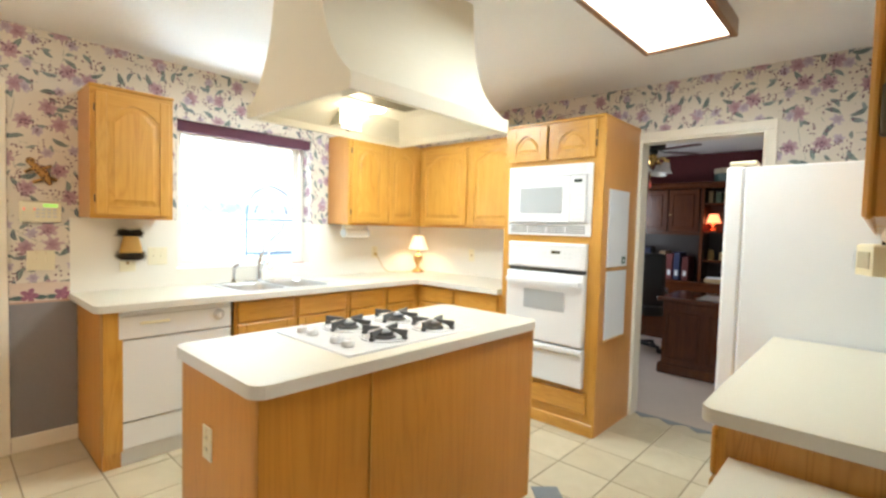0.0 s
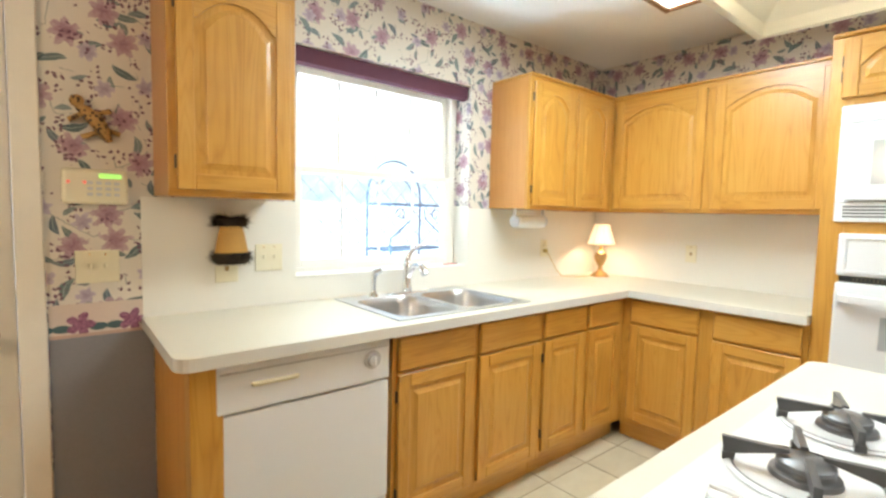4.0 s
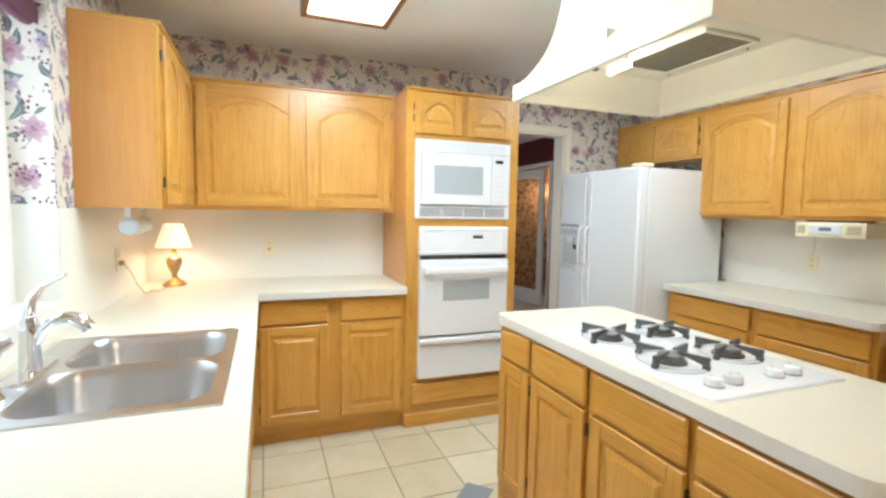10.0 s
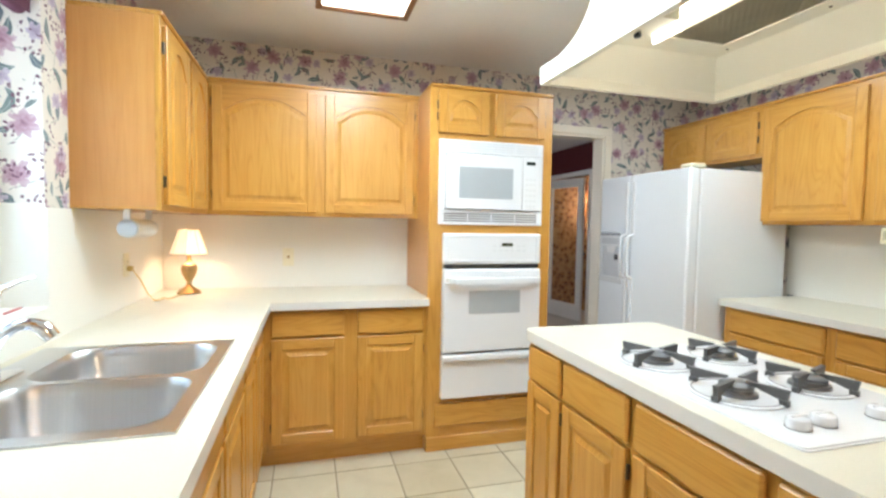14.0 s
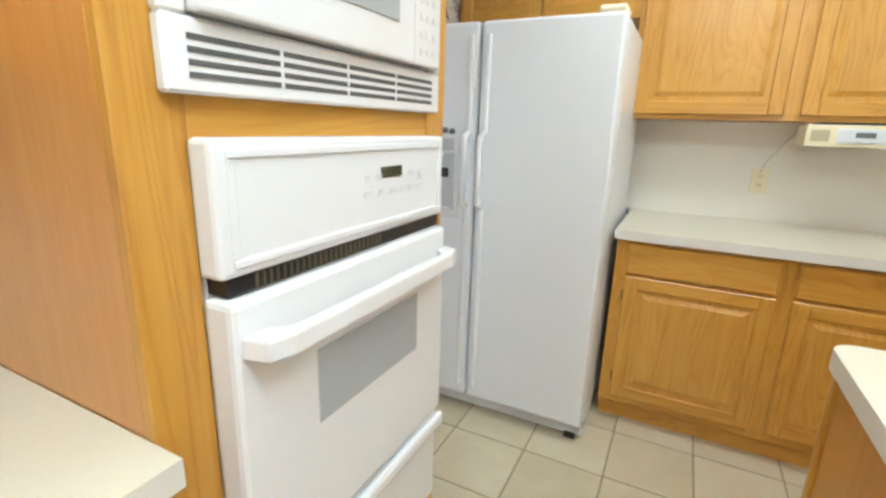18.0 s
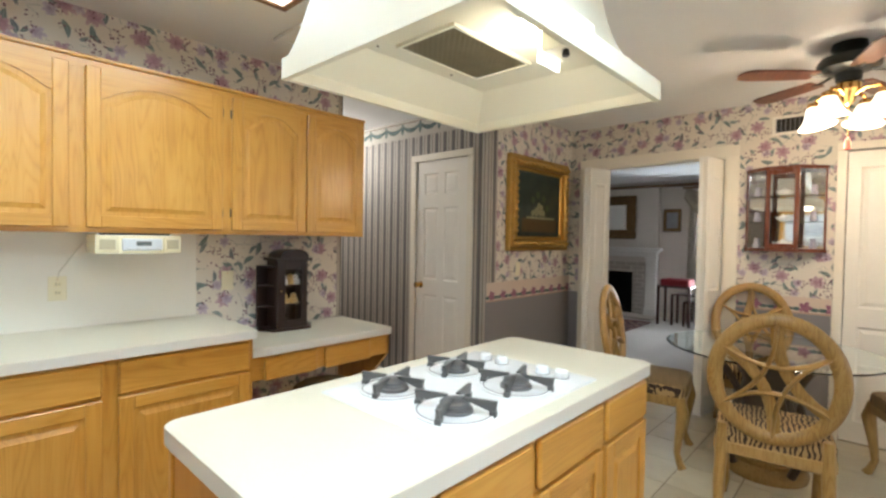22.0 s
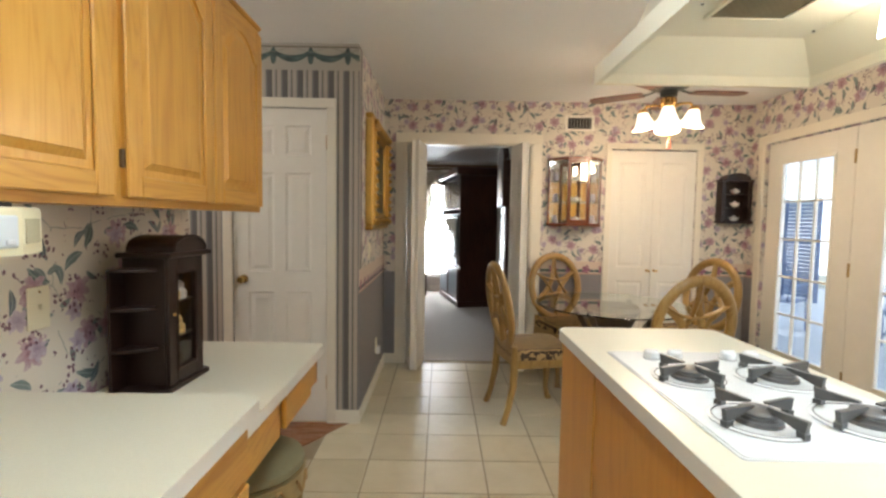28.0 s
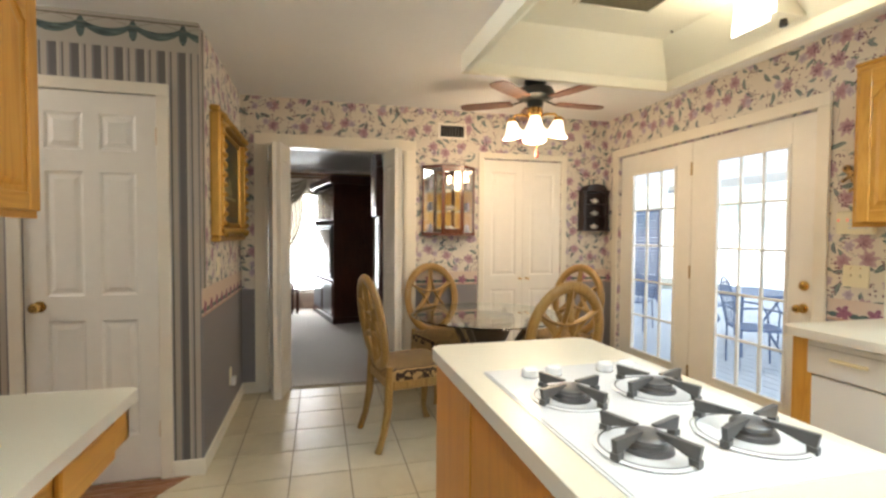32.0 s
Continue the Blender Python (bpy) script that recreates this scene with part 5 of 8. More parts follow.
part("cord", cable, plain("pale_cord", (0.7, 0.68, 0.6), 0.5), rd, smooth=True)


def wall_plate(name, label, at, rz, kind, w=0.07, h=0.115):
    """A cover plate, lying on a wall at y = 0 and facing -y before it is turned."""
    p = thing(name, label, "switch" if kind == "switch" else "outlet", at, rz, "cover plates")
    part("plate", box(-w / 2, w / 2, -0.006, 0.0, -h / 2, h / 2, 0.002), ivory, p)
    n = max(1, round(w / 0.062))
    for i in range(n):
        x = (i - (n - 1) / 2) * 0.046
        if kind == "switch":
            part("toggle", box(x - 0.005, x + 0.005, -0.018, -0.005, -0.004, 0.012, 0.002), ivory, p)
        elif kind == "outlet":
            for z in (-0.02, 0.02):
                s_ = part("socket", box(x - 0.016, x + 0.016, -0.0075, -0.005, z - 0.013, z + 0.013, 0.002), cream_plastic, p)
                for dx in (-0.006, 0.006):
                    part("slot", box(x + dx - 0.0012, x + dx + 0.0012, -0.0082, -0.007, z - 0.004, z + 0.006), black_plastic, s_)
        else:
            part("jack", box(x - 0.008, x + 0.008, -0.008, -0.005, -0.010, 0.010, 0.001), antique_brass, p)
        part("screw", lathe([(0.003, 0), (0.003, 0.0015), (0, 0.002)], 8, m=pose(x, -0.006, h / 2 - 0.014, 90, 0, 0)), brass, p)
    return p


wall_plate("switch_plate", "double ivory switch plate beside the sink window", (-2.51, -P, 1.125), SOUTH, "switch", 0.118, 0.118)
wall_plate("switch_plate", "double ivory switch plate on floral paper", (-3.12, 0, 1.115), SOUTH, "switch", 0.13, 0.118)
wall_plate("outlet_plate", "ivory outlet plate half hidden below the fur ornament", (-2.685, -P, 1.085), SOUTH, "blank", 0.09, 0.115)
wall_plate("outlet_plate", "ivory outlet with the lamp plug", (-0.62, -P, 1.115), SOUTH, "outlet")
wall_plate("phone_plate", "ivory telephone jack plate on the splashback", (-P, -0.73, 1.11), WEST, "jack")
wall_plate("outlet_plate", "ivory outlet with the radio cord", (-1.475, YS + P, 1.105), NORTH, "outlet")
wall_plate("switch_plate", "single white switch plate beside the small curio", (-2.265, YS, 1.10), NORTH, "switch")
wall_plate("outlet_plate", "white outlet plate on the island's end panel", (IX0 + 0.025 - 0.0005, -1.985, 0.625), WEST, "outlet")
wall_plate("outlet_plate", "blank ivory plate on the island's end panel", (IX1 - 0.025 + 0.0005, -2.02, 0.685), EAST, "blank", 0.075, 0.115)
wall_plate("switch_plate", "ivory switch plate below the painting", (-4.50, YP, 1.12), NORTH, "switch")
nl = thing("night_light", "white plug-in night light at the wainscot", "night light", (-4.86, YP + P, 0.31), NORTH)
part("plate", box(-0.035, 0.035, -0.006, 0, -0.06, 0.06, 0.002), ivory, nl)
part("body", box(-0.028, 0.028, -0.04, -0.006, -0.065, -0.005, 0.006), enamel, nl)
kp = thing("alarm_keypad", "white alarm keypad with a green display", "keypad", (-3.12, 0, 1.40))
part("case", box(-0.095, 0.095, -0.03, 0, -0.062, 0.062, 0.012, segments=2), ivory, kp)
part("display", box(0.01, 0.075, -0.032, -0.029, 0.03, 0.046), emitter("green_display", (0.35, 0.8, 0.15), 0.8), kp)
for r in range(3):
    for c in range(4):
        part("key", box(-0.025 + c * 0.026, -0.008 + c * 0.026, -0.033, -0.029, 0.008 - r * 0.02, 0.018 - r * 0.02, 0.001), _key, kp)
for x in (-0.08, -0.035):
    part("indicator", box(x, x + 0.008, -0.032, -0.029, 0.01, 0.018), emitter("red_indicator", (0.9, 0.1, 0.08), 1.0) if x < -0.05 else bpy.data.materials["red_indicator"], kp)

# ---- fur ornament and leopard ornament on the wall ----
fur = plain("dark_brown_fur", (0.035, 0.024, 0.014), 0.9, vary=0.6, scale=70)
tan_hide = plain("tan_hide", (0.52, 0.30, 0.07), 0.6, vary=0.25, scale=12, relief=0.3)


def tuft(n, r0, r1, z, spread, seed, lift):
    """A ring of short hairs."""
    rnd = random.Random(seed)
    bm = bmesh.new()
    for _ in range(n):
        a = rnd.uniform(math.pi, 2 * math.pi) if rnd.random() < 0.8 else rnd.uniform(0, 2 * math.pi)
        r = rnd.uniform(r0 * 0.4, r0)
        p = Vector((r * math.cos(a), min(r * math.sin(a), -0.004), z + rnd.uniform(-0.018, 0.018)))
        d = Vector((math.cos(a) * rnd.uniform(0.4, 1), min(math.sin(a), 0) * 0.6 - 0.1, lift + rnd.uniform(-0.5, 0.5))).normalized()
        e = p + d * rnd.uniform(0.3, 1.0) * spread
        e.y = min(e.y, -0.003)
        s = d.cross(Vector((rnd.random(), rnd.random(), 1))).normalized() * 0.0022
        v = [bm.verts.new(q) for q in (p - s, p + s, e)]
        bm.faces.new(v)
        s2 = d.cross(s).normalized() * 0.0022
        v = [bm.verts.new(q) for q in (p - s2, p + s2, e)]
        bm.faces.new(v)
    return bm


fo = thing("fur_ornament", "tan hide wall ornament trimmed with dark fur", "ornament", (-2.675, -P, 1.115))
bm = lathe([(0.062, 0.0), (0.066, 0.04), (0.055, 0.10), (0.045, 0.14), (0.048, 0.17), (0, 0.175)], 24)
bmesh.ops.scale(bm, vec=(1, 0.55, 1), verts=bm.verts)
bmesh.ops.translate(bm, vec=(0, -0.04, 0), verts=bm.verts)
part("body", bm, tan_hide, fo, smooth=True)
bm = tuft(520, 0.058, 0.07, 0.165, 0.05, 3, 0.15)
bmesh.ops.translate(bm, vec=(0, -0.012, 0), verts=bm.verts)
part("top_fur", bm, fur, fo)
bm = tuft(620, 0.072, 0.08, 0.022, 0.04, 4, -0.2)
bmesh.ops.translate(bm, vec=(0, -0.012, 0), verts=bm.verts)
part("lower_fur", bm, fur, fo)
_rim = lathe([(0.058, -0.008), (0.070, 0.004), (0.072, 0.03), (0.06, 0.044), (0.05, 0.03)], 24)
bmesh.ops.scale(_rim, vec=(1, 0.55, 1), verts=_rim.verts)
bmesh.ops.translate(_rim, vec=(0, -0.041, 0), verts=_rim.verts)
part("fur_band", _rim, fur, fo, smooth=True)
_rim = lathe([(0.046, 0.148), (0.058, 0.16), (0.060, 0.176), (0.04, 0.184), (0, 0.18)], 24)
bmesh.ops.scale(_rim, vec=(1, 0.55, 1), verts=_rim.verts)
bmesh.ops.translate(_rim, vec=(0, -0.041, 0), verts=_rim.verts)
part("fur_crown", _rim, fur, fo, smooth=True)
leo = Nodes("leopard_print")
_v = leo.nt.nodes.new("ShaderNodeTexVoronoi")
leo.put(_v, "Vector", leo.coords())
_v.inputs["Scale"].default_value = 75
_o = leo.m("LESS_THAN", _v.outputs["Distance"], 0.42)
leo = leo.done(leo.mix(_o, (0.45, 0.26, 0.08), (0.05, 0.025, 0.012)), 0.6)
lp = thing("leopard_ornament", "small leopard-print animal ornament hung on the wall", "ornament", (-3.12, 0, 1.62))
bm = tube([(-0.045, -0.02, 0.06), (-0.02, -0.024, 0.035), (0.01, -0.028, 0.005), (0.03, -0.026, -0.03), (0.045, -0.02, -0.06)], 0.022, 10, radii=[0.012, 0.022, 0.026, 0.022, 0.010])
part("body", bm, leo, lp, smooth=True)
part("head", lathe([(0, -0.022), (0.016, -0.016), (0.022, 0), (0.016, 0.016), (0, 0.022)], 12, m=pose(-0.045, -0.024, 0.07)), leo, lp, smooth=True)
for x0, z0, x1, z1 in ((-0.03, 0.03, -0.07, 0.005), (0.0, 0.03, 0.05, 0.05), (0.01, -0.03, -0.035, -0.05), (0.04, -0.02, 0.075, -0.03)):
    part("leg", tube([(x0, -0.024, z0), (x1, -0.016, z1)], 0.009, 8), leo, lp, smooth=True)

# ---- lamp, cord, paper towels ----
tl = thing("table_lamp", "small brass urn lamp with a cream pleated shade, lit", "lamp", (-0.205, -0.19, 0.914))
tl.matrix_world = tl.matrix_world @ Matrix.Diagonal((1.22, 1.22, 1.13, 1.0))
part("base", lathe([(0.052, 0), (0.054, 0.006), (0.045, 0.012), (0.038, 0.022), (0.018, 0.034), (0.011, 0.048), (0.014, 0.056), (0.010, 0.062)], 20), antique_brass, tl, smooth=True)
part("urn", lathe([(0.010, 0.06), (0.020, 0.075), (0.032, 0.105), (0.036, 0.13), (0.030, 0.148), (0.018, 0.155), (0.010, 0.165), (0.010, 0.195)], 20), antique_brass, tl, smooth=True)
for s in (-1, 1):
    part("urn_handle", tube([(s * 0.030, 0, 0.148), (s * 0.046, 0, 0.150), (s * 0.047, 0, 0.132), (s * 0.034, 0, 0.115)], 0.0035, 6), antique_brass, tl, smooth=True)
sh = bmesh.new()
N = 48
_a = [sh.verts.new(((0.078 + 0.0018 * (i % 2)) * math.cos(2 * math.pi * i / N), (0.078 + 0.0018 * (i % 2)) * math.sin(2 * math.pi * i / N), 0.205)) for i in range(N)]
_b = [sh.verts.new(((0.041 + 0.001 * (i % 2)) * math.cos(2 * math.pi * i / N), (0.041 + 0.001 * (i % 2)) * math.sin(2 * math.pi * i / N), 0.325)) for i in range(N)]
for i in range(N):
    sh.faces.new((_a[i], _a[(i + 1) % N], _b[(i + 1) % N], _b[i]))
part("shade", sh, shade_glow, tl, "cream pleated fabric shade, glowing")
for k in range(8):
    a = k * math.pi / 4
    part("shade_rib", tube([(0.0805 * math.cos(a), 0.0805 * math.sin(a), 0.205), (0.043 * math.cos(a), 0.043 * math.sin(a), 0.326)], 0.0015, 5), cream_plastic, tl)
pc = [(-0.62, -0.03, 1.095), (-0.60, -0.06, 1.04), (-0.57, -0.08, 0.97), (-0.53, -0.10, 0.925), (-0.46, -0.12, 0.919), (-0.40, -0.10, 0.919), (-0.44, -0.15, 0.919), (-0.36, -0.16, 0.919), (-0.26, -0.18, 0.919)]
gold_cord = plain("gold_cord", (0.55, 0.40, 0.12), 0.4)
single("electric_cord", tube(pc, 0.003, 6), gold_cord, "gold lamp cord with a bundled loop on the counter", "cord", smooth=True)
single("lamp_plug", box(-0.635, -0.605, -0.035, -0.012, 1.085, 1.11, 0.004), gold_cord, "gold plug in the outlet", "plug")
pt = thing("paper_towel_holder", "white paper towel roll under the corner cabinet", "paper towel", (-0.98, -0.17, 1.30))
part("roll", tube([(-0.11, 0, 0), (0.12, 0, 0)], 0.038, 22), plain("paper_towel", (0.85, 0.84, 0.80), 0.9, relief=0.4, scale=60), pt, smooth=True)
for x in (-0.125, 0.135):
    br = part("bracket", tube([(x - 0.006, 0, 0), (x + 0.006, 0, 0)], 0.036, 20), plain("pale_blue_grey_plastic", (0.62, 0.67, 0.72), 0.3), pt, smooth=True)
    part("arm", box(x - 0.006, x + 0.006, -0.012, 0.012, 0.02, 0.076, 0.002), enamel, br)

# ---- doors ----


def panelled(parent, m, w, h, t, panels, material):
    """A door leaf from x = 0 to w with raised panels (x0, x1, z0, z1); its front at y = -t."""
    def put(name, bm, owner):
        bm.transform(m)
        return part(name, bm, material, owner)

    leaf = put("leaf", box(0, w, -t + 0.008, 0, 0, h), parent)
    xs = sorted({0, w, *(q for p in panels for q in p[:2])})
    zs = sorted({0, h, *(q for p in panels for q in p[2:])})
    for x0, x1 in zip(xs, xs[1:]):
        for z0, z1 in zip(zs, zs[1:]):
            if not any(p[0] <= x0 and x1 <= p[1] and p[2] <= z0 and z1 <= p[3] for p in panels):
                put("rail", box(x0, x1, -t, -t + 0.008, z0, z1), leaf)
    for x0, x1, z0, z1 in panels:
        bm = bmesh.new()
        rows = [[bm.verts.new((x, y, z)) for x, z in ((x0 + d, z0 + d), (x1 - d, z0 + d), (x1 - d, z1 - d), (x0 + d, z1 - d))] for d, y in ((0.0, -t), (0.012, -t + 0.0075), (0.02, -t + 0.0075), (0.042, -t + 0.001))]
        for a, b in zip(rows, rows[1:]):
            for i in range(4):
                j = (i + 1) % 4
                bm.faces.new((a[i], a[j], b[j], b[i]))
        bm.faces.new(rows[-1])
        put("panel", bm, leaf)
    return leaf


def knob_set(parent, m, material=None, r=0.026):
    bm = lathe([(r * 1.1, 0), (r * 1.1, 0.005), (r * 0.5, 0.010), (r * 0.42, 0.03), (r * 0.9, 0.042), (r, 0.055), (r * 0.75, 0.068), (0, 0.072)], 18)
    bm.transform(m @ pose(0, 0, 0, 90, 0, 0))
    part("door_knob", bm, material or brass, parent, "polished brass knob", smooth=True)


# pantry door (front looks east)
pd = thing("door_1", "closed cream six-panel pantry door with a brass knob", "door", (XP - 0.036, -4.195, 0.01), EAST, kind="structure")
W_ = 0.60
_cols = ((0.095, 0.265), (0.335, 0.505))
_rows = ((0.24, 0.86), (0.99, 1.63), (1.74, 1.93))
panelled(pd, pose(0, 0, 0), W_, 2.037, 0.035, [(c[0], c[1], r[0], r[1]) for c in _cols for r in _rows], white_paint)
knob_set(pd, pose(0.065, -0.035, 0.94))
for z in (0.22, 1.78):
    part("hinge", box(W_ - 0.002, W_ + 0.006, -0.04, -0.03, z, z + 0.09, 0.002), brass, pd)

# closet doors
cd = thing("door_2", "pair of closed white panelled closet doors", "door", (XW - 0.03, -1.28, 0.01), EAST, kind="structure")
for i in range(2):
    panelled(cd, pose(i * 0.392, 0, 0), 0.388, 2.01, 0.03, [(0.07, 0.318, 0.14, 0.80), (0.07, 0.318, 0.93, 1.90)], white_paint)
for x in (0.355, 0.425):
    knob_set(cd, pose(x, -0.03, 0.90), brass, 0.011)

# bifold leaves folded back at the living room opening
for y0, s in ((-3.185, 1), (-2.025, -1)):
    bf = thing("bifold_door", "white bifold door folded open beside the living room", "door", (XW - 0.10, y0, 0.01), 0, "bifold doors")
    for m in ((pose(0.05, 0.042, 0, 0, 0, 11), pose(0.3445, 0.101, 0, 0, 0, 169)) if s > 0 else (pose(0.3445, -0.101, 0, 0, 0, 169), pose(0.05, -0.158, 0, 0, 0, 11))):
        panelled(bf, m, 0.30, 2.03, 0.03, [(0.06, 0.24, 0.15, 0.85), (0.06, 0.24, 0.98, 1.90)], white_paint)

# patio doors: a fixed leaf and a hinged leaf with fifteen lights each
for name, label, x0, x1, g0, g1 in (("door_3", "fixed white patio door leaf with fifteen glass lights", -5.19, -4.315, -5.03, -4.47), ("door_4", "closed white patio door with fifteen glass lights and brass hardware", -4.31, -3.345, -4.08, -3.515)):
    d = thing(name, label, "door", (x0, 0.07, 0.012), kind="structure")
    w, h, a, b, z0, z1 = x1 - x0, 2.04, g0 - x0, g1 - x0, 0.255, 1.875
    for r in ((0, a, 0, h), (b, w, 0, h)):
        part("stile", box(r[0], r[1], -0.045, 0, r[2], r[3], 0.002), white_paint, d)
    for r in ((a, b, 0, z0), (a, b, z1, h)):
        part("rail", box(r[0], r[1], -0.045, 0, r[2], r[3], 0.002), white_paint, d)
    bm = bmesh.new()
    for r in ((a, b, z0, z0 + 0.022), (a, b, z1 - 0.022, z1), (a, a + 0.022, z0 + 0.022, z1 - 0.022), (b - 0.022, b, z0 + 0.022, z1 - 0.022)):
        box(r[0], r[1], -0.056, -0.03, r[2], r[3], 0.004, bm)
    part("glazing_bead", bm, white_paint, d)
    ia, ib, iz0, iz1 = a + 0.022, b - 0.022, z0 + 0.022, z1 - 0.022
    for i in (1, 2):
        x = ia + (ib - ia) * i / 3
        part("muntin", box(x - 0.008, x + 0.008, -0.04, -0.012, iz0, iz1, 0.003), white_paint, d)
    for i in (1, 2, 3, 4):
        z = iz0 + (iz1 - iz0) * i / 5
        part("muntin", box(ia, ib, -0.039, -0.013, z - 0.008, z + 0.008, 0.003), white_paint, d)
    for i in range(3):
        for k in range(5):
            q = part("pane", box(ia + (ib - ia) * i / 3, ia + (ib - ia) * (i + 1) / 3, -0.028, -0.024, iz0 + (iz1 - iz0) * k / 5, iz0 + (iz1 - iz0) * (k + 1) / 5), glass, d)
            q.visible_shadow = False
    if name == "door_4":
        knob_set(d, pose(w - 0.07, -0.045, 0.885))
        part("deadbolt", lathe([(0.030, 0), (0.030, 0.006), (0.02, 0.016), (0, 0.018)], 18, m=pose(w - 0.07, -0.045, 1.02, 90, 0, 0)), brass, d, "brass deadbolt", smooth=True)
        for z in (0.20, 0.98, 1.78):
            part("hinge", box(-0.012, 0.004, -0.052, -0.043, z, z + 0.10, 0.002), antique_brass, d)
structure("threshold", box(-5.20, -3.34, -0.02, 0.20, 0.0, 0.012, 0.003), brass, "brass patio threshold strip", "threshold")

# ---- wallpaper borders ----


def border_paper():
    n = Nodes("floral_border_paper")
    x, y, z = n.xyz(n.world_pos())
    u, v = n.m("ADD", x, y), n.m("SUBTRACT", z, RAIL)
    f = n.m("SUBTRACT", n.m("FRACT", n.m("MULTIPLY", u, 1 / 0.155)), 0.5)
    du, dv = n.m("MULTIPLY", f, 0.155), n.m("SUBTRACT", v, 0.045)
    wob = n.m("MULTIPLY", n.m("SUBTRACT", n.noise(n.vec(u, z, 0.0), 60), 0.5), 0.02)
    r = n.m("ADD", n.m("SQRT", n.m("ADD", n.m("MULTIPLY", du, du), n.m("MULTIPLY", dv, dv))), wob)
    th = n.m("ARCTAN2", dv, du)
    lobe = n.m("MULTIPLY_ADD", n.m("ABSOLUTE", n.m("COSINE", n.m("MULTIPLY", th, 2.5))), 0.022, 0.022)
    c = n.mix(n.noise(n.vec(u, z, 0.0), 120), (0.62, 0.50, 0.42), (0.68, 0.57, 0.48))
    e = n.m("ADD", n.m("POWER", n.m("ABSOLUTE", n.m("DIVIDE", n.m("SUBTRACT", n.m("ABSOLUTE", du), 0.052), 0.028)), 2.0), n.m("POWER", n.m("ABSOLUTE", n.m("DIVIDE", n.m("SUBTRACT", dv, -0.012), 0.014)), 2.0))
    c = n.mix(n.m("LESS_THAN", e, 1.0), c, (0.07, 0.12, 0.12))
    c = n.mix(n.m("LESS_THAN", r, lobe), c, n.ramp(n.noise(n.vec(u, z, 0.0), 110, 3), ((0.35, (0.17, 0.045, 0.10)), (0.65, (0.40, 0.18, 0.26)))))
    c = n.mix(n.m("LESS_THAN", v, 0.012), c, (0.50, 0.34, 0.26))
    return n.done(c, 0.65)


border = border_paper()
strip("wallpaper_border", border, "mauve floral wallpaper border above the wainscot", [
    (-3.262, -2.985, -0.003, 0, RAIL, 0.985), (XW + 0.003, -5.28, -0.003, 0, RAIL, 0.985), (XW, XW + 0.003, -0.435, 0, RAIL, 0.985),
    (XW, XW + 0.003, -1.93, -1.345, RAIL, 0.985), (XW, XP, YP, YP + 0.003, RAIL, 1.02)], "wallpaper border")


def swag_paper():
    n = Nodes("swag_border_paper")
    x, y, z = n.xyz(n.world_pos())
    u, v = n.m("ADD", x, y), n.m("SUBTRACT", CEIL, z)
    f = n.m("SUBTRACT", n.m("FRACT", n.m("MULTIPLY", u, 1 / 0.235)), 0.5)
    arc = n.m("SUBTRACT", 1.0, n.m("MULTIPLY", n.m("MULTIPLY", f, f), 4.0))
    hi, lo = n.m("MULTIPLY_ADD", arc, 0.032, 0.042), n.m("MULTIPLY_ADD", arc, 0.055, 0.062)
    folds = n.noise(n.vec(n.m("MULTIPLY", u, 14.0), n.m("MULTIPLY", v, 70.0), 0.0), 1.0, 3)
    teal = n.ramp(folds, ((0.3, (0.035, 0.055, 0.055)), (0.6, (0.10, 0.15, 0.145)), (0.8, (0.22, 0.27, 0.25))))
    c = n.mix(n.noise(n.vec(u, z, 0.0), 150), (0.42, 0.39, 0.34), (0.47, 0.44, 0.38))
    on = n.m("MULTIPLY", n.m("GREATER_THAN", v, hi), n.m("LESS_THAN", v, lo))
    c = n.mix(on, c, teal)
    k = n.m("SUBTRACT", 0.5, n.m("ABSOLUTE", f))
    drop = n.m("ADD", n.m("POWER", n.m("DIVIDE", k, 0.085), 2.0), n.m("POWER", n.m("DIVIDE", n.m("SUBTRACT", v, 0.078), 0.052), 2.0))
    c = n.mix(n.m("LESS_THAN", drop, 1.0), c, teal)
    rod = n.m("LESS_THAN", n.m("ABSOLUTE", n.m("SUBTRACT", v, 0.022)), 0.004)
    c = n.mix(rod, c, (0.16, 0.13, 0.10))
    tie = n.m("LESS_THAN", n.m("ABSOLUTE", n.m("SUBTRACT", n.m("SUBTRACT", v, 0.022), n.m("MULTIPLY", n.m("ABSOLUTE", f), 0.07))), 0.002)
    c = n.mix(n.m("MULTIPLY", tie, 0.7), c, (0.20, 0.17, 0.13))
    return n.done(c, 0.7)


strip("swag_border", swag_paper(), "teal swag wallpaper border at the ceiling", [(XP, XP + 0.004, -6.2, YP, 2.285, CEIL)], "wallpaper border")

# ---- hall floor ----
hall_wood = wood("dark_red_floor_wood", (0.13, 0.045, 0.014), (0.25, 0.095, 0.030), (0.34, 0.15, 0.055), axis=1, rough=0.25)
hall = structure("floor_hall", box(XP, -3.03, -6.2, -3.4, -0.10, -0.086), grout, "dark red-brown wood plank hall floor", "floor")
for i in range(13):
    x0, x1 = XP + i * 0.08, min(XP + i * 0.08 + 0.079, -3.03)
    part("plank", slab([(x0, -6.2), (x1, -6.2), (x1, max(diag(x1), -3.935)), (x0, max(diag(x0), -3.935))], -0.084, 0.005, 0.0015), hall_wood, hall)

# unseen fixture, added to go with the hall fill lamp
hl = thing("hall_ceiling_light", "added frosted round light at the unseen hall end, lit", "ceiling light", (-3.55, -5.30, CEIL))
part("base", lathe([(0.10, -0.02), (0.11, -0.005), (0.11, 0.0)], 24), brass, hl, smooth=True)
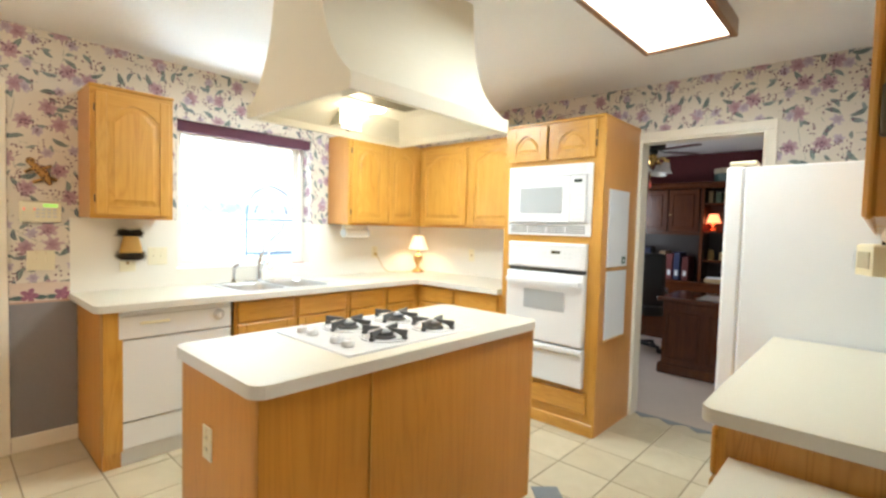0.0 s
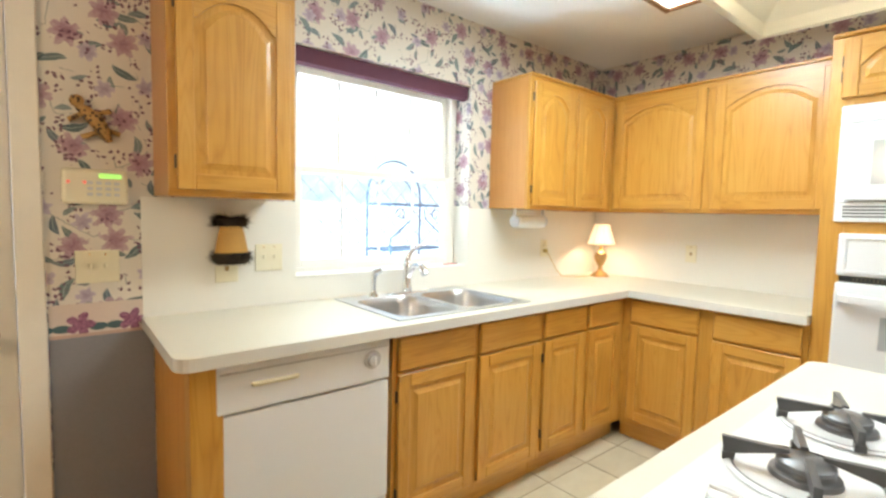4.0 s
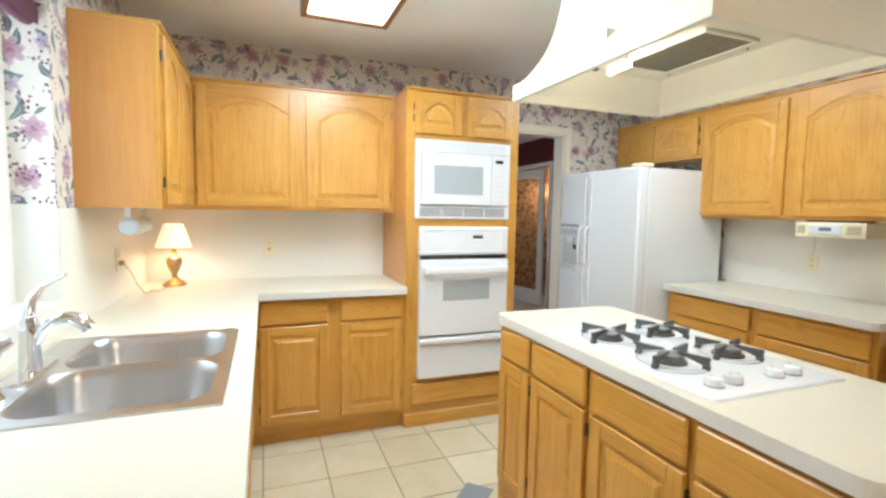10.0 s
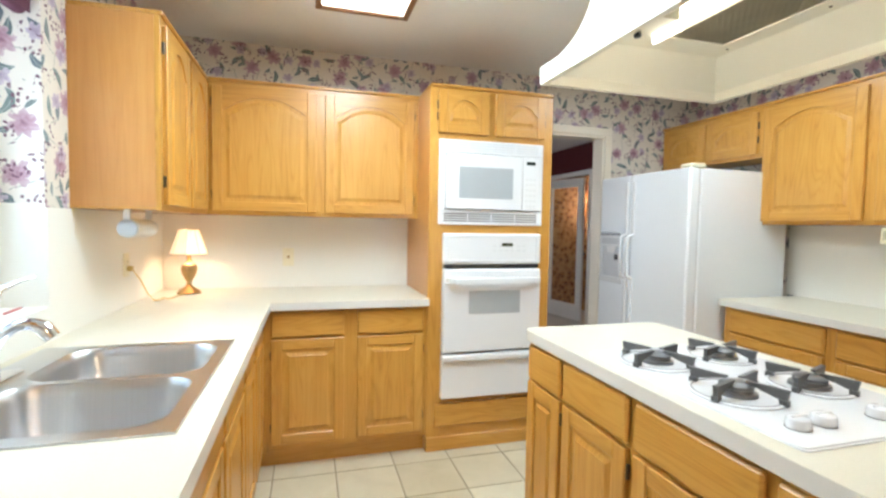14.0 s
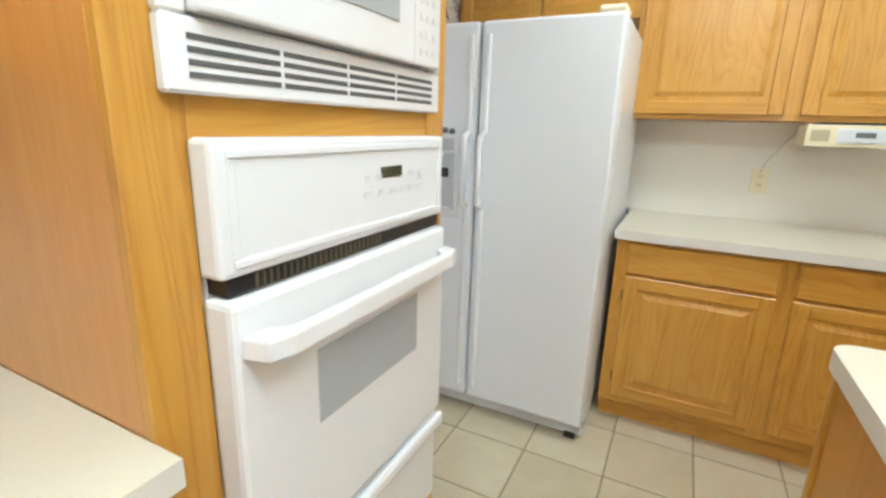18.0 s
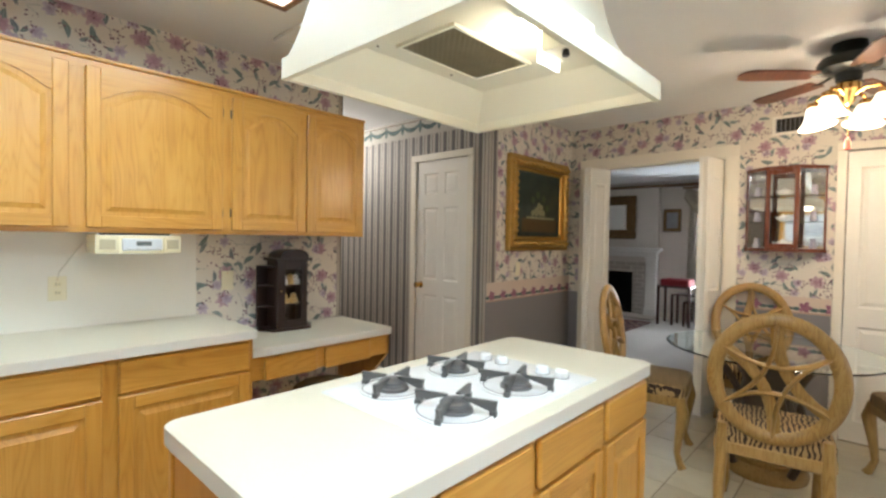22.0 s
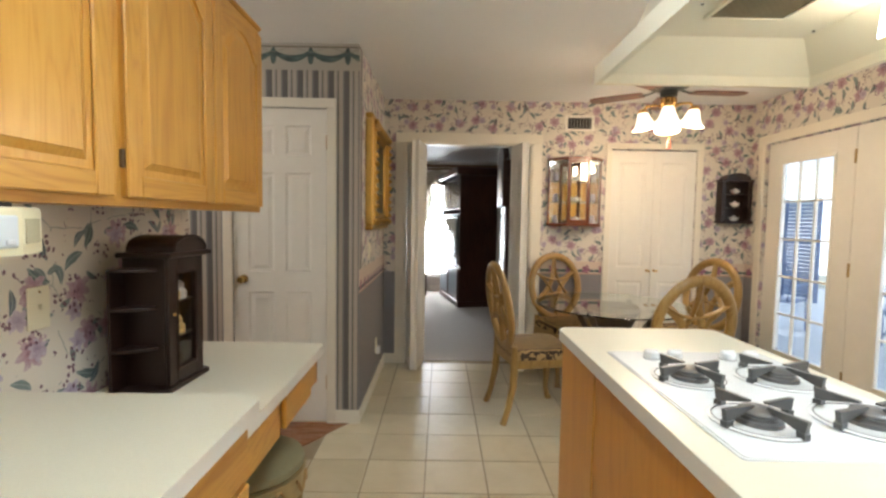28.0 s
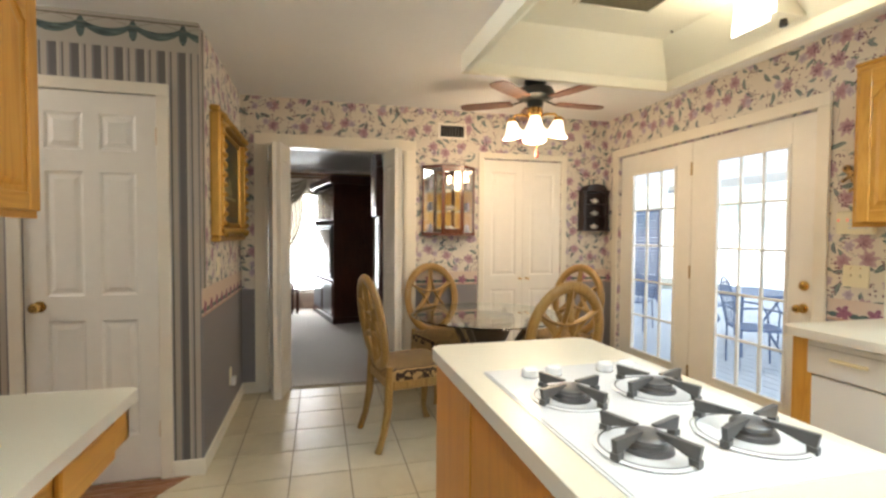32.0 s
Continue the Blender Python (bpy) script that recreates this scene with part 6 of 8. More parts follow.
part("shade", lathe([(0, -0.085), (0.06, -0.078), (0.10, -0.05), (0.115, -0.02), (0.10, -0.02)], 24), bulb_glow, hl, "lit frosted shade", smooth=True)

# ---- air vent ----
av = thing("air_vent", "white wall air vent with dark louvres", "vent", (XW, -1.595, 2.258), EAST)
bm = bmesh.new()
for r in ((-0.135, 0.135, 0.05, 0.072), (-0.135, 0.135, -0.072, -0.05), (-0.135, -0.11, -0.05, 0.05), (0.11, 0.135, -0.05, 0.05)):
    box(r[0], r[1], -0.012, 0, r[2], r[3], 0.003, bm)
part("frame", bm, white_paint, av)
part("backing", box(-0.11, 0.11, -0.003, 0, -0.05, 0.05), black_plastic, av)
for i in range(8):
    part("slat", box(-0.108 + i * 0.028, -0.104 + i * 0.028, -0.010, -0.003, -0.05, 0.05), plain("dull_grey_slat", (0.25, 0.25, 0.25), 0.5) if i == 0 else bpy.data.materials["dull_grey_slat"], av)

# ---- painting ----
pa = thing("framed_painting", "dark still-life painting in a wide carved gilt frame", "painting", (-4.785, YP, 1.68), NORTH)
PW, PH, FRW = 0.485, 0.405, 0.125
for k, (d0, d1, y0, y1) in enumerate(((0.0, 0.035, -0.055, 0), (0.035, 0.09, -0.07, 0), (0.09, FRW, -0.035, 0))):
    bm = bmesh.new()
    for r in ((-PW + d0, PW - d0, PH - d1, PH - d0), (-PW + d0, PW - d0, -PH + d0, -PH + d1), (-PW + d0, -PW + d1, -PH + d1, PH - d1), (PW - d1, PW - d0, -PH + d1, PH - d1)):
        box(r[0], r[1], y0, y1, r[2], r[3], 0.008, bm)
    part("moulding", bm, gilt, pa)
rnd = random.Random(5)
for side in range(4):
    L, half = (PW, PH) if side < 2 else (PH, PW)
    n = int(2 * L / 0.062)
    bm = bmesh.new()
    for i in range(n):
        s = -L + 0.05 + i * (2 * L - 0.1) / (n - 1)
        o = (half - 0.062) * (1 if side % 2 else -1)
        x, z = (s, o) if side < 2 else (o, s)
        leaf_ = lathe([(0, -0.020), (0.020, -0.010), (0.027, 0), (0.015, 0.012), (0, 0.020)], 7)
        leaf_.transform(pose(x, -0.074, z, 90, rnd.uniform(-40, 40), 0) @ Matrix.Diagonal((1.3, 0.7, 1, 1)))
        join(bm, leaf_)
    o_ = part("carving", bm, gilt, pa, smooth=True)
    o_["kind"] = "stuff"
cv = Nodes("dark_oil_paint")
_n = cv.noise(cv.coords(), 7, 4)
cv = cv.done(cv.ramp(_n, ((0.3, (0.010, 0.014, 0.012)), (0.55, (0.025, 0.040, 0.030)), (0.8, (0.05, 0.06, 0.035)))), 0.35)
part("canvas", box(-PW + FRW, PW - FRW, -0.022, -0.014, -PH + FRW, PH - FRW), cv, pa)
pale, leaf_paint, table_paint = plain("pale_oil_paint", (0.30, 0.29, 0.17), 0.4, vary=0.4, scale=30), plain("green_oil_paint", (0.06, 0.09, 0.04), 0.4, vary=0.5, scale=30), plain("brown_oil_paint", (0.09, 0.055, 0.02), 0.4, vary=0.4)
part("painted_table", box(-0.27, 0.30, -0.0235, -0.0225, -0.24, -0.12), table_paint, pa)
part("painted_cloth", box(-0.20, 0.26, -0.0245, -0.0235, -0.125, -0.105), pale, pa)
for i, (x, z, r) in enumerate(((-0.04, -0.06, 0.04), (0.03, -0.065, 0.035), (0.0, -0.01, 0.032), (0.075, -0.07, 0.03), (-0.10, -0.075, 0.028), (0.05, -0.015, 0.022))):
    part("painted_fruit", lathe([(0, 0.0235), (r, 0.0236), (0, 0.025)], 14, m=pose(x, 0, z, 90, 0, 0)), pale, pa)
for x, z in ((-0.10, 0.04), (-0.02, 0.09), (0.08, 0.06), (0.14, -0.02)):
    part("painted_leaf", lathe([(0, 0.0235), (0.035, 0.0236), (0, 0.0246)], 7, m=pose(x, 0, z, 90, 0, 0)), leaf_paint, pa)

# ---- curio cabinets ----
mirror_mat = plain("mirror", (0.75, 0.76, 0.76), 0.03, 1.0, 0.01)
china = plain("white_china", (0.75, 0.74, 0.70), 0.2, vary=0.05)
china_blue = plain("patterned_china", (0.45, 0.42, 0.50), 0.25, vary=0.5, scale=60)


def pot(at, s, material, label):
    """A small lidded pot with handle and spout."""
    p = thing("teapot", label, "teapot", at, 0, "china on shelves")
    part("body", lathe([(0.5 * s, 0), (0.8 * s, 0.25 * s), (1.0 * s, 0.7 * s), (0.8 * s, 1.15 * s), (0.4 * s, 1.3 * s), (0.42 * s, 1.36 * s), (0.1 * s, 1.55 * s), (0.12 * s, 1.7 * s), (0, 1.75 * s)], 16), material, p, smooth=True)
    part("handle", tube([(0, 0.85 * s, 1.0 * s), (0, 1.45 * s, 0.95 * s), (0, 1.4 * s, 0.5 * s), (0, 0.9 * s, 0.4 * s)], 0.1 * s, 6), material, p, smooth=True)
    part("spout", tube([(0, -0.85 * s, 0.5 * s), (0, -1.25 * s, 0.8 * s), (0, -1.45 * s, 1.15 * s)], 0.12 * s, 6, radii=[0.2 * s, 0.13 * s, 0.1 * s]), material, p, smooth=True)
    return p


cu = thing("wall_curio", "cherry wall curio cabinet with mirrored back and angled glass sides", "curio cabinet", (XW, -1.63, 1.315), EAST)
CW, CH, CDp = 0.245, 0.62, 0.17
part("back_mirror", box(-CW + 0.01, CW - 0.01, -0.012, 0, 0.03, CH - 0.02), mirror_mat, cu)
o = [(-CW, 0), (CW, 0), (CW, -0.03), (0.10, -CDp), (-0.10, -CDp), (-CW, -0.03)]
for z0, z1 in ((0, 0.025), (CH - 0.025, CH)):
    part("end_board", slab([(x * 1.02, y * 1.02 if y else 0) for x, y in o][::-1], z0, z1), cherry_red, cu)
for z in (0.215, 0.405):
    part("glass_shelf", slab([(x * 0.93, y * 0.93 - 0.013 if y else -0.013) for x, y in o][::-1], z, z + 0.006), green_glass, cu)
for x, y in ((-CW + 0.008, -0.022), (CW - 0.008, -0.022)):
    part("post", box(x - 0.008, x + 0.008, y - 0.012, y + 0.010, 0.025, CH - 0.025, 0.002), cherry_red, cu)
for x0, x1, z0, z1 in ((-0.10, -0.07, 0.025, CH - 0.025), (0.07, 0.10, 0.025, CH - 0.025), (-0.07, 0.07, 0.025, 0.06), (-0.07, 0.07, CH - 0.06, CH - 0.025)):
    part("door_frame", box(x0, x1, -CDp, -CDp + 0.018, z0, z1, 0.003), cherry_red, cu)
part("door_glass", box(-0.07, 0.07, -CDp + 0.008, -CDp + 0.011, 0.06, CH - 0.06), glass, cu).visible_shadow = False
for s in (-1, 1):
    g = box(-0.092, 0.092, -0.0015, 0.0015, 0.025, CH - 0.025)
    g.transform(pose(s * 0.17, -0.098, 0, 0, 0, s * 44))
    part("side_glass", g, glass, cu).visible_shadow = False
part("curio_lamp", lathe([(0.02, 0), (0.026, 0.006), (0, 0.008)], 12, m=pose(0, -0.08, CH - 0.033)), bulb_glow, cu, "small lit curio lamp")
for z, k in ((1.342, 0.040), (1.538, 0.032), (1.728, 0.034)):
    pot((XW + 0.085, -1.63, z), k, china, "white china teapot on a glass curio shelf")
for y, z in ((-1.80, 1.341), (-1.80, 1.538), (-1.46, 1.341), (-1.46, 1.538), (-1.80, 1.728), (-1.46, 1.728)):
    v = lathe([(0.016, 0), (0.022, 0.02), (0.012, 0.05), (0.018, 0.07), (0.014, 0.072)], 12)
    single("china_vase", v, china_blue, "small patterned china vase on a curio shelf", "vase", (XW + 0.045, y, z), 0, "china on shelves", True)

ws = thing("wall_shelf", "dark wooden wall niche shelf with an arched top", "shelf", (XW, -0.165, 1.385), EAST)
SW_, SH_ = 0.135, 0.36
part("back", box(-SW_, SW_, -0.008, 0, 0, SH_), mahogany, ws)
for s in (-1, 1):
    part("side", box(s * SW_ - (0.02 if s > 0 else 0), s * SW_ + (0 if s > 0 else 0.02), -0.095, -0.008, 0, SH_, 0.002), mahogany, ws)
part("base", box(-SW_ - 0.015, SW_ + 0.015, -0.11, 0, -0.022, 0, 0.004), mahogany, ws)
part("top", prism([(-SW_ - 0.01, SH_), (SW_ + 0.01, SH_), (SW_ + 0.01, SH_ + 0.015)] + [((SW_ - 0.02) * math.cos(a * math.pi / 12), SH_ + 0.015 + 0.06 * math.sin(a * math.pi / 12)) for a in range(13)] + [(-SW_ - 0.01, SH_ + 0.015)], -0.105, 0), mahogany, ws)
for z in (0.12, 0.24):
    part("shelf_board", box(-SW_ + 0.02, SW_ - 0.02, -0.085, -0.008, z, z + 0.01), mahogany, ws)
part("front_frame", box(-SW_ + 0.02, -SW_ + 0.032, -0.098, -0.085, 0, SH_, 0.002), mahogany, ws)
part("front_frame", box(SW_ - 0.032, SW_ - 0.02, -0.098, -0.085, 0, SH_, 0.002), mahogany, ws)
for z in (1.385, 1.515, 1.635):
    pot((XW + 0.062, -0.165, z), 0.031, china, "tiny white china pot in the wall niche")

# small curio on the desk
dc = thing("desk_curio", "small dark wooden curio cabinet with glass door and side shelves", "curio cabinet", (-2.56, -3.765, 0.80), 178)
DCS = Matrix.Diagonal((0.86, 1.0, 1.05, 1.0))
dc.matrix_world = dc.matrix_world @ DCS
part("base", slab([(-0.205, 0.085), (0.205, 0.085), (0.205, 0.02), (0.135, -0.085), (-0.135, -0.085), (-0.205, 0.02)], 0, 0.016, 0.003), mahogany, dc)
part("cabinet_back", box(-0.10, 0.10, 0.06, 0.07, 0.016, 0.40), mahogany, dc)
for x in (-0.112, 0.102):
    part("side", box(x, x + 0.010, -0.062, 0.07, 0.016, 0.40, 0.001), mahogany, dc)
dcd = bmesh.new()
for x0, x1, z0, z1 in ((-0.112, -0.062, 0.016, 0.40), (0.062, 0.112, 0.016, 0.40), (-0.062, 0.062, 0.016, 0.062), (-0.062, 0.062, 0.352, 0.40)):
    box(x0, x1, -0.076, -0.063, z0, z1, 0.002, dcd)
dcd = part("door", dcd, mahogany, dc)
part("door_glass", box(-0.062, 0.062, -0.070, -0.068, 0.062, 0.352), glass, dcd).visible_shadow = False
part("door_knob", lathe([(0, 0), (0.005, 0.002), (0.006, 0.008), (0, 0.012)], 10, m=pose(-0.088, -0.076, 0.23, 90, 0, 0)), antique_brass, dcd, smooth=True)
bm = bmesh.new()
for x0, x1, z0, z1 in ((-0.068, -0.060, 0.056, 0.358), (0.060, 0.068, 0.056, 0.358), (-0.060, 0.060, 0.056, 0.064), (-0.060, 0.060, 0.350, 0.358)):
    box(x0, x1, -0.081, -0.076, z0, z1, 0.002, bm)
part("door_moulding", bm, mahogany, dcd)
for z in (0.145, 0.255):
    part("inner_shelf", box(-0.10, 0.10, -0.058, 0.06, z, z + 0.006), mahogany, dc)
for sx in (-1, 1):
    part("wing_back", box(*sorted((sx * 0.112, sx * 0.192)), 0.06, 0.07, 0.016, 0.37), mahogany, dc)
    for z in (0.13, 0.25, 0.362):
        part("side_shelf", slab([(sx * x, y) for x, y in ((0.112, 0.06), (0.192, 0.06), (0.188, 0.03), (0.172, -0.005), (0.145, -0.030), (0.112, -0.042))][::-sx], z, z + 0.009, 0.002), mahogany, dc)
part("cornice", box(-0.138, 0.138, -0.098, 0.078, 0.40, 0.416, 0.004), mahogany, dc)
part("pediment", prism([(-0.120, 0.416), (0.120, 0.416)] + [(0.108 * math.cos(a * math.pi / 14), 0.418 + 0.048 * math.sin(a * math.pi / 14) ** 0.8) for a in range(15)], -0.090, 0.06), mahogany, dc)
bm = tube([(0.105 * math.cos(a * math.pi / 14), -0.091, 0.418 + 0.046 * math.sin(a * math.pi / 14) ** 0.8) for a in range(15)], 0.005, 6)
part("pediment_moulding", bm, mahogany, dc, smooth=True)
ochre = plain("ochre_figurine", (0.62, 0.42, 0.16), 0.5, vary=0.3, scale=40)
for x, z, m_ in ((-0.032, 0.151, ochre), (0.036, 0.151, ochre), (0.008, 0.261, ochre), (-0.042, 0.261, china), (0.050, 0.261, china)):
    q = lathe([(0.026, 0), (0.027, 0.026), (0.017, 0.036), (0.019, 0.048), (0.010, 0.060), (0, 0.062)], 10)
    wp = pose(-2.56, -3.765, 0.80, 0, 0, 178) @ DCS @ pose(x, -0.02, z)
    single("figurine", q, m_, "small figurine inside the desk curio", "figurine", tuple(wp.translation), 0, "curio figurines", True)

# ---- dining set ----
tb = thing("dining_table", "round glass-topped dining table on a carved dark pedestal", "dining table", (-4.50, -1.57, 0))
part("glass_top", lathe([(0, 0.735), (0.545, 0.735), (0.56, 0.741), (0.56, 0.744), (0.553, 0.748), (0, 0.748)], 64), green_glass, tb, "thick glass top with a green edge")
dark_stone = plain("dark_bronze_carving", (0.07, 0.05, 0.035), 0.5, 0.2, 0.4, 30, 0.5)
part("base", lathe([(0.21, 0), (0.215, 0.03), (0.20, 0.06), (0.17, 0.075), (0.175, 0.10), (0.13, 0.12)], 32), carved, tb, smooth=True)
part("column", lathe([(0.12, 0.12), (0.09, 0.20), (0.11, 0.32), (0.15, 0.45), (0.13, 0.55), (0.18, 0.66), (0.21, 0.70), (0.19, 0.73), (0, 0.733)], 28), dark_stone, tb, smooth=True)
for k in range(4):
    a = radians(45 + 90 * k)
    part("scroll", tube([(r * math.cos(a), r * math.sin(a), z) for r, z in ((0.20, 0.06), (0.26, 0.18), (0.21, 0.36), (0.17, 0.48), (0.26, 0.62), (0.33, 0.71), (0.30, 0.728))], 0.022, 8), dark_stone, tb, smooth=True)


def zebra():
    n = Nodes("tiger_stripe_fabric")
    p = n.coords()
    w = n.nt.nodes.new("ShaderNodeTexWave")
    n.put(w, "Vector", p)
    w.wave_type, w.bands_direction = "BANDS", "X"
    w.inputs["Scale"].default_value, w.inputs["Distortion"].default_value = 15.0, 6.0
    w.inputs["Detail"].default_value, w.inputs["Detail Scale"].default_value = 2.0, 1.4
    n.bump(n.noise(p, 500), 0.3, 0.001)
    return n.done(n.ramp(w.outputs["Fac"], ((0.36, (0.035, 0.018, 0.010)), (0.52, (0.40, 0.26, 0.11)))), 0.85)


stripe_cloth = zebra()


def dining_chair(at, rz, label):
    """A carved chair with an oval pierced back, its front looking -y."""
    c = thing("dining_chair", label, "chair", at, rz, "dining chairs")
    part("seat", slab(round_rect(-0.235, 0.235, -0.24, 0.20, 0.07), 0.435, 0.505, 0.028), stripe_cloth, c, "tiger-stripe upholstered seat", smooth=True)
    for r in ((-0.225, 0.225, -0.235, -0.205), (-0.225, 0.225, 0.175, 0.205), (-0.235, -0.205, -0.205, 0.175), (0.205, 0.235, -0.205, 0.175)):
        part("seat_rail", box(*r, 0.375, 0.437, 0.008), carved, c)
    for s in (-1, 1):
        pts = [(s * x, y, z) for x, y, z in ((0.205, -0.205, 0.43), (0.222, -0.225, 0.34), (0.205, -0.208, 0.20), (0.195, -0.198, 0.09), (0.205, -0.215, 0.03), (0.212, -0.232, 0.0))]
        part("front_leg", tube(pts, 0.02, 10, radii=[0.034, 0.036, 0.025, 0.019, 0.021, 0.026]), carved, c, smooth=True)
        pts = [(s * x, y, z) for x, y, z in ((0.20, 0.19, 0.52), (0.20, 0.19, 0.40), (0.205, 0.20, 0.25), (0.205, 0.23, 0.10), (0.21, 0.265, 0.0))]
        part("back_leg", tube(pts, 0.02, 10, radii=[0.022, 0.028, 0.026, 0.021, 0.022]), carved, c, smooth=True)
    cz, lean, ra, rb = 0.765, 0.16, 0.235, 0.275

    def at_back(u, v):
        return (u, 0.20 + (v + 0.26) * lean, cz + v)

    ring = [at_back(ra * math.cos(i * math.pi / 20), rb * math.sin(i * math.pi / 20)) for i in range(40)]
    part("oval_rim", tube(ring, 0.033, 10, closed=True, flat=0.7), carved, c, smooth=True)
    # interlaced curved splats
    for k in range(6):
        a0, a1 = radians(90 + 60 * k), radians(90 + 60 * k + 120)
        pts = []
        for i in range(11):
            t = i / 10
            bu = (1 - t) ** 2 * ra * math.cos(a0) + t * t * ra * math.cos(a1)
            bv = (1 - t) ** 2 * rb * math.sin(a0) + t * t * rb * math.sin(a1)
            mid = radians(90 + 60 * k + 60)
            bu += 2 * t * (1 - t) * ra * -0.06 * math.cos(mid)
            bv += 2 * t * (1 - t) * rb * -0.06 * math.sin(mid)
            pts.append(at_back(bu, bv))
        part("splat", tube(pts, 0.025, 8, flat=0.42), carved, c, smooth=True)
    for i in range(24):
        a = radians(15 * i)
        q = lathe([(0, -0.008), (0.013, -0.004), (0.016, 0.0), (0.010, 0.006), (0, 0.008)], 7)
        u, y, z = at_back(ra * math.cos(a), rb * math.sin(a))
        q.transform(pose(u, y - 0.016, z, 90 - 9, 0, 0) @ pose(0, 0, 0, 0, 0, math.degrees(a)) @ Matrix.Diagonal((0.7, 1.5, 1, 1)))
        part("carved_leaf", q, carved, c, smooth=True)
    return c


first = dining_chair((-4.32, -2.20, 0), 190, "carved oval-back dining chair with tiger-stripe seat near the doorway")
for (x, y), rz, label in (((-3.87, -1.46), 279, "carved oval-back dining chair with tiger-stripe seat beside the island"), ((-4.80, -0.83), 22, "carved oval-back dining chair with tiger-stripe seat near the patio doors"), ((-5.06, -1.74), 105, "carved oval-back dining chair with tiger-stripe seat against the curio wall")):
    tagged(copy_thing(first, pose(x, y, 0, 0, 0, rz)), label)

# ---- ceiling fan ----
fan_wood = wood("red_fan_wood", (0.10, 0.03, 0.014), (0.18, 0.06, 0.028), (0.26, 0.10, 0.05), axis=0, rough=0.3)
fan_dark = plain("dark_green_metal", (0.020, 0.024, 0.022), 0.3, 0.3)


def ceiling_fan(at, turn, label, blade_mat, lights=True, lit=True):
    f = thing("ceiling_fan", label, "ceiling fan", at, turn, "ceiling fans")
    part("canopy", lathe([(0.075, 0.0), (0.08, -0.03), (0.05, -0.055), (0.045, -0.06)], 24), fan_dark, f, smooth=True)
    part("motor", lathe([(0.05, -0.055), (0.125, -0.075), (0.14, -0.10), (0.135, -0.135), (0.10, -0.15), (0.06, -0.16), (0.055, -0.20), (0.03, -0.205)], 28), fan_dark, f, smooth=True)
    for k in range(5):
        arm = tube([(0.09, 0, -0.152), (0.15, 0, -0.168), (0.20, 0, -0.165)], 0.012, 8, flat=0.5)
        arm.transform(pose(0, 0, 0, 0, 0, 72 * k))
        part("blade_arm", arm, fan_dark, f, smooth=True)
        bl = slab([(0.17, -0.05), (0.30, -0.062), (0.50, -0.066), (0.545, -0.05), (0.56, 0), (0.545, 0.05), (0.50, 0.066), (0.30, 0.062), (0.17, 0.05)], -0.004, 0.004)
        bl.transform(pose(0, 0, 0, 0, 0, 72 * k) @ pose(0, 0, -0.165, 4, 0, 0))
        part("blade", bl, blade_mat, f)
    if lights:
        part("light_fitter", lathe([(0.03, -0.20), (0.055, -0.215), (0.058, -0.25), (0.035, -0.28), (0.030, -0.31), (0.012, -0.33), (0, -0.335)], 18), brass, f, smooth=True)
        for k in range(4):
            a = radians(45 + 90 * k)
            c, s = math.cos(a), math.sin(a)
            part("light_arm", tube([(0.03 * c, 0.03 * s, -0.275), (0.08 * c, 0.08 * s, -0.250), (0.14 * c, 0.14 * s, -0.255), (0.165 * c, 0.165 * s, -0.285)], 0.009, 8), brass, f, smooth=True)
            part("lamp_holder", lathe([(0.012, 0.0), (0.030, -0.008), (0.032, -0.030), (0.026, -0.034)], 16, m=pose(0.166 * c, 0.166 * s, -0.272)), brass, f, smooth=True)
            sh_ = lathe([(0.026, 0.0), (0.036, -0.012), (0.046, -0.045), (0.062, -0.080), (0.088, -0.108), (0.084, -0.108), (0.056, -0.078), (0.038, -0.040), (0.0, -0.02)], 22)
            sh_.transform(pose(0.168 * c, 0.168 * s, -0.300) @ pose(0, 0, 0, -12 * s, 12 * c, 0) @ Matrix.Diagonal((1.02, 1.02, 1.05, 1)))
            part("shade", sh_, fan_glow if lit else china, f, "lit frosted glass shade" if lit else "white glass shade", smooth=True)
        ch = part("pull_chain", tube([(0.02, 0, -0.32), (0.02, 0.0, -0.50)], 0.003, 5), brass, f)
        part("chain_fob", lathe([(0.004, -0.50), (0.012, -0.52), (0.016, -0.565), (0, -0.57)], 10, m=pose(0.02, 0, 0)), plain("red_fob", (0.6, 0.08, 0.05), 0.4), ch)
        part("pull_chain", tube([(-0.02, 0.01, -0.32), (-0.02, 0.01, -0.45)], 0.0035, 5), brass, f)
    return f


ceiling_fan((-4.42, -1.25, CEIL), 20, "dark ceiling fan with red wood blades and lit glass shades", fan_wood)

# ---- patio ----
deck_mat = wood("weathered_deck", (0.38, 0.43, 0.50), (0.48, 0.54, 0.61), (0.56, 0.62, 0.68), axis=0, rough=0.7)
structure("ground", box(-60, 60, 0.2, 60, -0.30, -0.16), plain("garden_ground", (0.30, 0.32, 0.28), 0.95, vary=0.4, scale=3), "pale gravelly ground beyond the patio", "ground")
deck = structure("deck", box(-11.5, 1.5, 0.21, 7.5, -0.16, -0.09), deck_mat, "weathered grey patio deck of narrow boards", "deck")
for i in range(51):
    part("board", box(-11.5, 1.5, 0.215 + 0.142 * i, 0.215 + 0.142 * i + 0.134, -0.085, -0.06, 0.003), deck_mat, deck)


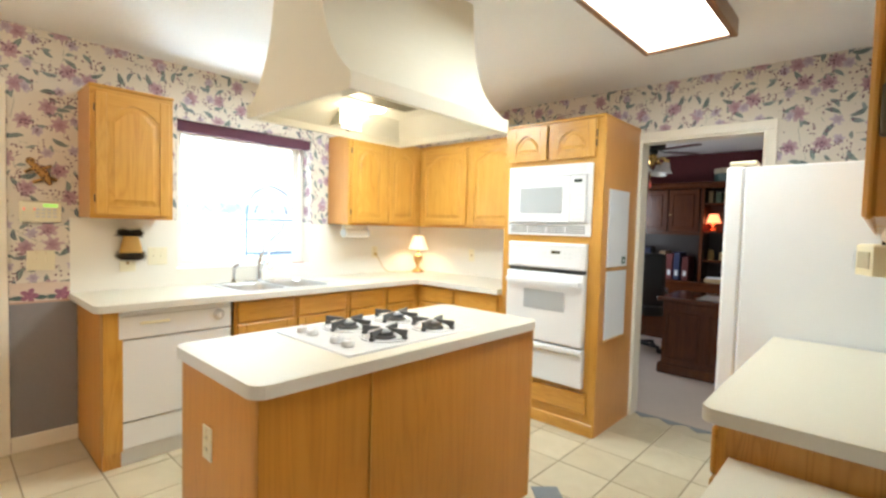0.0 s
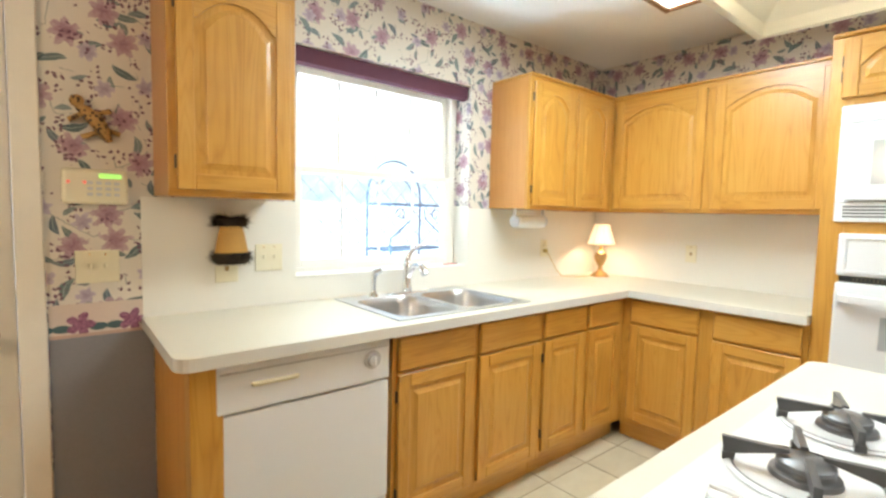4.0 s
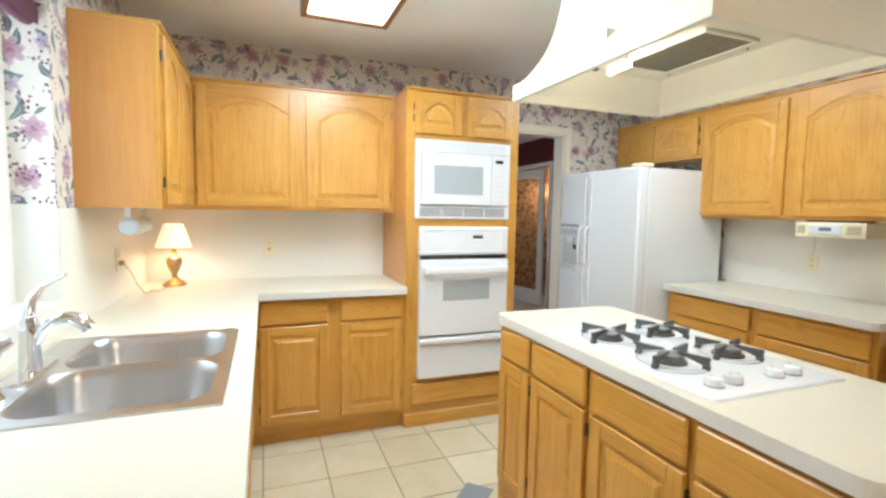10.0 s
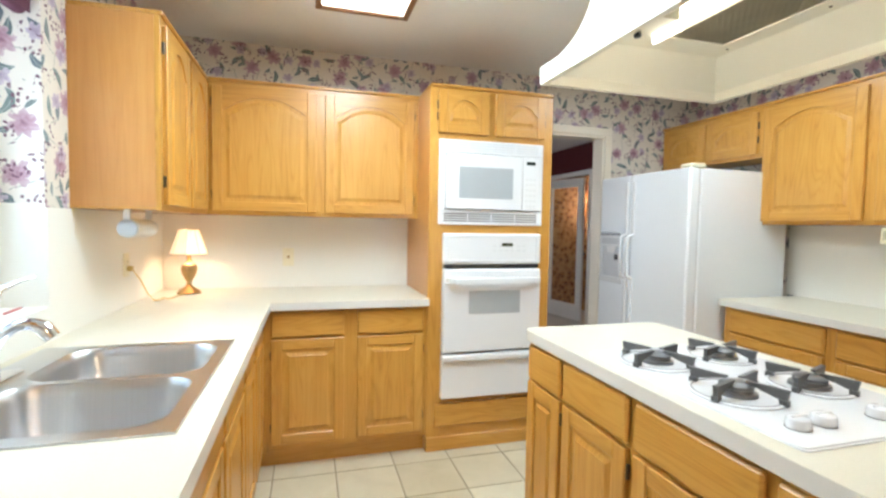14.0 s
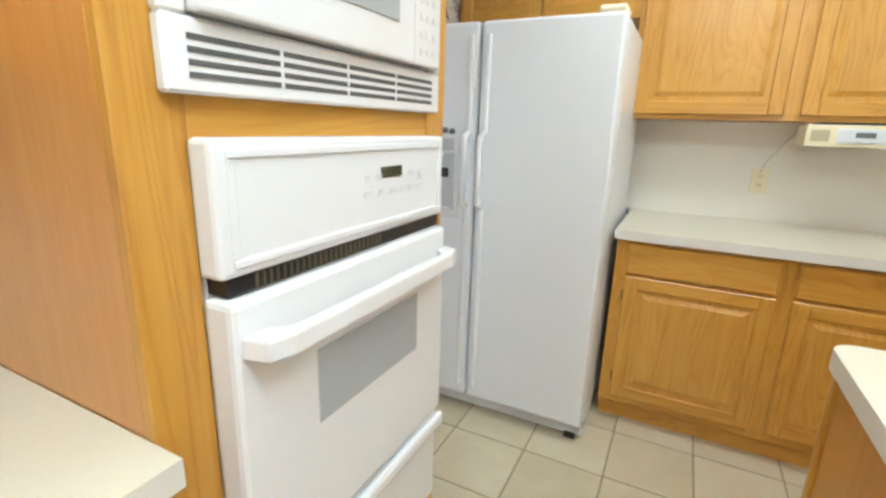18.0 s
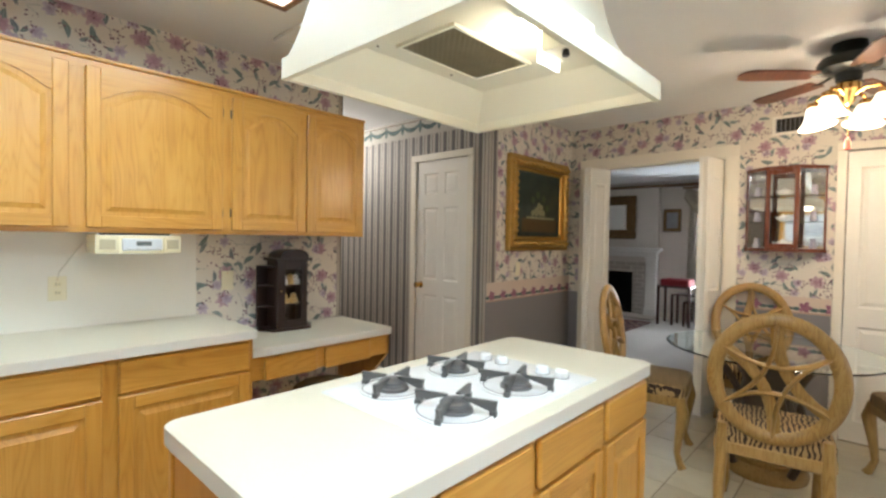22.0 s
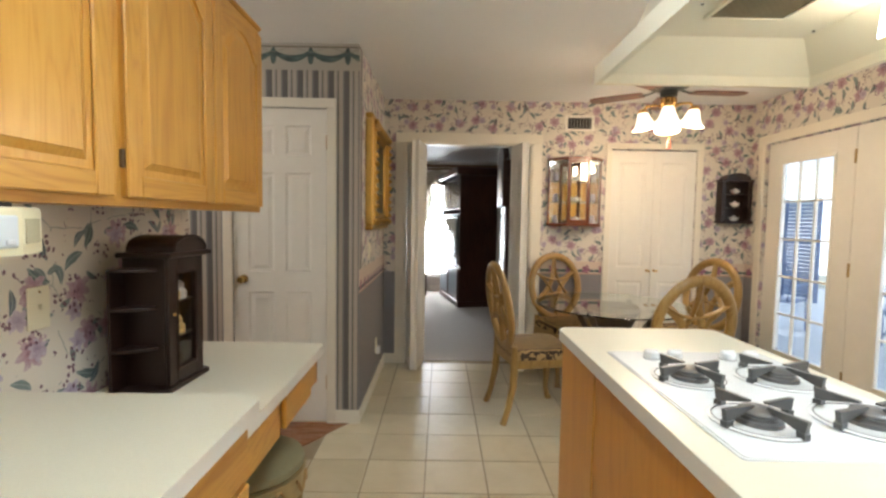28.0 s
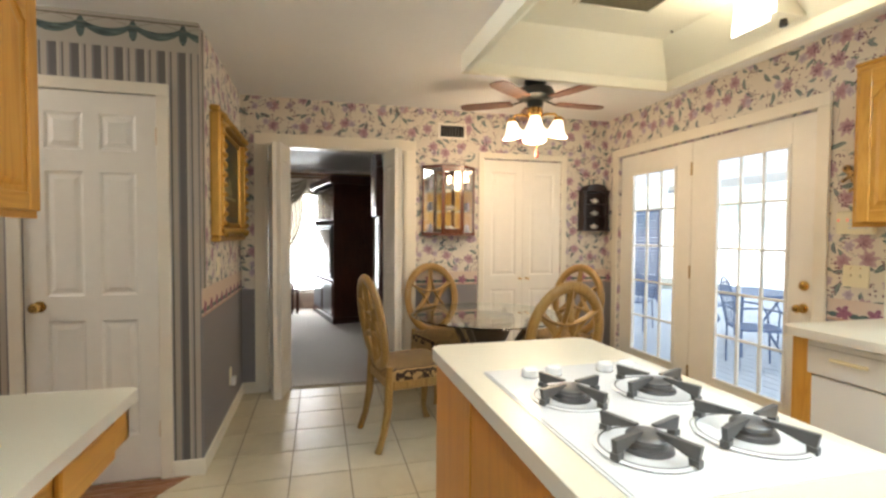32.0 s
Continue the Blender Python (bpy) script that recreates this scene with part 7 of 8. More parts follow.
def translucent(name, front, through_colour, share):
    """A thin sheet that scatters light on both sides."""
    m = bpy.data.materials.new(name)
    m.use_nodes = True
    t = m.node_tree
    t.nodes.clear()
    out, mix = t.nodes.new("ShaderNodeOutputMaterial"), t.nodes.new("ShaderNodeMixShader")
    a, b = t.nodes.new("ShaderNodeBsdfDiffuse"), t.nodes.new("ShaderNodeBsdfTranslucent")
    a.inputs[0].default_value, b.inputs[0].default_value = (*front, 1), (*through_colour, 1)
    mix.inputs[0].default_value = share
    t.links.new(a.outputs[0], mix.inputs[1])
    t.links.new(b.outputs[0], mix.inputs[2])
    t.links.new(mix.outputs[0], out.inputs[0])
    return m


roof_sheet = translucent("translucent_roof_sheet", (0.85, 0.87, 0.88), (0.93, 0.96, 0.98), 0.85)
structure("patio_roof", box(-11.5, -2.75, 0.205, 5.97, 2.565, 2.58), roof_sheet, "white translucent patio roof over the deck", "roof")
structure("patio_beam", box(-11.5, -2.75, 5.85, 5.97, 2.38, 2.56, 0.006), white_paint, "white beam along the patio roof edge", "beam")
for x in (-8.2, -5.55, -2.95):
    structure("patio_post", box(x - 0.05, x + 0.05, 5.86, 5.96, -0.06, 2.38, 0.006), white_paint, "white patio roof post", "post")


# daylight and haze of the garden are put into this backdrop's glow
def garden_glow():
    n = Nodes("glowing_garden_distance")
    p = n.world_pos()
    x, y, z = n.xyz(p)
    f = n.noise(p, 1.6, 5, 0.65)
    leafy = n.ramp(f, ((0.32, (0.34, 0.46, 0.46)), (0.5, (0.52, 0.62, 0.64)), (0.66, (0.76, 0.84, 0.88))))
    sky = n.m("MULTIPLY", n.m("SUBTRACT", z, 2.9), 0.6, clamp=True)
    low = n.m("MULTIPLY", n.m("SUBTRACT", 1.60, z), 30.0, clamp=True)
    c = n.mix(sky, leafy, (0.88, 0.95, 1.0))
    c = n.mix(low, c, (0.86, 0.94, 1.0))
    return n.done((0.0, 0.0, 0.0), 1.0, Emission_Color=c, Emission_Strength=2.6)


structure("backdrop_garden", box(-26, 22, 9.0, 9.05, -0.3, 9.0), garden_glow(), "glowing backdrop of a bright hazy garden beyond the patio", "backdrop")
lattice_white = plain("pale_lattice_paint", (0.86, 0.88, 0.90), 0.7)
tr = thing("lattice_screen", "white diamond lattice screen beside the sink window", "trellis", (0.60, 2.1, -0.06))
LW, LH = 2.5, 1.8
for s in (-1, 1):
    for i in range(-24, 26):
        c = i * 0.20
        u0, u1 = max(-LW, c - LH if s > 0 else c), min(LW, c if s > 0 else c + LH)
        if u1 - u0 < 0.05:
            continue
        pa_, pb_ = (u0, (c - u0)) if s > 0 else (u0, (u0 - c)), (u1, (c - u1)) if s > 0 else (u1, (u1 - c))
        part("slat", tube([(pa_[0], 0.006 * s, pa_[1]), (pb_[0], 0.006 * s, pb_[1])], 0.017, 4, flat=0.3), lattice_white, tr)
for x in (-LW, LW):
    part("post", box(x - 0.045, x + 0.045, -0.03, 0.03, 0, LH + 0.05, 0.005), lattice_white, tr)
part("rail", box(-LW, LW, -0.025, 0.025, LH, LH + 0.06, 0.005), lattice_white, tr)

et = thing("plant_stand", "wrought-iron plant stand with arched scrolled back, tinted for haze", "plant stand", (-1.08, 1.0, -0.06), 12)
# dark iron given a pale blue base that imitates glare haze
iron = plain("haze_tinted_iron", (0.22, 0.31, 0.42), 0.5)
EW = 0.30
for x in (-EW, EW):
    for y in (-0.13, 0.13):
        part("upright", tube([(x, y, 0), (x, y, 1.52 if y > 0 else 1.16)], 0.010, 6), iron, et)
part("arch", tube([(EW * math.cos(i * math.pi / 16), 0.13, 1.52 + 0.29 * math.sin(i * math.pi / 16)) for i in range(17)], 0.010, 6), iron, et, smooth=True)
part("inner_arch", tube([(0.2 * math.cos(i * math.pi / 16), 0.13, 1.52 + 0.17 * math.sin(i * math.pi / 16)) for i in range(17)], 0.007, 6), iron, et, smooth=True)
for z in (0.30, 0.72, 1.11, 1.45):
    part("shelf", box(-EW, EW, -0.13, 0.13, z, z + 0.018, 0.004), iron, et)
for s in (-1, 1):
    for z in (1.13, 0.74):
        pts = [(s * (EW + 0.02 - 0.26 * t), -0.13, z + 0.30 * t) for t in (0, 0.25, 0.5, 0.75, 1)]
        pts = [(x + s * 0.05 * math.sin(k * 1.57), y, q) for k, (x, y, q) in enumerate(pts)]
        part("scroll", tube(pts, 0.007, 6), iron, et, smooth=True)
    part("curl", tube([(s * (0.20 + 0.06 * math.cos(a * 0.6) * (1 - a / 14)), -0.13, 1.38 + 0.06 * math.sin(a * 0.6) * (1 - a / 14)) for a in range(12)], 0.006, 6), iron, et, smooth=True)

blue_iron = plain("blue_painted_iron", (0.13, 0.19, 0.33), 0.45)


def patio_chair(at, rz):
    c = thing("patio_chair", "blue wrought-iron patio chair with curved arms", "chair", at, rz, "patio chairs")
    part("seat", slab(round_rect(-0.22, 0.22, -0.22, 0.22, 0.06), 0.41, 0.43), blue_iron, c)
    for s in (-1, 1):
        part("back_post", tube([(s * 0.21, 0.21, 0.0), (s * 0.21, 0.21, 0.42), (s * 0.22, 0.27, 0.72), (s * 0.14, 0.30, 0.90)], 0.011, 6), blue_iron, c, smooth=True)
        part("front_leg", tube([(s * 0.22, -0.22, 0.0), (s * 0.21, -0.20, 0.42)], 0.011, 6), blue_iron, c, smooth=True)
        part("arm", tube([(s * 0.22, 0.25, 0.64), (s * 0.27, 0.05, 0.66), (s * 0.27, -0.14, 0.63), (s * 0.25, -0.20, 0.52), (s * 0.21, -0.19, 0.42)], 0.011, 6), blue_iron, c, smooth=True)
    part("top_rail", tube([(-0.14, 0.30, 0.90), (0, 0.31, 0.95), (0.14, 0.30, 0.90)], 0.011, 6), blue_iron, c, smooth=True)
    for i in range(5):
        x = -0.14 + 0.07 * i
        part("spindle", tube([(x, 0.23, 0.43), (x * 1.3, 0.27, 0.66), (x * 0.8, 0.305, 0.91)], 0.006, 5), blue_iron, c, smooth=True)
    part("back_rail", tube([(-0.22, 0.255, 0.62), (0, 0.275, 0.64), (0.22, 0.255, 0.62)], 0.009, 6), blue_iron, c, smooth=True)
    return c


_pc = patio_chair((-5.20, 1.68, -0.06), 150)
for x, y, rz in ((-7.30, 1.75, 215), (-6.75, 2.60, 95), (-5.7, 3.05, 10)):
    copy_thing(_pc, pose(x, y, -0.06, 0, 0, rz))
ptb = thing("patio_table", "round blue wrought-iron patio table", "table", (-5.85, 2.18, -0.06))
part("top", lathe([(0, 0.70), (0.54, 0.70), (0.55, 0.71), (0.54, 0.725), (0, 0.725)], 36), blue_iron, ptb, smooth=True)
for k in range(4):
    a = radians(45 + 90 * k)
    part("leg", tube([(0.42 * math.cos(a), 0.42 * math.sin(a), 0.70), (0.22 * math.cos(a), 0.22 * math.sin(a), 0.36), (0.42 * math.cos(a), 0.42 * math.sin(a), 0.0)], 0.015, 6), blue_iron, ptb, smooth=True)
for x, y in ((-3.35, 2.45), (-7.84, 3.5)):
    _f = ceiling_fan((x, y, 2.24), 10, "blue outdoor ceiling fan hung under the patio roof", blue_iron, False)
    part("downrod", tube([(0, 0, -0.02), (0, 0, 0.315)], 0.016, 8), blue_iron, _f, smooth=True)

sc_ = thing("slatted_screen", "tall blue-grey slatted screen at the patio edge", "screen", (-9.95, 4.0, -0.06))
for x in (-0.42, 0.42):
    part("stile", box(x - 0.03, x + 0.03, -0.02, 0.02, 0, 1.92, 0.004), blue_iron, sc_)
for i in range(26):
    part("slat", box(-0.388, 0.388, -0.012, 0.012, 0.06 + i * 0.071, 0.122 + i * 0.071), blue_iron, sc_)

# ---- living room ----
LX, LY0, LY1 = -10.0, -6.4, -0.2
structure("floor_living", box(LX, XW - 0.105, LY0, LY1, -0.08, -0.002), carpet, "beige living room carpet", "floor")
structure("ceiling_living", box(LX - 0.1, XW - 0.12, LY0 - 0.1, LY1 + 0.1, CEIL, CEIL + 0.1), ceiling_paint, "off-white living room ceiling", "ceiling")
wall("wall_living_west", "y", LY0, LY1, LX - 0.12, LX, [(-3.40, -2.45, 0.28, 2.05)], beige_wall, "beige living room wall with the bright window")
structure("wall_living_south", box(LX - 0.12, XW - 0.12, LY0 - 0.12, LY0, 0, CEIL), beige_wall, "beige living room side wall", "wall")
structure("wall_living_north", box(LX - 0.12, XW - 0.12, LY1, LY1 + 0.12, 0, CEIL), beige_wall, "beige living room side wall", "wall")
structure("wall_living_east", box(XW - 0.125, XW - 0.12, -6.4, -3.505, 0, CEIL), beige_wall, "beige living room wall beside the pantry", "wall")
brown_trim = wood("brown_crown_wood", (0.10, 0.05, 0.02), (0.18, 0.10, 0.04), (0.26, 0.15, 0.07), axis=1)
strip("crown_moulding", brown_trim, "brown wooden crown moulding of the living room", [(LX, LX + 0.05, LY0, LY1, CEIL - 0.11, CEIL - 0.05)], "moulding", 0.01)
strip("baseboard", trim_paint, "cream painted baseboard along the carpet", [(LX, LX + 0.014, LY0, LY1, 0, 0.10)], "baseboard")
lw = thing("window_2", "bright living room window with white frame", "window", (LX - 0.06, -2.925, 0.28), EAST, kind="structure")
bm = bmesh.new()
for r in ((-0.475, -0.43, 0, 1.77), (0.43, 0.475, 0, 1.77), (-0.43, 0.43, 0, 0.045), (-0.43, 0.43, 1.725, 1.77), (-0.43, 0.43, 0.86, 0.90)):
    box(r[0], r[1], -0.03, 0.03, r[2], r[3], 0.003, bm)
part("window_frame", bm, white_paint, lw)
part("pane", box(-0.43, 0.43, 0.0, 0.004, 0.045, 1.725), glass, lw).visible_shadow = False
part("window_sill", box(-0.52, 0.52, -0.12, -0.03, -0.03, 0.0, 0.004), white_paint, lw)
# emissive panel in place of the daylight behind this window
structure("backdrop_living", box(LX - 1.6, LX - 1.55, -6, 0.5, -0.3, 4), emitter("daylight_panel_glow", (0.95, 0.98, 1.0), 2.6), "glowing panel for hazy daylight outside the living room", "backdrop")
veil = translucent("ivory_sheer_fabric", (0.62, 0.57, 0.50), (0.70, 0.65, 0.57), 0.45)
sheer = plain("tan_sheer_fabric", (0.42, 0.36, 0.27), 0.8, vary=0.2, scale=40)


def drape(name, label, y0, y1, z0, z1, x, waves, gather, material):
    """A hanging curtain of folds, gathered towards one side by gather at its waist."""
    bm = bmesh.new()
    nu, nv = waves * 6, 14
    grid = []
    for j in range(nv + 1):
        t = j / nv
        z = z0 + (z1 - z0) * t
        pull = gather * math.exp(-((t - 0.35) / 0.22) ** 2) if gather else 0
        row = []
        for i in range(nu + 1):
            u = i / nu
            yy = y0 + (y1 - y0) * (u * (1 - pull))
            row.append(bm.verts.new((x + 0.03 * math.sin(u * waves * 2 * math.pi), yy, z)))
        grid.append(row)
    for a, b in zip(grid, grid[1:]):
        for i in range(nu):
            bm.faces.new((a[i], a[i + 1], b[i + 1], b[i]))
    bmesh.ops.solidify(bm, geom=bm.faces[:], thickness=0.004)
    return single(name, bm, material, label, "curtain", smooth=True)


drape("curtain", "ivory sheer curtain tied back at the living room window", -3.55, -3.02, 0.02, 2.20, LX + 0.10, 7, 0.62, veil)
drape("curtain", "ivory sheer curtain at the window's far side", -2.30, -2.62, 0.02, 2.20, LX + 0.10, 5, 0.5, veil)
vl = thing("valance", "draped tan swag valance over the living room window", "valance", (LX + 0.12, -2.92, 2.0))
for y0, y1 in ((-0.66, -0.05), (-0.05, 0.66)):
    for k in range(5):
        pts = [(0.02 * k, y0 + (y1 - y0) * t / 10, 0.28 - 0.035 * k - (0.10 + 0.05 * k) * math.sin(math.pi * t / 10)) for t in range(11)]
        part("swag_fold", tube(pts, 0.032, 6), sheer, vl, smooth=True)
part("pole", tube([(0.02, -0.72, 0.30), (0.02, 0.72, 0.30)], 0.018, 8), brown_trim, vl, smooth=True)

# fireplace
fp = thing("fireplace", "white mantel fireplace with a pale brick surround", "fireplace", (LX, -5.0, 0), EAST)
mantel = plain("white_mantel_paint", (0.84, 0.82, 0.78), 0.4)
part("chimney_breast", box(-1.0, 0.96, -0.10, 0, 0, CEIL - 0.11), beige_wall, fp)
pale_brick = plain("pale_brick", (0.52, 0.47, 0.41), 0.8, vary=0.2, scale=18, relief=0.5)
# flat near-black slab drawn for the open firebox
part("firebox", box(-0.54, 0.54, -0.112, -0.10, 0.04, 0.80), plain("firebox_black", (0.008, 0.007, 0.007), 1.0, Specular_IOR_Level=0.05), fp, "dark firebox opening")
for r in range(13):
    z = 0.02 + r * 0.075
    for c in range(-5, 5):
        x = c * 0.21 + (0.105 if r % 2 else 0)
        for x0, x1 in (((-0.785, -0.54), (0.54, 0.785)) if z < 0.79 else ((-0.785, 0.785),)):
            p, q = max(x, x0), min(x + 0.2, x1)
            if q - p > 0.03:
                part("brick", box(p, q, -0.15, -0.10, z, z + 0.067, 0.004), pale_brick, fp)
for x0, x1 in ((-0.97, -0.785), (0.785, 0.97)):
    part("pilaster", box(x0, x1, -0.19, -0.10, 0, 1.05, 0.008), mantel, fp)
    part("pilaster_cap", box(x0 - 0.015, x1 + 0.015, -0.205, -0.10, 1.05, 1.085, 0.006), mantel, fp)
    part("pilaster_foot", box(x0 - 0.012, x1 + 0.012, -0.205, -0.10, 0.04, 0.17, 0.006), mantel, fp)
part("frieze", box(-0.97, 0.97, -0.19, -0.10, 1.085, 1.19, 0.006), mantel, fp)
part("bed_moulding", box(-1.01, 1.01, -0.24, -0.10, 1.16, 1.20, 0.012), mantel, fp)
part("mantel_shelf", box(-1.07, 1.06, -0.30, -0.10, 1.20, 1.255, 0.012), mantel, fp)
part("hearth", box(-1.05, 1.02, -0.55, -0.10, 0, 0.04, 0.006), pale_brick, fp)
mr = thing("mantel_mirror", "ornate gilt-framed mirror above the mantel", "mirror", (LX + 0.10, -4.95, 1.81), EAST)
bm = bmesh.new()
for r in ((-0.52, 0.52, 0.23, 0.40), (-0.52, 0.52, -0.40, -0.23), (-0.52, -0.34, -0.23, 0.23), (0.34, 0.52, -0.23, 0.23)):
    box(r[0], r[1], -0.05, 0, r[2], r[3], 0.02, bm)
part("frame", bm, antique_gilt, mr)
for x, z, w, h in ((0, 0.315, 0.44, 0.03), (0, -0.315, 0.44, 0.03), (-0.43, 0, 0.03, 0.32), (0.43, 0, 0.03, 0.32)):
    part("moulding", box(x - w, x + w, -0.066, -0.045, z - h, z + h, 0.012), antique_gilt, mr)
part("glass", box(-0.34, 0.34, -0.02, -0.01, -0.23, 0.23), mirror_mat, mr)
sp_ = thing("small_picture", "small gilt-framed picture on the living room wall", "picture", (LX, -3.835, 1.75), EAST)
bm = bmesh.new()
for r in ((-0.15, 0.15, 0.14, 0.20), (-0.15, 0.15, -0.20, -0.14), (-0.15, -0.095, -0.14, 0.14), (0.095, 0.15, -0.14, 0.14)):
    box(r[0], r[1], -0.035, 0, r[2], r[3], 0.008, bm)
part("frame", bm, antique_gilt, sp_)
part("print", box(-0.095, 0.095, -0.018, -0.008, -0.14, 0.14), plain("muted_print", (0.30, 0.30, 0.31), 0.5, vary=0.4, scale=12), sp_)

red_velvet = plain("red_velvet", (0.22, 0.012, 0.016), 0.85, vary=0.2, scale=40)
for y, k in ((-3.56, 1.0), (-3.40, 0.8), (-3.27, 0.62)):
    nt_ = thing("nesting_stool", "dark nesting table with a red cushion", "stool", (LX + 0.55, y, 0), 0, "nesting stools")
    part("top", box(-0.20 * k, 0.20 * k, -0.26 * k, 0.26 * k, 0.62 * k, 0.65 * k, 0.004), cherry, nt_)
    for sx in (-1, 1):
        for sy in (-1, 1):
            part("leg", box(sx * 0.18 * k - 0.018, sx * 0.18 * k + 0.018, sy * 0.24 * k - 0.018, sy * 0.24 * k + 0.018, 0, 0.62 * k, 0.003), cherry, nt_)
    if k == 1.0:
        part("cushion", slab(round_rect(-0.20, 0.20, -0.22, 0.22, 0.05), 0.652, 0.76, 0.03), red_velvet, nt_, "red velvet cushion")
rug_mat = Nodes("patterned_rug")
_r = rug_mat.noise(rug_mat.coords(), 16, 4)
rug_mat = rug_mat.done(rug_mat.ramp(_r, ((0.35, (0.03, 0.03, 0.06)), (0.5, (0.22, 0.08, 0.07)), (0.62, (0.40, 0.34, 0.27)))), 0.95)
single("area_rug", slab(round_rect(-9.3, -7.2, -5.9, -3.9, 0.02), -0.001, 0.012, 0.003), rug_mat, "dark patterned area rug before the fireplace", "rug")
wing = thing("side_chair", "dark wooden chair standing by the living room opening", "chair", (-7.0, -4.12, 0), 60)
part("seat", box(-0.25, 0.25, -0.25, 0.22, 0.42, 0.48, 0.02), cherry, wing)
part("back", box(-0.24, 0.24, 0.20, 0.25, 0.48, 1.02, 0.02), cherry, wing)
for sx in (-1, 1):
    for sy in (-0.22, 0.20):
        part("leg", tube([(sx * 0.21, sy, 0.42), (sx * 0.22, sy * 1.1, 0.0)], 0.02, 8), cherry, wing, smooth=True)

# entertainment unit, front looks south
ec = thing("entertainment_unit", "tall dark cherry entertainment unit with a television niche", "cabinet", (-9.07, -2.12, 0), 12)
EHW = 0.68
part("base", box(-EHW - 0.02, EHW + 0.02, -0.62, 0, 0, 0.09, 0.006), cherry, ec)
for x0, x1 in ((-EHW, -EHW + 0.03), (EHW - 0.03, EHW)):
    part("side_panel", box(x0, x1, -0.60, 0, 0.09, 2.05), cherry, ec)
part("back", box(-EHW + 0.03, EHW - 0.03, -0.03, 0, 0.09, 2.05), cherry, ec)
part("mirror_back", box(-EHW + 0.06, EHW - 0.06, -0.035, -0.03, 1.56, 1.96), mirror_mat, ec, "mirrored back of the display shelf")
for z in (0.62, 1.52, 1.98):
    part("shelf", box(-EHW + 0.03, EHW - 0.03, -0.58, -0.03, z, z + 0.03), cherry, ec)
part("cornice", box(-EHW - 0.04, EHW + 0.04, -0.66, 0, 2.05, 2.17, 0.02), cherry, ec)
_sg = plain("pale_smoked_glass", (0.50, 0.53, 0.57), 0.06)
for x0, x1 in ((-EHW + 0.03, -0.02), (0.02, EHW - 0.03)):
    _q = part("door", box(x0, x1, -0.62, -0.60, 0.10, 0.60, 0.005), cherry, ec)
    part("glass", box(x0 + 0.05, x1 - 0.05, -0.624, -0.619, 0.14, 0.56), _sg, _q, "pale reflecting glass")
    _q = part("glass_door", box(x0, x1, -0.60, -0.595, 1.56, 1.97), glass, ec)
    part("knob", lathe([(0.008, 0), (0.012, 0.012), (0, 0.018)], 10, m=pose(x1 - 0.03 if x0 < 0 else x0 + 0.03, -0.60, 1.75, 90, 0, 0)), brass, _q)
tv = thing("television", "black television in the entertainment unit", "television", (-9.012, -2.394, 0.65), 12)
part("case", box(-0.60, 0.60, -0.34, 0.15, 0.0, 0.80, 0.02), black_plastic, tv)
part("screen", box(-0.54, 0.54, -0.346, -0.34, 0.08, 0.74, 0.003), plain("dark_screen", (0.02, 0.02, 0.025), 0.08), tv)
for x in (-0.45, -0.15, 0.15, 0.45):
    q = pose(-9.07, -2.12, 1.55, 0, 0, 12) @ pose(x, -0.30, 0)
    single("ornament", lathe([(0.05, 0), (0.07, 0.05), (0.05, 0.14), (0.03, 0.2), (0.04, 0.24), (0, 0.25)], 12), china, "pale ornament on the entertainment unit shelf", "ornament", tuple(q.translation), 0, "shelf ornaments", True)

gc = thing("grandfather_clock", "dark cherry longcase clock with glass door", "clock", (-6.10, -1.97, 0))
part("plinth", box(-0.24, 0.24, -0.26, 0, 0, 0.38, 0.01), cherry, gc)
part("trunk", box(-0.19, 0.19, -0.22, 0, 0.38, 1.50, 0.008), cherry, gc)
part("hood", box(-0.24, 0.24, -0.26, 0, 1.50, 1.98, 0.012), cherry, gc)
part("trunk_glass", box(-0.13, 0.13, -0.225, -0.219, 0.48, 1.42), plain("dark_clock_glass", (0.06, 0.065, 0.075), 0.25), gc)
part("dial", lathe([(0, 0), (0.16, 0), (0.16, 0.006), (0, 0.008)], 28, m=pose(0, -0.262, 1.74, 90, 0, 0)), plain("brass_dial", (0.6, 0.55, 0.42), 0.3, 0.5), gc, smooth=True)
part("pediment", prism([(-0.25, 1.98), (0.25, 1.98), (0.25, 2.03), (0.12, 2.14), (0.04, 2.10), (0, 2.16), (-0.04, 2.10), (-0.12, 2.14), (-0.25, 2.03)], -0.26, -0.20), cherry, gc)

# ---- study ----
SX1, SY0, SY1 = 3.45, -4.4, -0.7
red_border = plain("dark_red_border_paper", (0.10, 0.012, 0.016), 0.7, vary=0.5, scale=30)
study_wall = plain("tan_study_wall", (0.45, 0.38, 0.30), 0.8, vary=0.05)
paisley = Nodes("rust_paisley_paper")
_v = paisley.nt.nodes.new("ShaderNodeTexVoronoi")
paisley.put(_v, "Vector", paisley.world_pos())
_v.inputs["Scale"].default_value = 14
paisley = paisley.done(paisley.ramp(_v.outputs["Distance"], ((0.15, (0.10, 0.03, 0.015)), (0.4, (0.36, 0.16, 0.05)), (0.7, (0.50, 0.30, 0.13)))), 0.7)
structure("floor_study", box(0.105, SX1, SY0, SY1, -0.08, 0.0), plain("pale_stone_floor", (0.55, 0.47, 0.40), 0.35, vary=0.15, scale=2.5), "pale stone-tile study floor", "floor")
structure("ceiling_study", box(0.12, SX1 + 0.1, SY0 - 0.1, SY1 + 0.1, CEIL, CEIL + 0.1), ceiling_paint, "pale study ceiling", "ceiling")
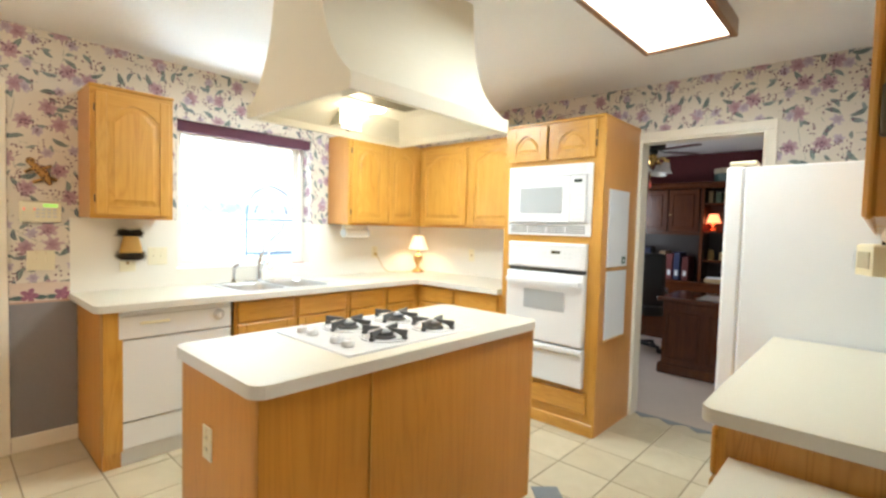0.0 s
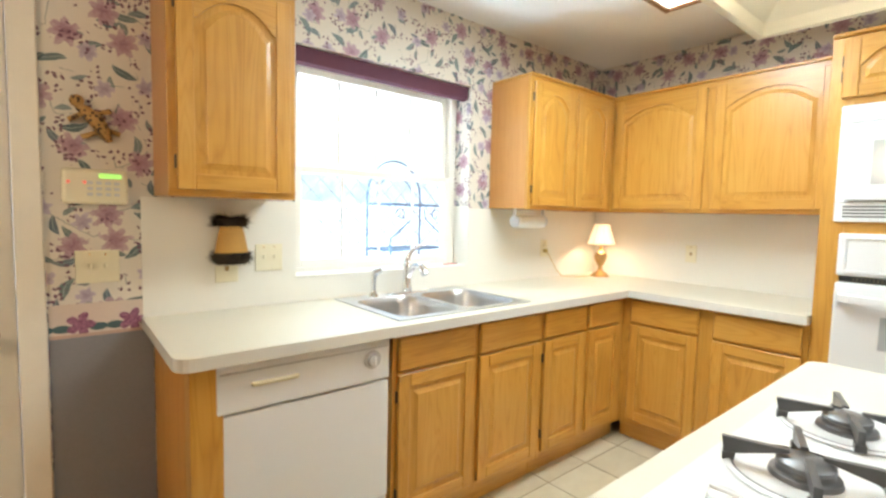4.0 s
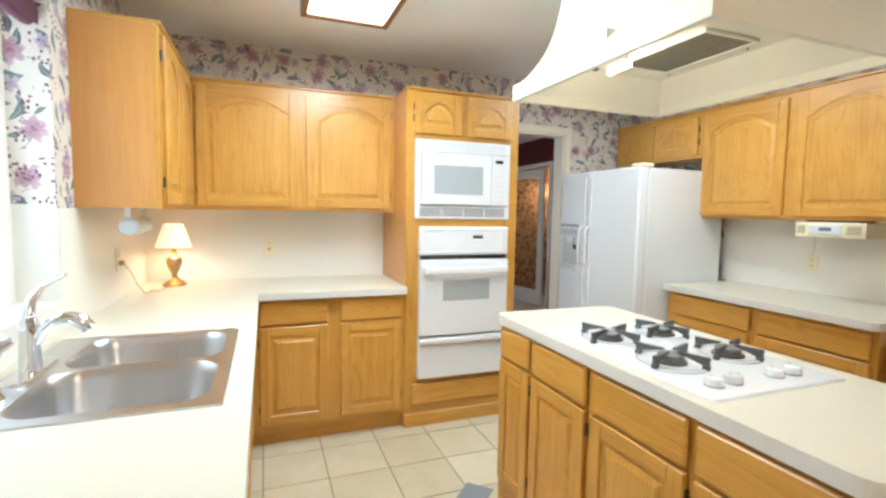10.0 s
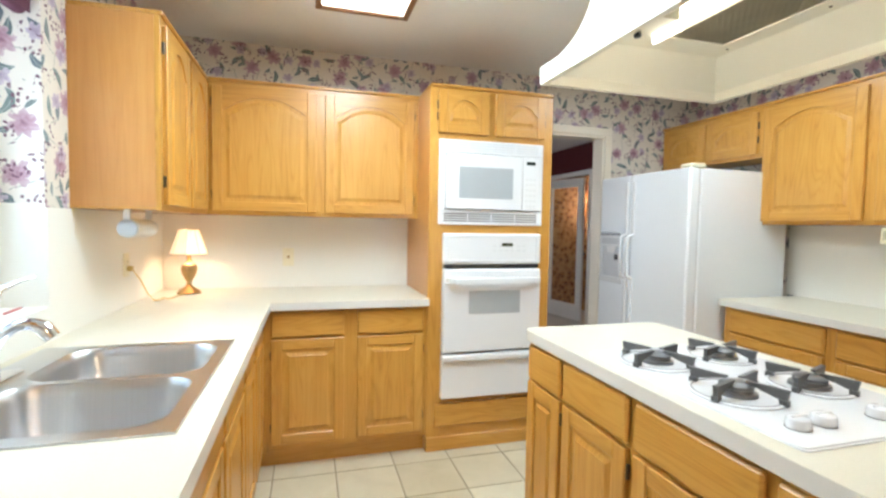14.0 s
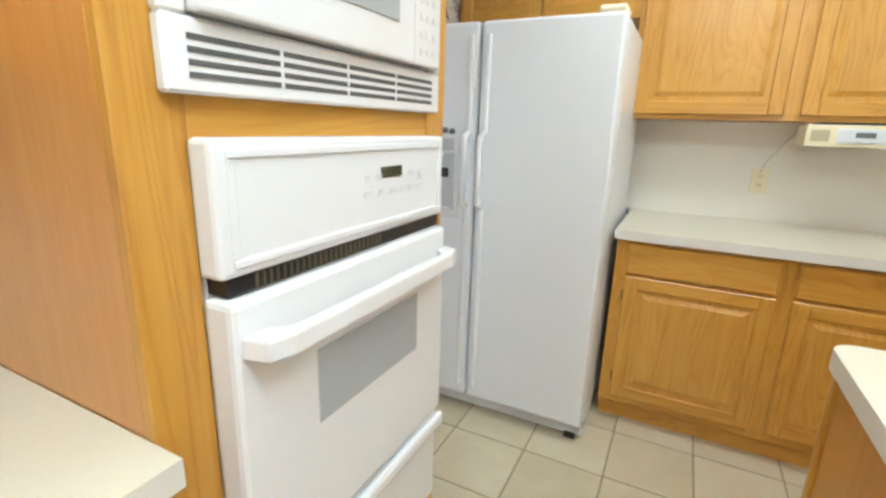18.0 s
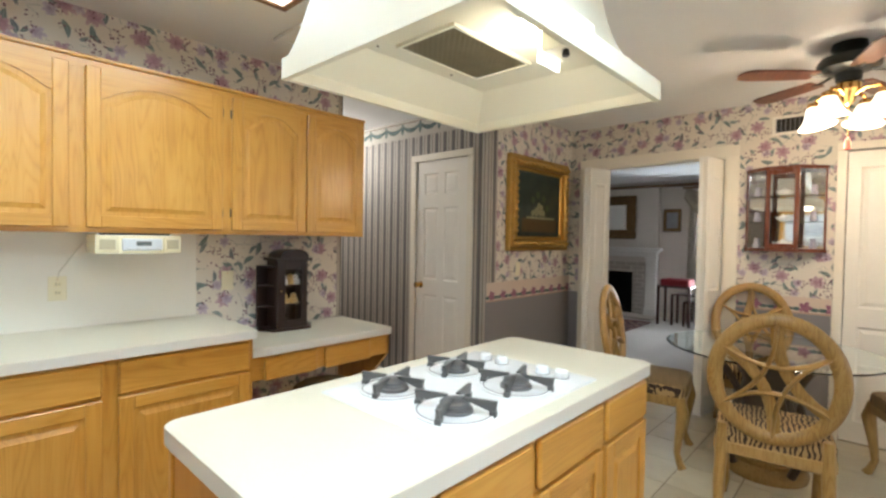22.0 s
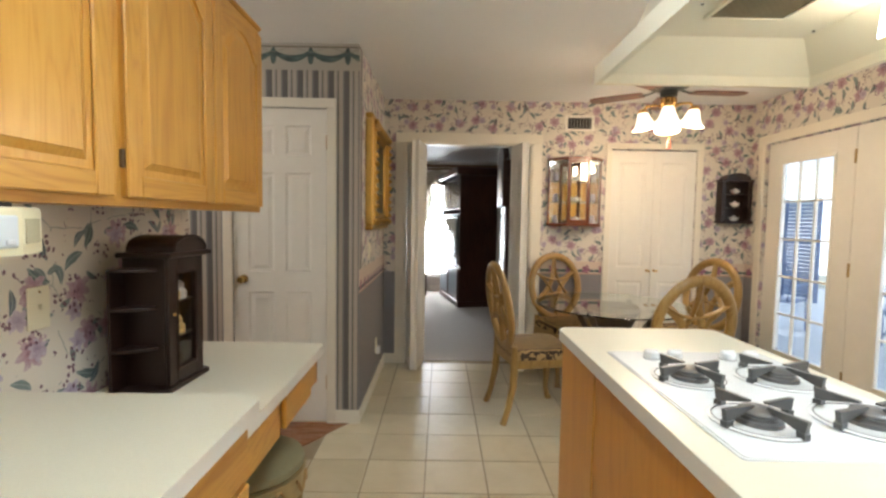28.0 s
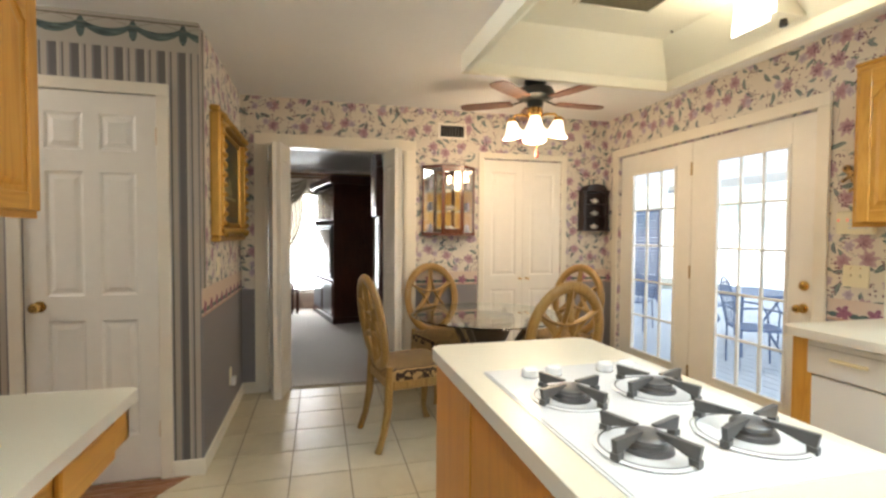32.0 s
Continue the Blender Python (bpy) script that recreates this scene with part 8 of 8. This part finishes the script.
structure("wall_study_east", box(SX1, SX1 + 0.1, SY0, SY1, 0, CEIL), study_wall, "tan study wall behind the hutch", "wall")
# opening out of view, added to let the study lamp in
wall("wall_study_north", "x", 0.12, SX1, SY1, SY1 + 0.1, [(1.2, 2.4, 0.9, 2.0)], study_wall, "tan study side wall with an added, unseen opening")
wall("wall_study_south", "x", 0.12, SX1, SY0 - 0.1, SY0, [(2.22, 3.36, -0.02, 2.04)], study_wall, "study wall with the glazed white door")
# added to keep sky light out of the room beyond
structure("ceiling_beyond", box(0.12, SX1 + 0.1, -6.6, SY0 - 0.1, CEIL, CEIL + 0.1), ceiling_paint, "pale ceiling added beyond the study", "ceiling")
structure("wall_beyond_south", box(0.3, 3.4, -6.6, -6.5, 0, CEIL), paisley, "rust paisley end wall beyond the study", "wall")
structure("wall_beyond", box(3.40, 3.50, -6.5, SY0 - 0.1, 0, CEIL), paisley, "rust paisley wall beyond the glazed door", "wall")
structure("floor_beyond", box(0.12, SX1, -6.5, SY0, -0.08, -0.002), carpet, "beige carpet beyond the glazed door", "floor")
strip("red_wall_border", red_border, "dark red wallpaper border near the study ceiling", [(SX1 - 0.004, SX1, SY0, SY1, 2.06, CEIL), (0.12, SX1, SY0, SY0 + 0.004, 2.10, CEIL), (0.12, SX1, SY1 - 0.004, SY1, 2.06, CEIL)], "wallpaper border")
gd = thing("door_5", "white glazed study door standing ajar", "door", (3.34, SY0 - 0.03, 0.01), 190, kind="structure")
for r in ((0, 0.11, 0, 2.02), (0.66, 0.77, 0, 2.02), (0.11, 0.66, 0, 0.22), (0.11, 0.66, 1.90, 2.02)):
    part("stile", box(r[0], r[1], -0.035, 0, r[2], r[3], 0.003), white_paint, gd)
part("pane", box(0.11, 0.66, -0.02, -0.015, 0.22, 1.90), glass, gd).visible_shadow = False
knob_set(gd, pose(0.715, 0.0, 0.95) @ pose(0, 0, 0, 0, 0, 180), black_plastic)
casing("door_trim_glazed", "x", 2.22, 3.36, SY0, 2.04, 0.06, 1, "white casing of the glazed study door", material=white_paint)

ds = thing("writing_desk", "dark cherry executive desk with panelled front", "desk", (1.67, -2.57, 0))
part("plinth", box(-0.36, 0.36, -0.74, 0.51, 0, 0.10, 0.01), hutch_wood, ds)
part("body", box(-0.33, 0.33, -0.71, 0.48, 0.10, 0.71), hutch_wood, ds)
part("frieze_rail", box(-0.338, -0.33, -0.71, 0.48, 0.655, 0.70, 0.002), hutch_wood, ds)
part("top", box(-0.37, 0.37, -0.76, 0.53, 0.71, 0.755, 0.008), hutch_wood, ds, "polished dark desk top")
part("blotter", box(-0.30, 0.10, -0.45, 0.20, 0.755, 0.760, 0.001), plain("grey_blotter", (0.30, 0.31, 0.30), 0.4), ds, "pale desk blotter")
for y0 in (-0.60, -0.23, 0.14):
    bm = bmesh.new()
    for r in ((y0, y0 + 0.30, 0.59, 0.61), (y0, y0 + 0.30, 0.15, 0.17), (y0, y0 + 0.02, 0.17, 0.59), (y0 + 0.28, y0 + 0.30, 0.17, 0.59)):
        box(-0.345, -0.33, r[0], r[1], r[2], r[3], 0.004, bm)
    part("panel_moulding", bm, hutch_wood, ds)
hu = thing("study_hutch", "dark cherry hutch with doors and lit open shelves", "bookcase", (SX1, -1.85, 0), WEST)
part("base_cabinet", box(-1.10, 1.20, -0.55, 0, 0, 0.74, 0.006), hutch_wood, hu)
part("worktop", box(-1.12, 1.22, -0.58, 0, 0.74, 0.78, 0.008), hutch_wood, hu)
part("back", box(-1.10, 1.20, -0.02, 0, 0.78, 1.97), mahogany, hu)
part("cornice", box(-1.14, 1.24, -0.40, 0, 1.96, 2.04, 0.02), hutch_wood, hu)
for x in (-1.10, 0.085, 0.75, 1.17):
    part("upright", box(x, x + 0.04, -0.35, -0.02, 0.78, 1.96, 0.002), hutch_wood, hu)
for x0, x1 in ((-1.07, -0.70), (-0.69, -0.31), (-0.30, 0.075)):
    _q = part("door", box(x0, x1, -0.36, -0.34, 1.40, 1.95, 0.005), hutch_wood, hu)
    part("panel", box(x0 + 0.06, x1 - 0.06, -0.370, -0.36, 1.46, 1.89, 0.008), hutch_wood, _q)
    part("knob", lathe([(0, 0), (0.008, 0.004), (0.010, 0.014), (0, 0.02)], 10, m=pose(x0 + 0.03, -0.36, 1.62, 90, 0, 0)), antique_brass, _q, smooth=True)
part("shelf", box(-1.07, 0.085, -0.34, -0.02, 1.365, 1.395), hutch_wood, hu)
for z in (1.03, 1.40, 1.75):
    part("shelf", box(0.125, 0.75, -0.34, -0.02, z, z + 0.025), hutch_wood, hu)
tv = thing("shelf_television", "small black television on the hutch shelf", "television", (SX1 - 0.22, -2.36, 1.425), WEST)
part("case", box(-0.17, 0.155, -0.10, 0.12, 0, 0.315, 0.012, segments=2), black_plastic, tv)
part("screen", box(-0.145, 0.13, -0.103, -0.099, 0.05, 0.29, 0.001), plain("dark_tube_screen", (0.02, 0.025, 0.035), 0.08), tv)
for i, (h_, w_, c_) in enumerate(((0.15, 0.05, (0.28, 0.20, 0.10)), (0.13, 0.06, (0.07, 0.09, 0.05)), (0.16, 0.045, (0.32, 0.22, 0.10)), (0.12, 0.06, (0.10, 0.05, 0.03)), (0.16, 0.055, (0.24, 0.15, 0.07)), (0.14, 0.05, (0.05, 0.05, 0.06)))):
    b_ = thing("book", "small clothbound book standing on the hutch shelf", "book", (SX1 - 0.20, -2.03 - 0.088 * i, 1.775), 0, "hutch books")
    part("cover", box(-0.09, 0.07, -w_ / 2, w_ / 2, 0, h_, 0.003), plain("book_cloth", c_, 0.7), b_)
    part("pages", box(-0.085, 0.074, -w_ / 2 + 0.005, w_ / 2 - 0.005, 0.004, h_ + 0.002), plain("book_pages", (0.62, 0.56, 0.44), 0.8), b_)
for y, h_, c_ in ((-1.52, 0.36, (0.34, 0.24, 0.14)), (-1.61, 0.33, (0.16, 0.03, 0.03)), (-1.70, 0.35, (0.02, 0.03, 0.09)), (-1.80, 0.30, (0.10, 0.02, 0.02))):
    b_ = thing("ring_binder", "thick ring binder standing on the hutch worktop", "binder", (SX1 - 0.28, y, 0.78), 0, "hutch binders")
    part("cover", box(-0.14, 0.12, -0.04, 0.04, 0, h_, 0.006), plain("binder_vinyl", c_, 0.35), b_)
    part("spine_label", box(-0.142, -0.1395, -0.02, 0.02, 0.05, 0.12), wb, b_)
tx = thing("tissue_box", "wooden tissue box with a white tissue on the hutch shelf", "box", (SX1 - 0.20, -2.27, 1.055))
part("case", box(-0.06, 0.06, -0.12, 0.12, 0, 0.10, 0.004), plain("honey_wicker", (0.42, 0.27, 0.12), 0.6, vary=0.3, scale=60), tx)
part("tissue", lathe([(0.04, 0.10), (0.05, 0.13), (0.03, 0.17), (0.012, 0.20), (0, 0.21)], 7), wb, tx)
sl = thing("shelf_lamp", "small red-shaded lamp glowing on the hutch shelf", "lamp", (SX1 - 0.24, -2.065, 1.425))
part("base", lathe([(0.05, 0), (0.045, 0.015), (0.02, 0.03), (0.03, 0.07), (0.012, 0.11)], 14), brass, sl, smooth=True)
part("shade", lathe([(0.085, 0.10), (0.05, 0.21), (0.047, 0.21), (0.08, 0.10)], 20), emitter("red_lit_shade", (1.0, 0.30, 0.12), 2.2), sl, "glowing red shade", smooth=True)
oc = thing("office_chair", "black leather office chair behind the desk", "office chair", (2.10, -1.56, 0), 120)
leather = plain("black_leather", (0.02, 0.02, 0.022), 0.35, vary=0.3, scale=30, relief=0.3)
part("seat", slab(round_rect(-0.25, 0.25, -0.25, 0.25, 0.08), 0.44, 0.54, 0.03), leather, oc, smooth=True)
part("back", box(-0.24, 0.24, 0.20, 0.30, 0.55, 1.15, 0.05, segments=3), leather, oc, smooth=True)
part("column", tube([(0, 0, 0.08), (0, 0, 0.44)], 0.03, 10), black_plastic, oc, smooth=True)
for s in (-1, 1):
    part("armrest", tube([(s * 0.27, 0.2, 0.70), (s * 0.30, 0.0, 0.72), (s * 0.29, -0.15, 0.68), (s * 0.26, -0.1, 0.5)], 0.025, 8), black_plastic, oc, smooth=True)
for k in range(5):
    a = radians(72 * k)
    _q = part("spoke", tube([(0, 0, 0.09), (0.28 * math.cos(a), 0.28 * math.sin(a), 0.07)], 0.02, 6), black_plastic, oc)
    part("caster", lathe([(0, -0.025), (0.03, -0.02), (0.03, 0.02), (0, 0.025)], 12, m=pose(0.28 * math.cos(a), 0.28 * math.sin(a), 0.03, 90, 0, 0)), black_plastic, _q)
bk = thing("paper_tray", "wicker tray of papers on the hutch worktop", "tray", (SX1 - 0.38, -2.25, 0.78))
part("tray", box(-0.12, 0.12, -0.2, 0.2, 0, 0.05, 0.01), plain("wicker", (0.45, 0.32, 0.16), 0.7, vary=0.3, scale=80), bk)
part("papers", box(-0.10, 0.10, -0.18, 0.18, 0.05, 0.065), wb, bk)
for y, h, m_ in ((-2.48, 0.10, china), (-2.43, 0.08, steel), (-2.04, 0.12, ochre)):
    single("desk_ornament", lathe([(0.03, 0), (0.04, 0.04), (0.025, h), (0, h + 0.01)], 10), m_, "small ornament on the hutch shelf", "ornament", (SX1 - 0.18, y, 1.055), 0, "shelf ornaments", True)
tin = thing("hat_box", "dark green round box on top of the hutch", "box", (SX1 - 0.22, -2.21, 2.04))
part("body", lathe([(0.16, 0), (0.165, 0.01), (0.165, 0.13), (0, 0.13)], 24), plain("dark_green_card", (0.03, 0.06, 0.05), 0.5), tin, smooth=True)
part("lid", lathe([(0.17, 0.10), (0.172, 0.16), (0, 0.165)], 24), plain("tan_card", (0.4, 0.34, 0.22), 0.5), tin, smooth=True)
pc_ = thing("computer", "dark desktop computer and monitor on the hutch", "computer", (SX1 - 0.40, -1.18, 0.78), WEST)
part("monitor", box(-0.22, 0.22, -0.05, 0.05, 0.10, 0.42, 0.02), black_plastic, pc_)
part("screen", box(-0.20, 0.20, -0.053, -0.05, 0.13, 0.40), plain("blue_dark_screen", (0.02, 0.03, 0.07), 0.1), pc_)
part("foot", lathe([(0.10, 0), (0.09, 0.02), (0.03, 0.03), (0.03, 0.12)], 16), black_plastic, pc_, smooth=True)
sc = thing("wall_sconce", "small lit brass wall sconce beyond the glazed door", "wall lamp", (3.40, -5.15, 1.55), WEST)
part("bracket", tube([(0, 0, 0), (0, -0.06, -0.03), (0, -0.10, 0.02)], 0.008, 8), brass, sc, smooth=True)
part("shade", lathe([(0.035, 0.0), (0.06, 0.09), (0.055, 0.09), (0.03, 0.0)], 16, m=pose(0, -0.10, 0.03)), shade_glow, sc, "glowing cloth shade", smooth=True)
ceiling_fan((1.9, -1.72, CEIL), 35, "dark red study ceiling fan with glass shades", wood("dark_red_blade", (0.05, 0.012, 0.010), (0.09, 0.02, 0.016), (0.13, 0.03, 0.024), axis=0), True, False)

# ---- floor tiles ----
_xs = [GX + G * i for i in range(-14, 4)]
_ys = [GY + G * i for i in range(-4, 10)]
J = 0.004
for x in _xs:
    for y in _ys:
        x0, x1, y0, y1 = max(x, XW) + J, min(x + G, 0.10) - J, max(y, YS) + J, min(y + G, 0) - J
        if x1 - x0 < 0.03 or y1 - y0 < 0.03:
            continue
        if (y0 > -0.45 and x0 > -2.9) or (x0 > -0.45 and y1 > -2.2) or (y1 < -3.5 and x0 > -2.1):
            continue
        if x1 < XP - 0.1 and y1 < YP:
            continue
        if y0 < diag(x0) and x1 < -3.3 and x0 > XP - 0.06:
            if y1 < diag(x0):
                continue
        if x1 > 0.0 and not (-3.07 < (y0 + y1) / 2 < -2.3):
            x1 = min(x1, 0.0)
        tile(x0, x1, y0, y1)

# grey triangular insets at the study threshold and island corners
for i in range(4):
    y0 = -3.05 + 0.19 * i
    t_ = part("inset_tile", slab([(0.105, y0), (0.105, y0 + 0.19), (0.02, y0 + 0.095)], -0.002, 0.004, 0.001), slate_mat, floor)
for cx, cy in ((-1.40, -2.42), (-1.40, -1.66)):
    part("inset_tile", slab([(cx - 0.10, cy), (cx, cy - 0.10), (cx + 0.10, cy), (cx, cy + 0.10)], -0.002, 0.004, 0.001), slate_mat, floor)
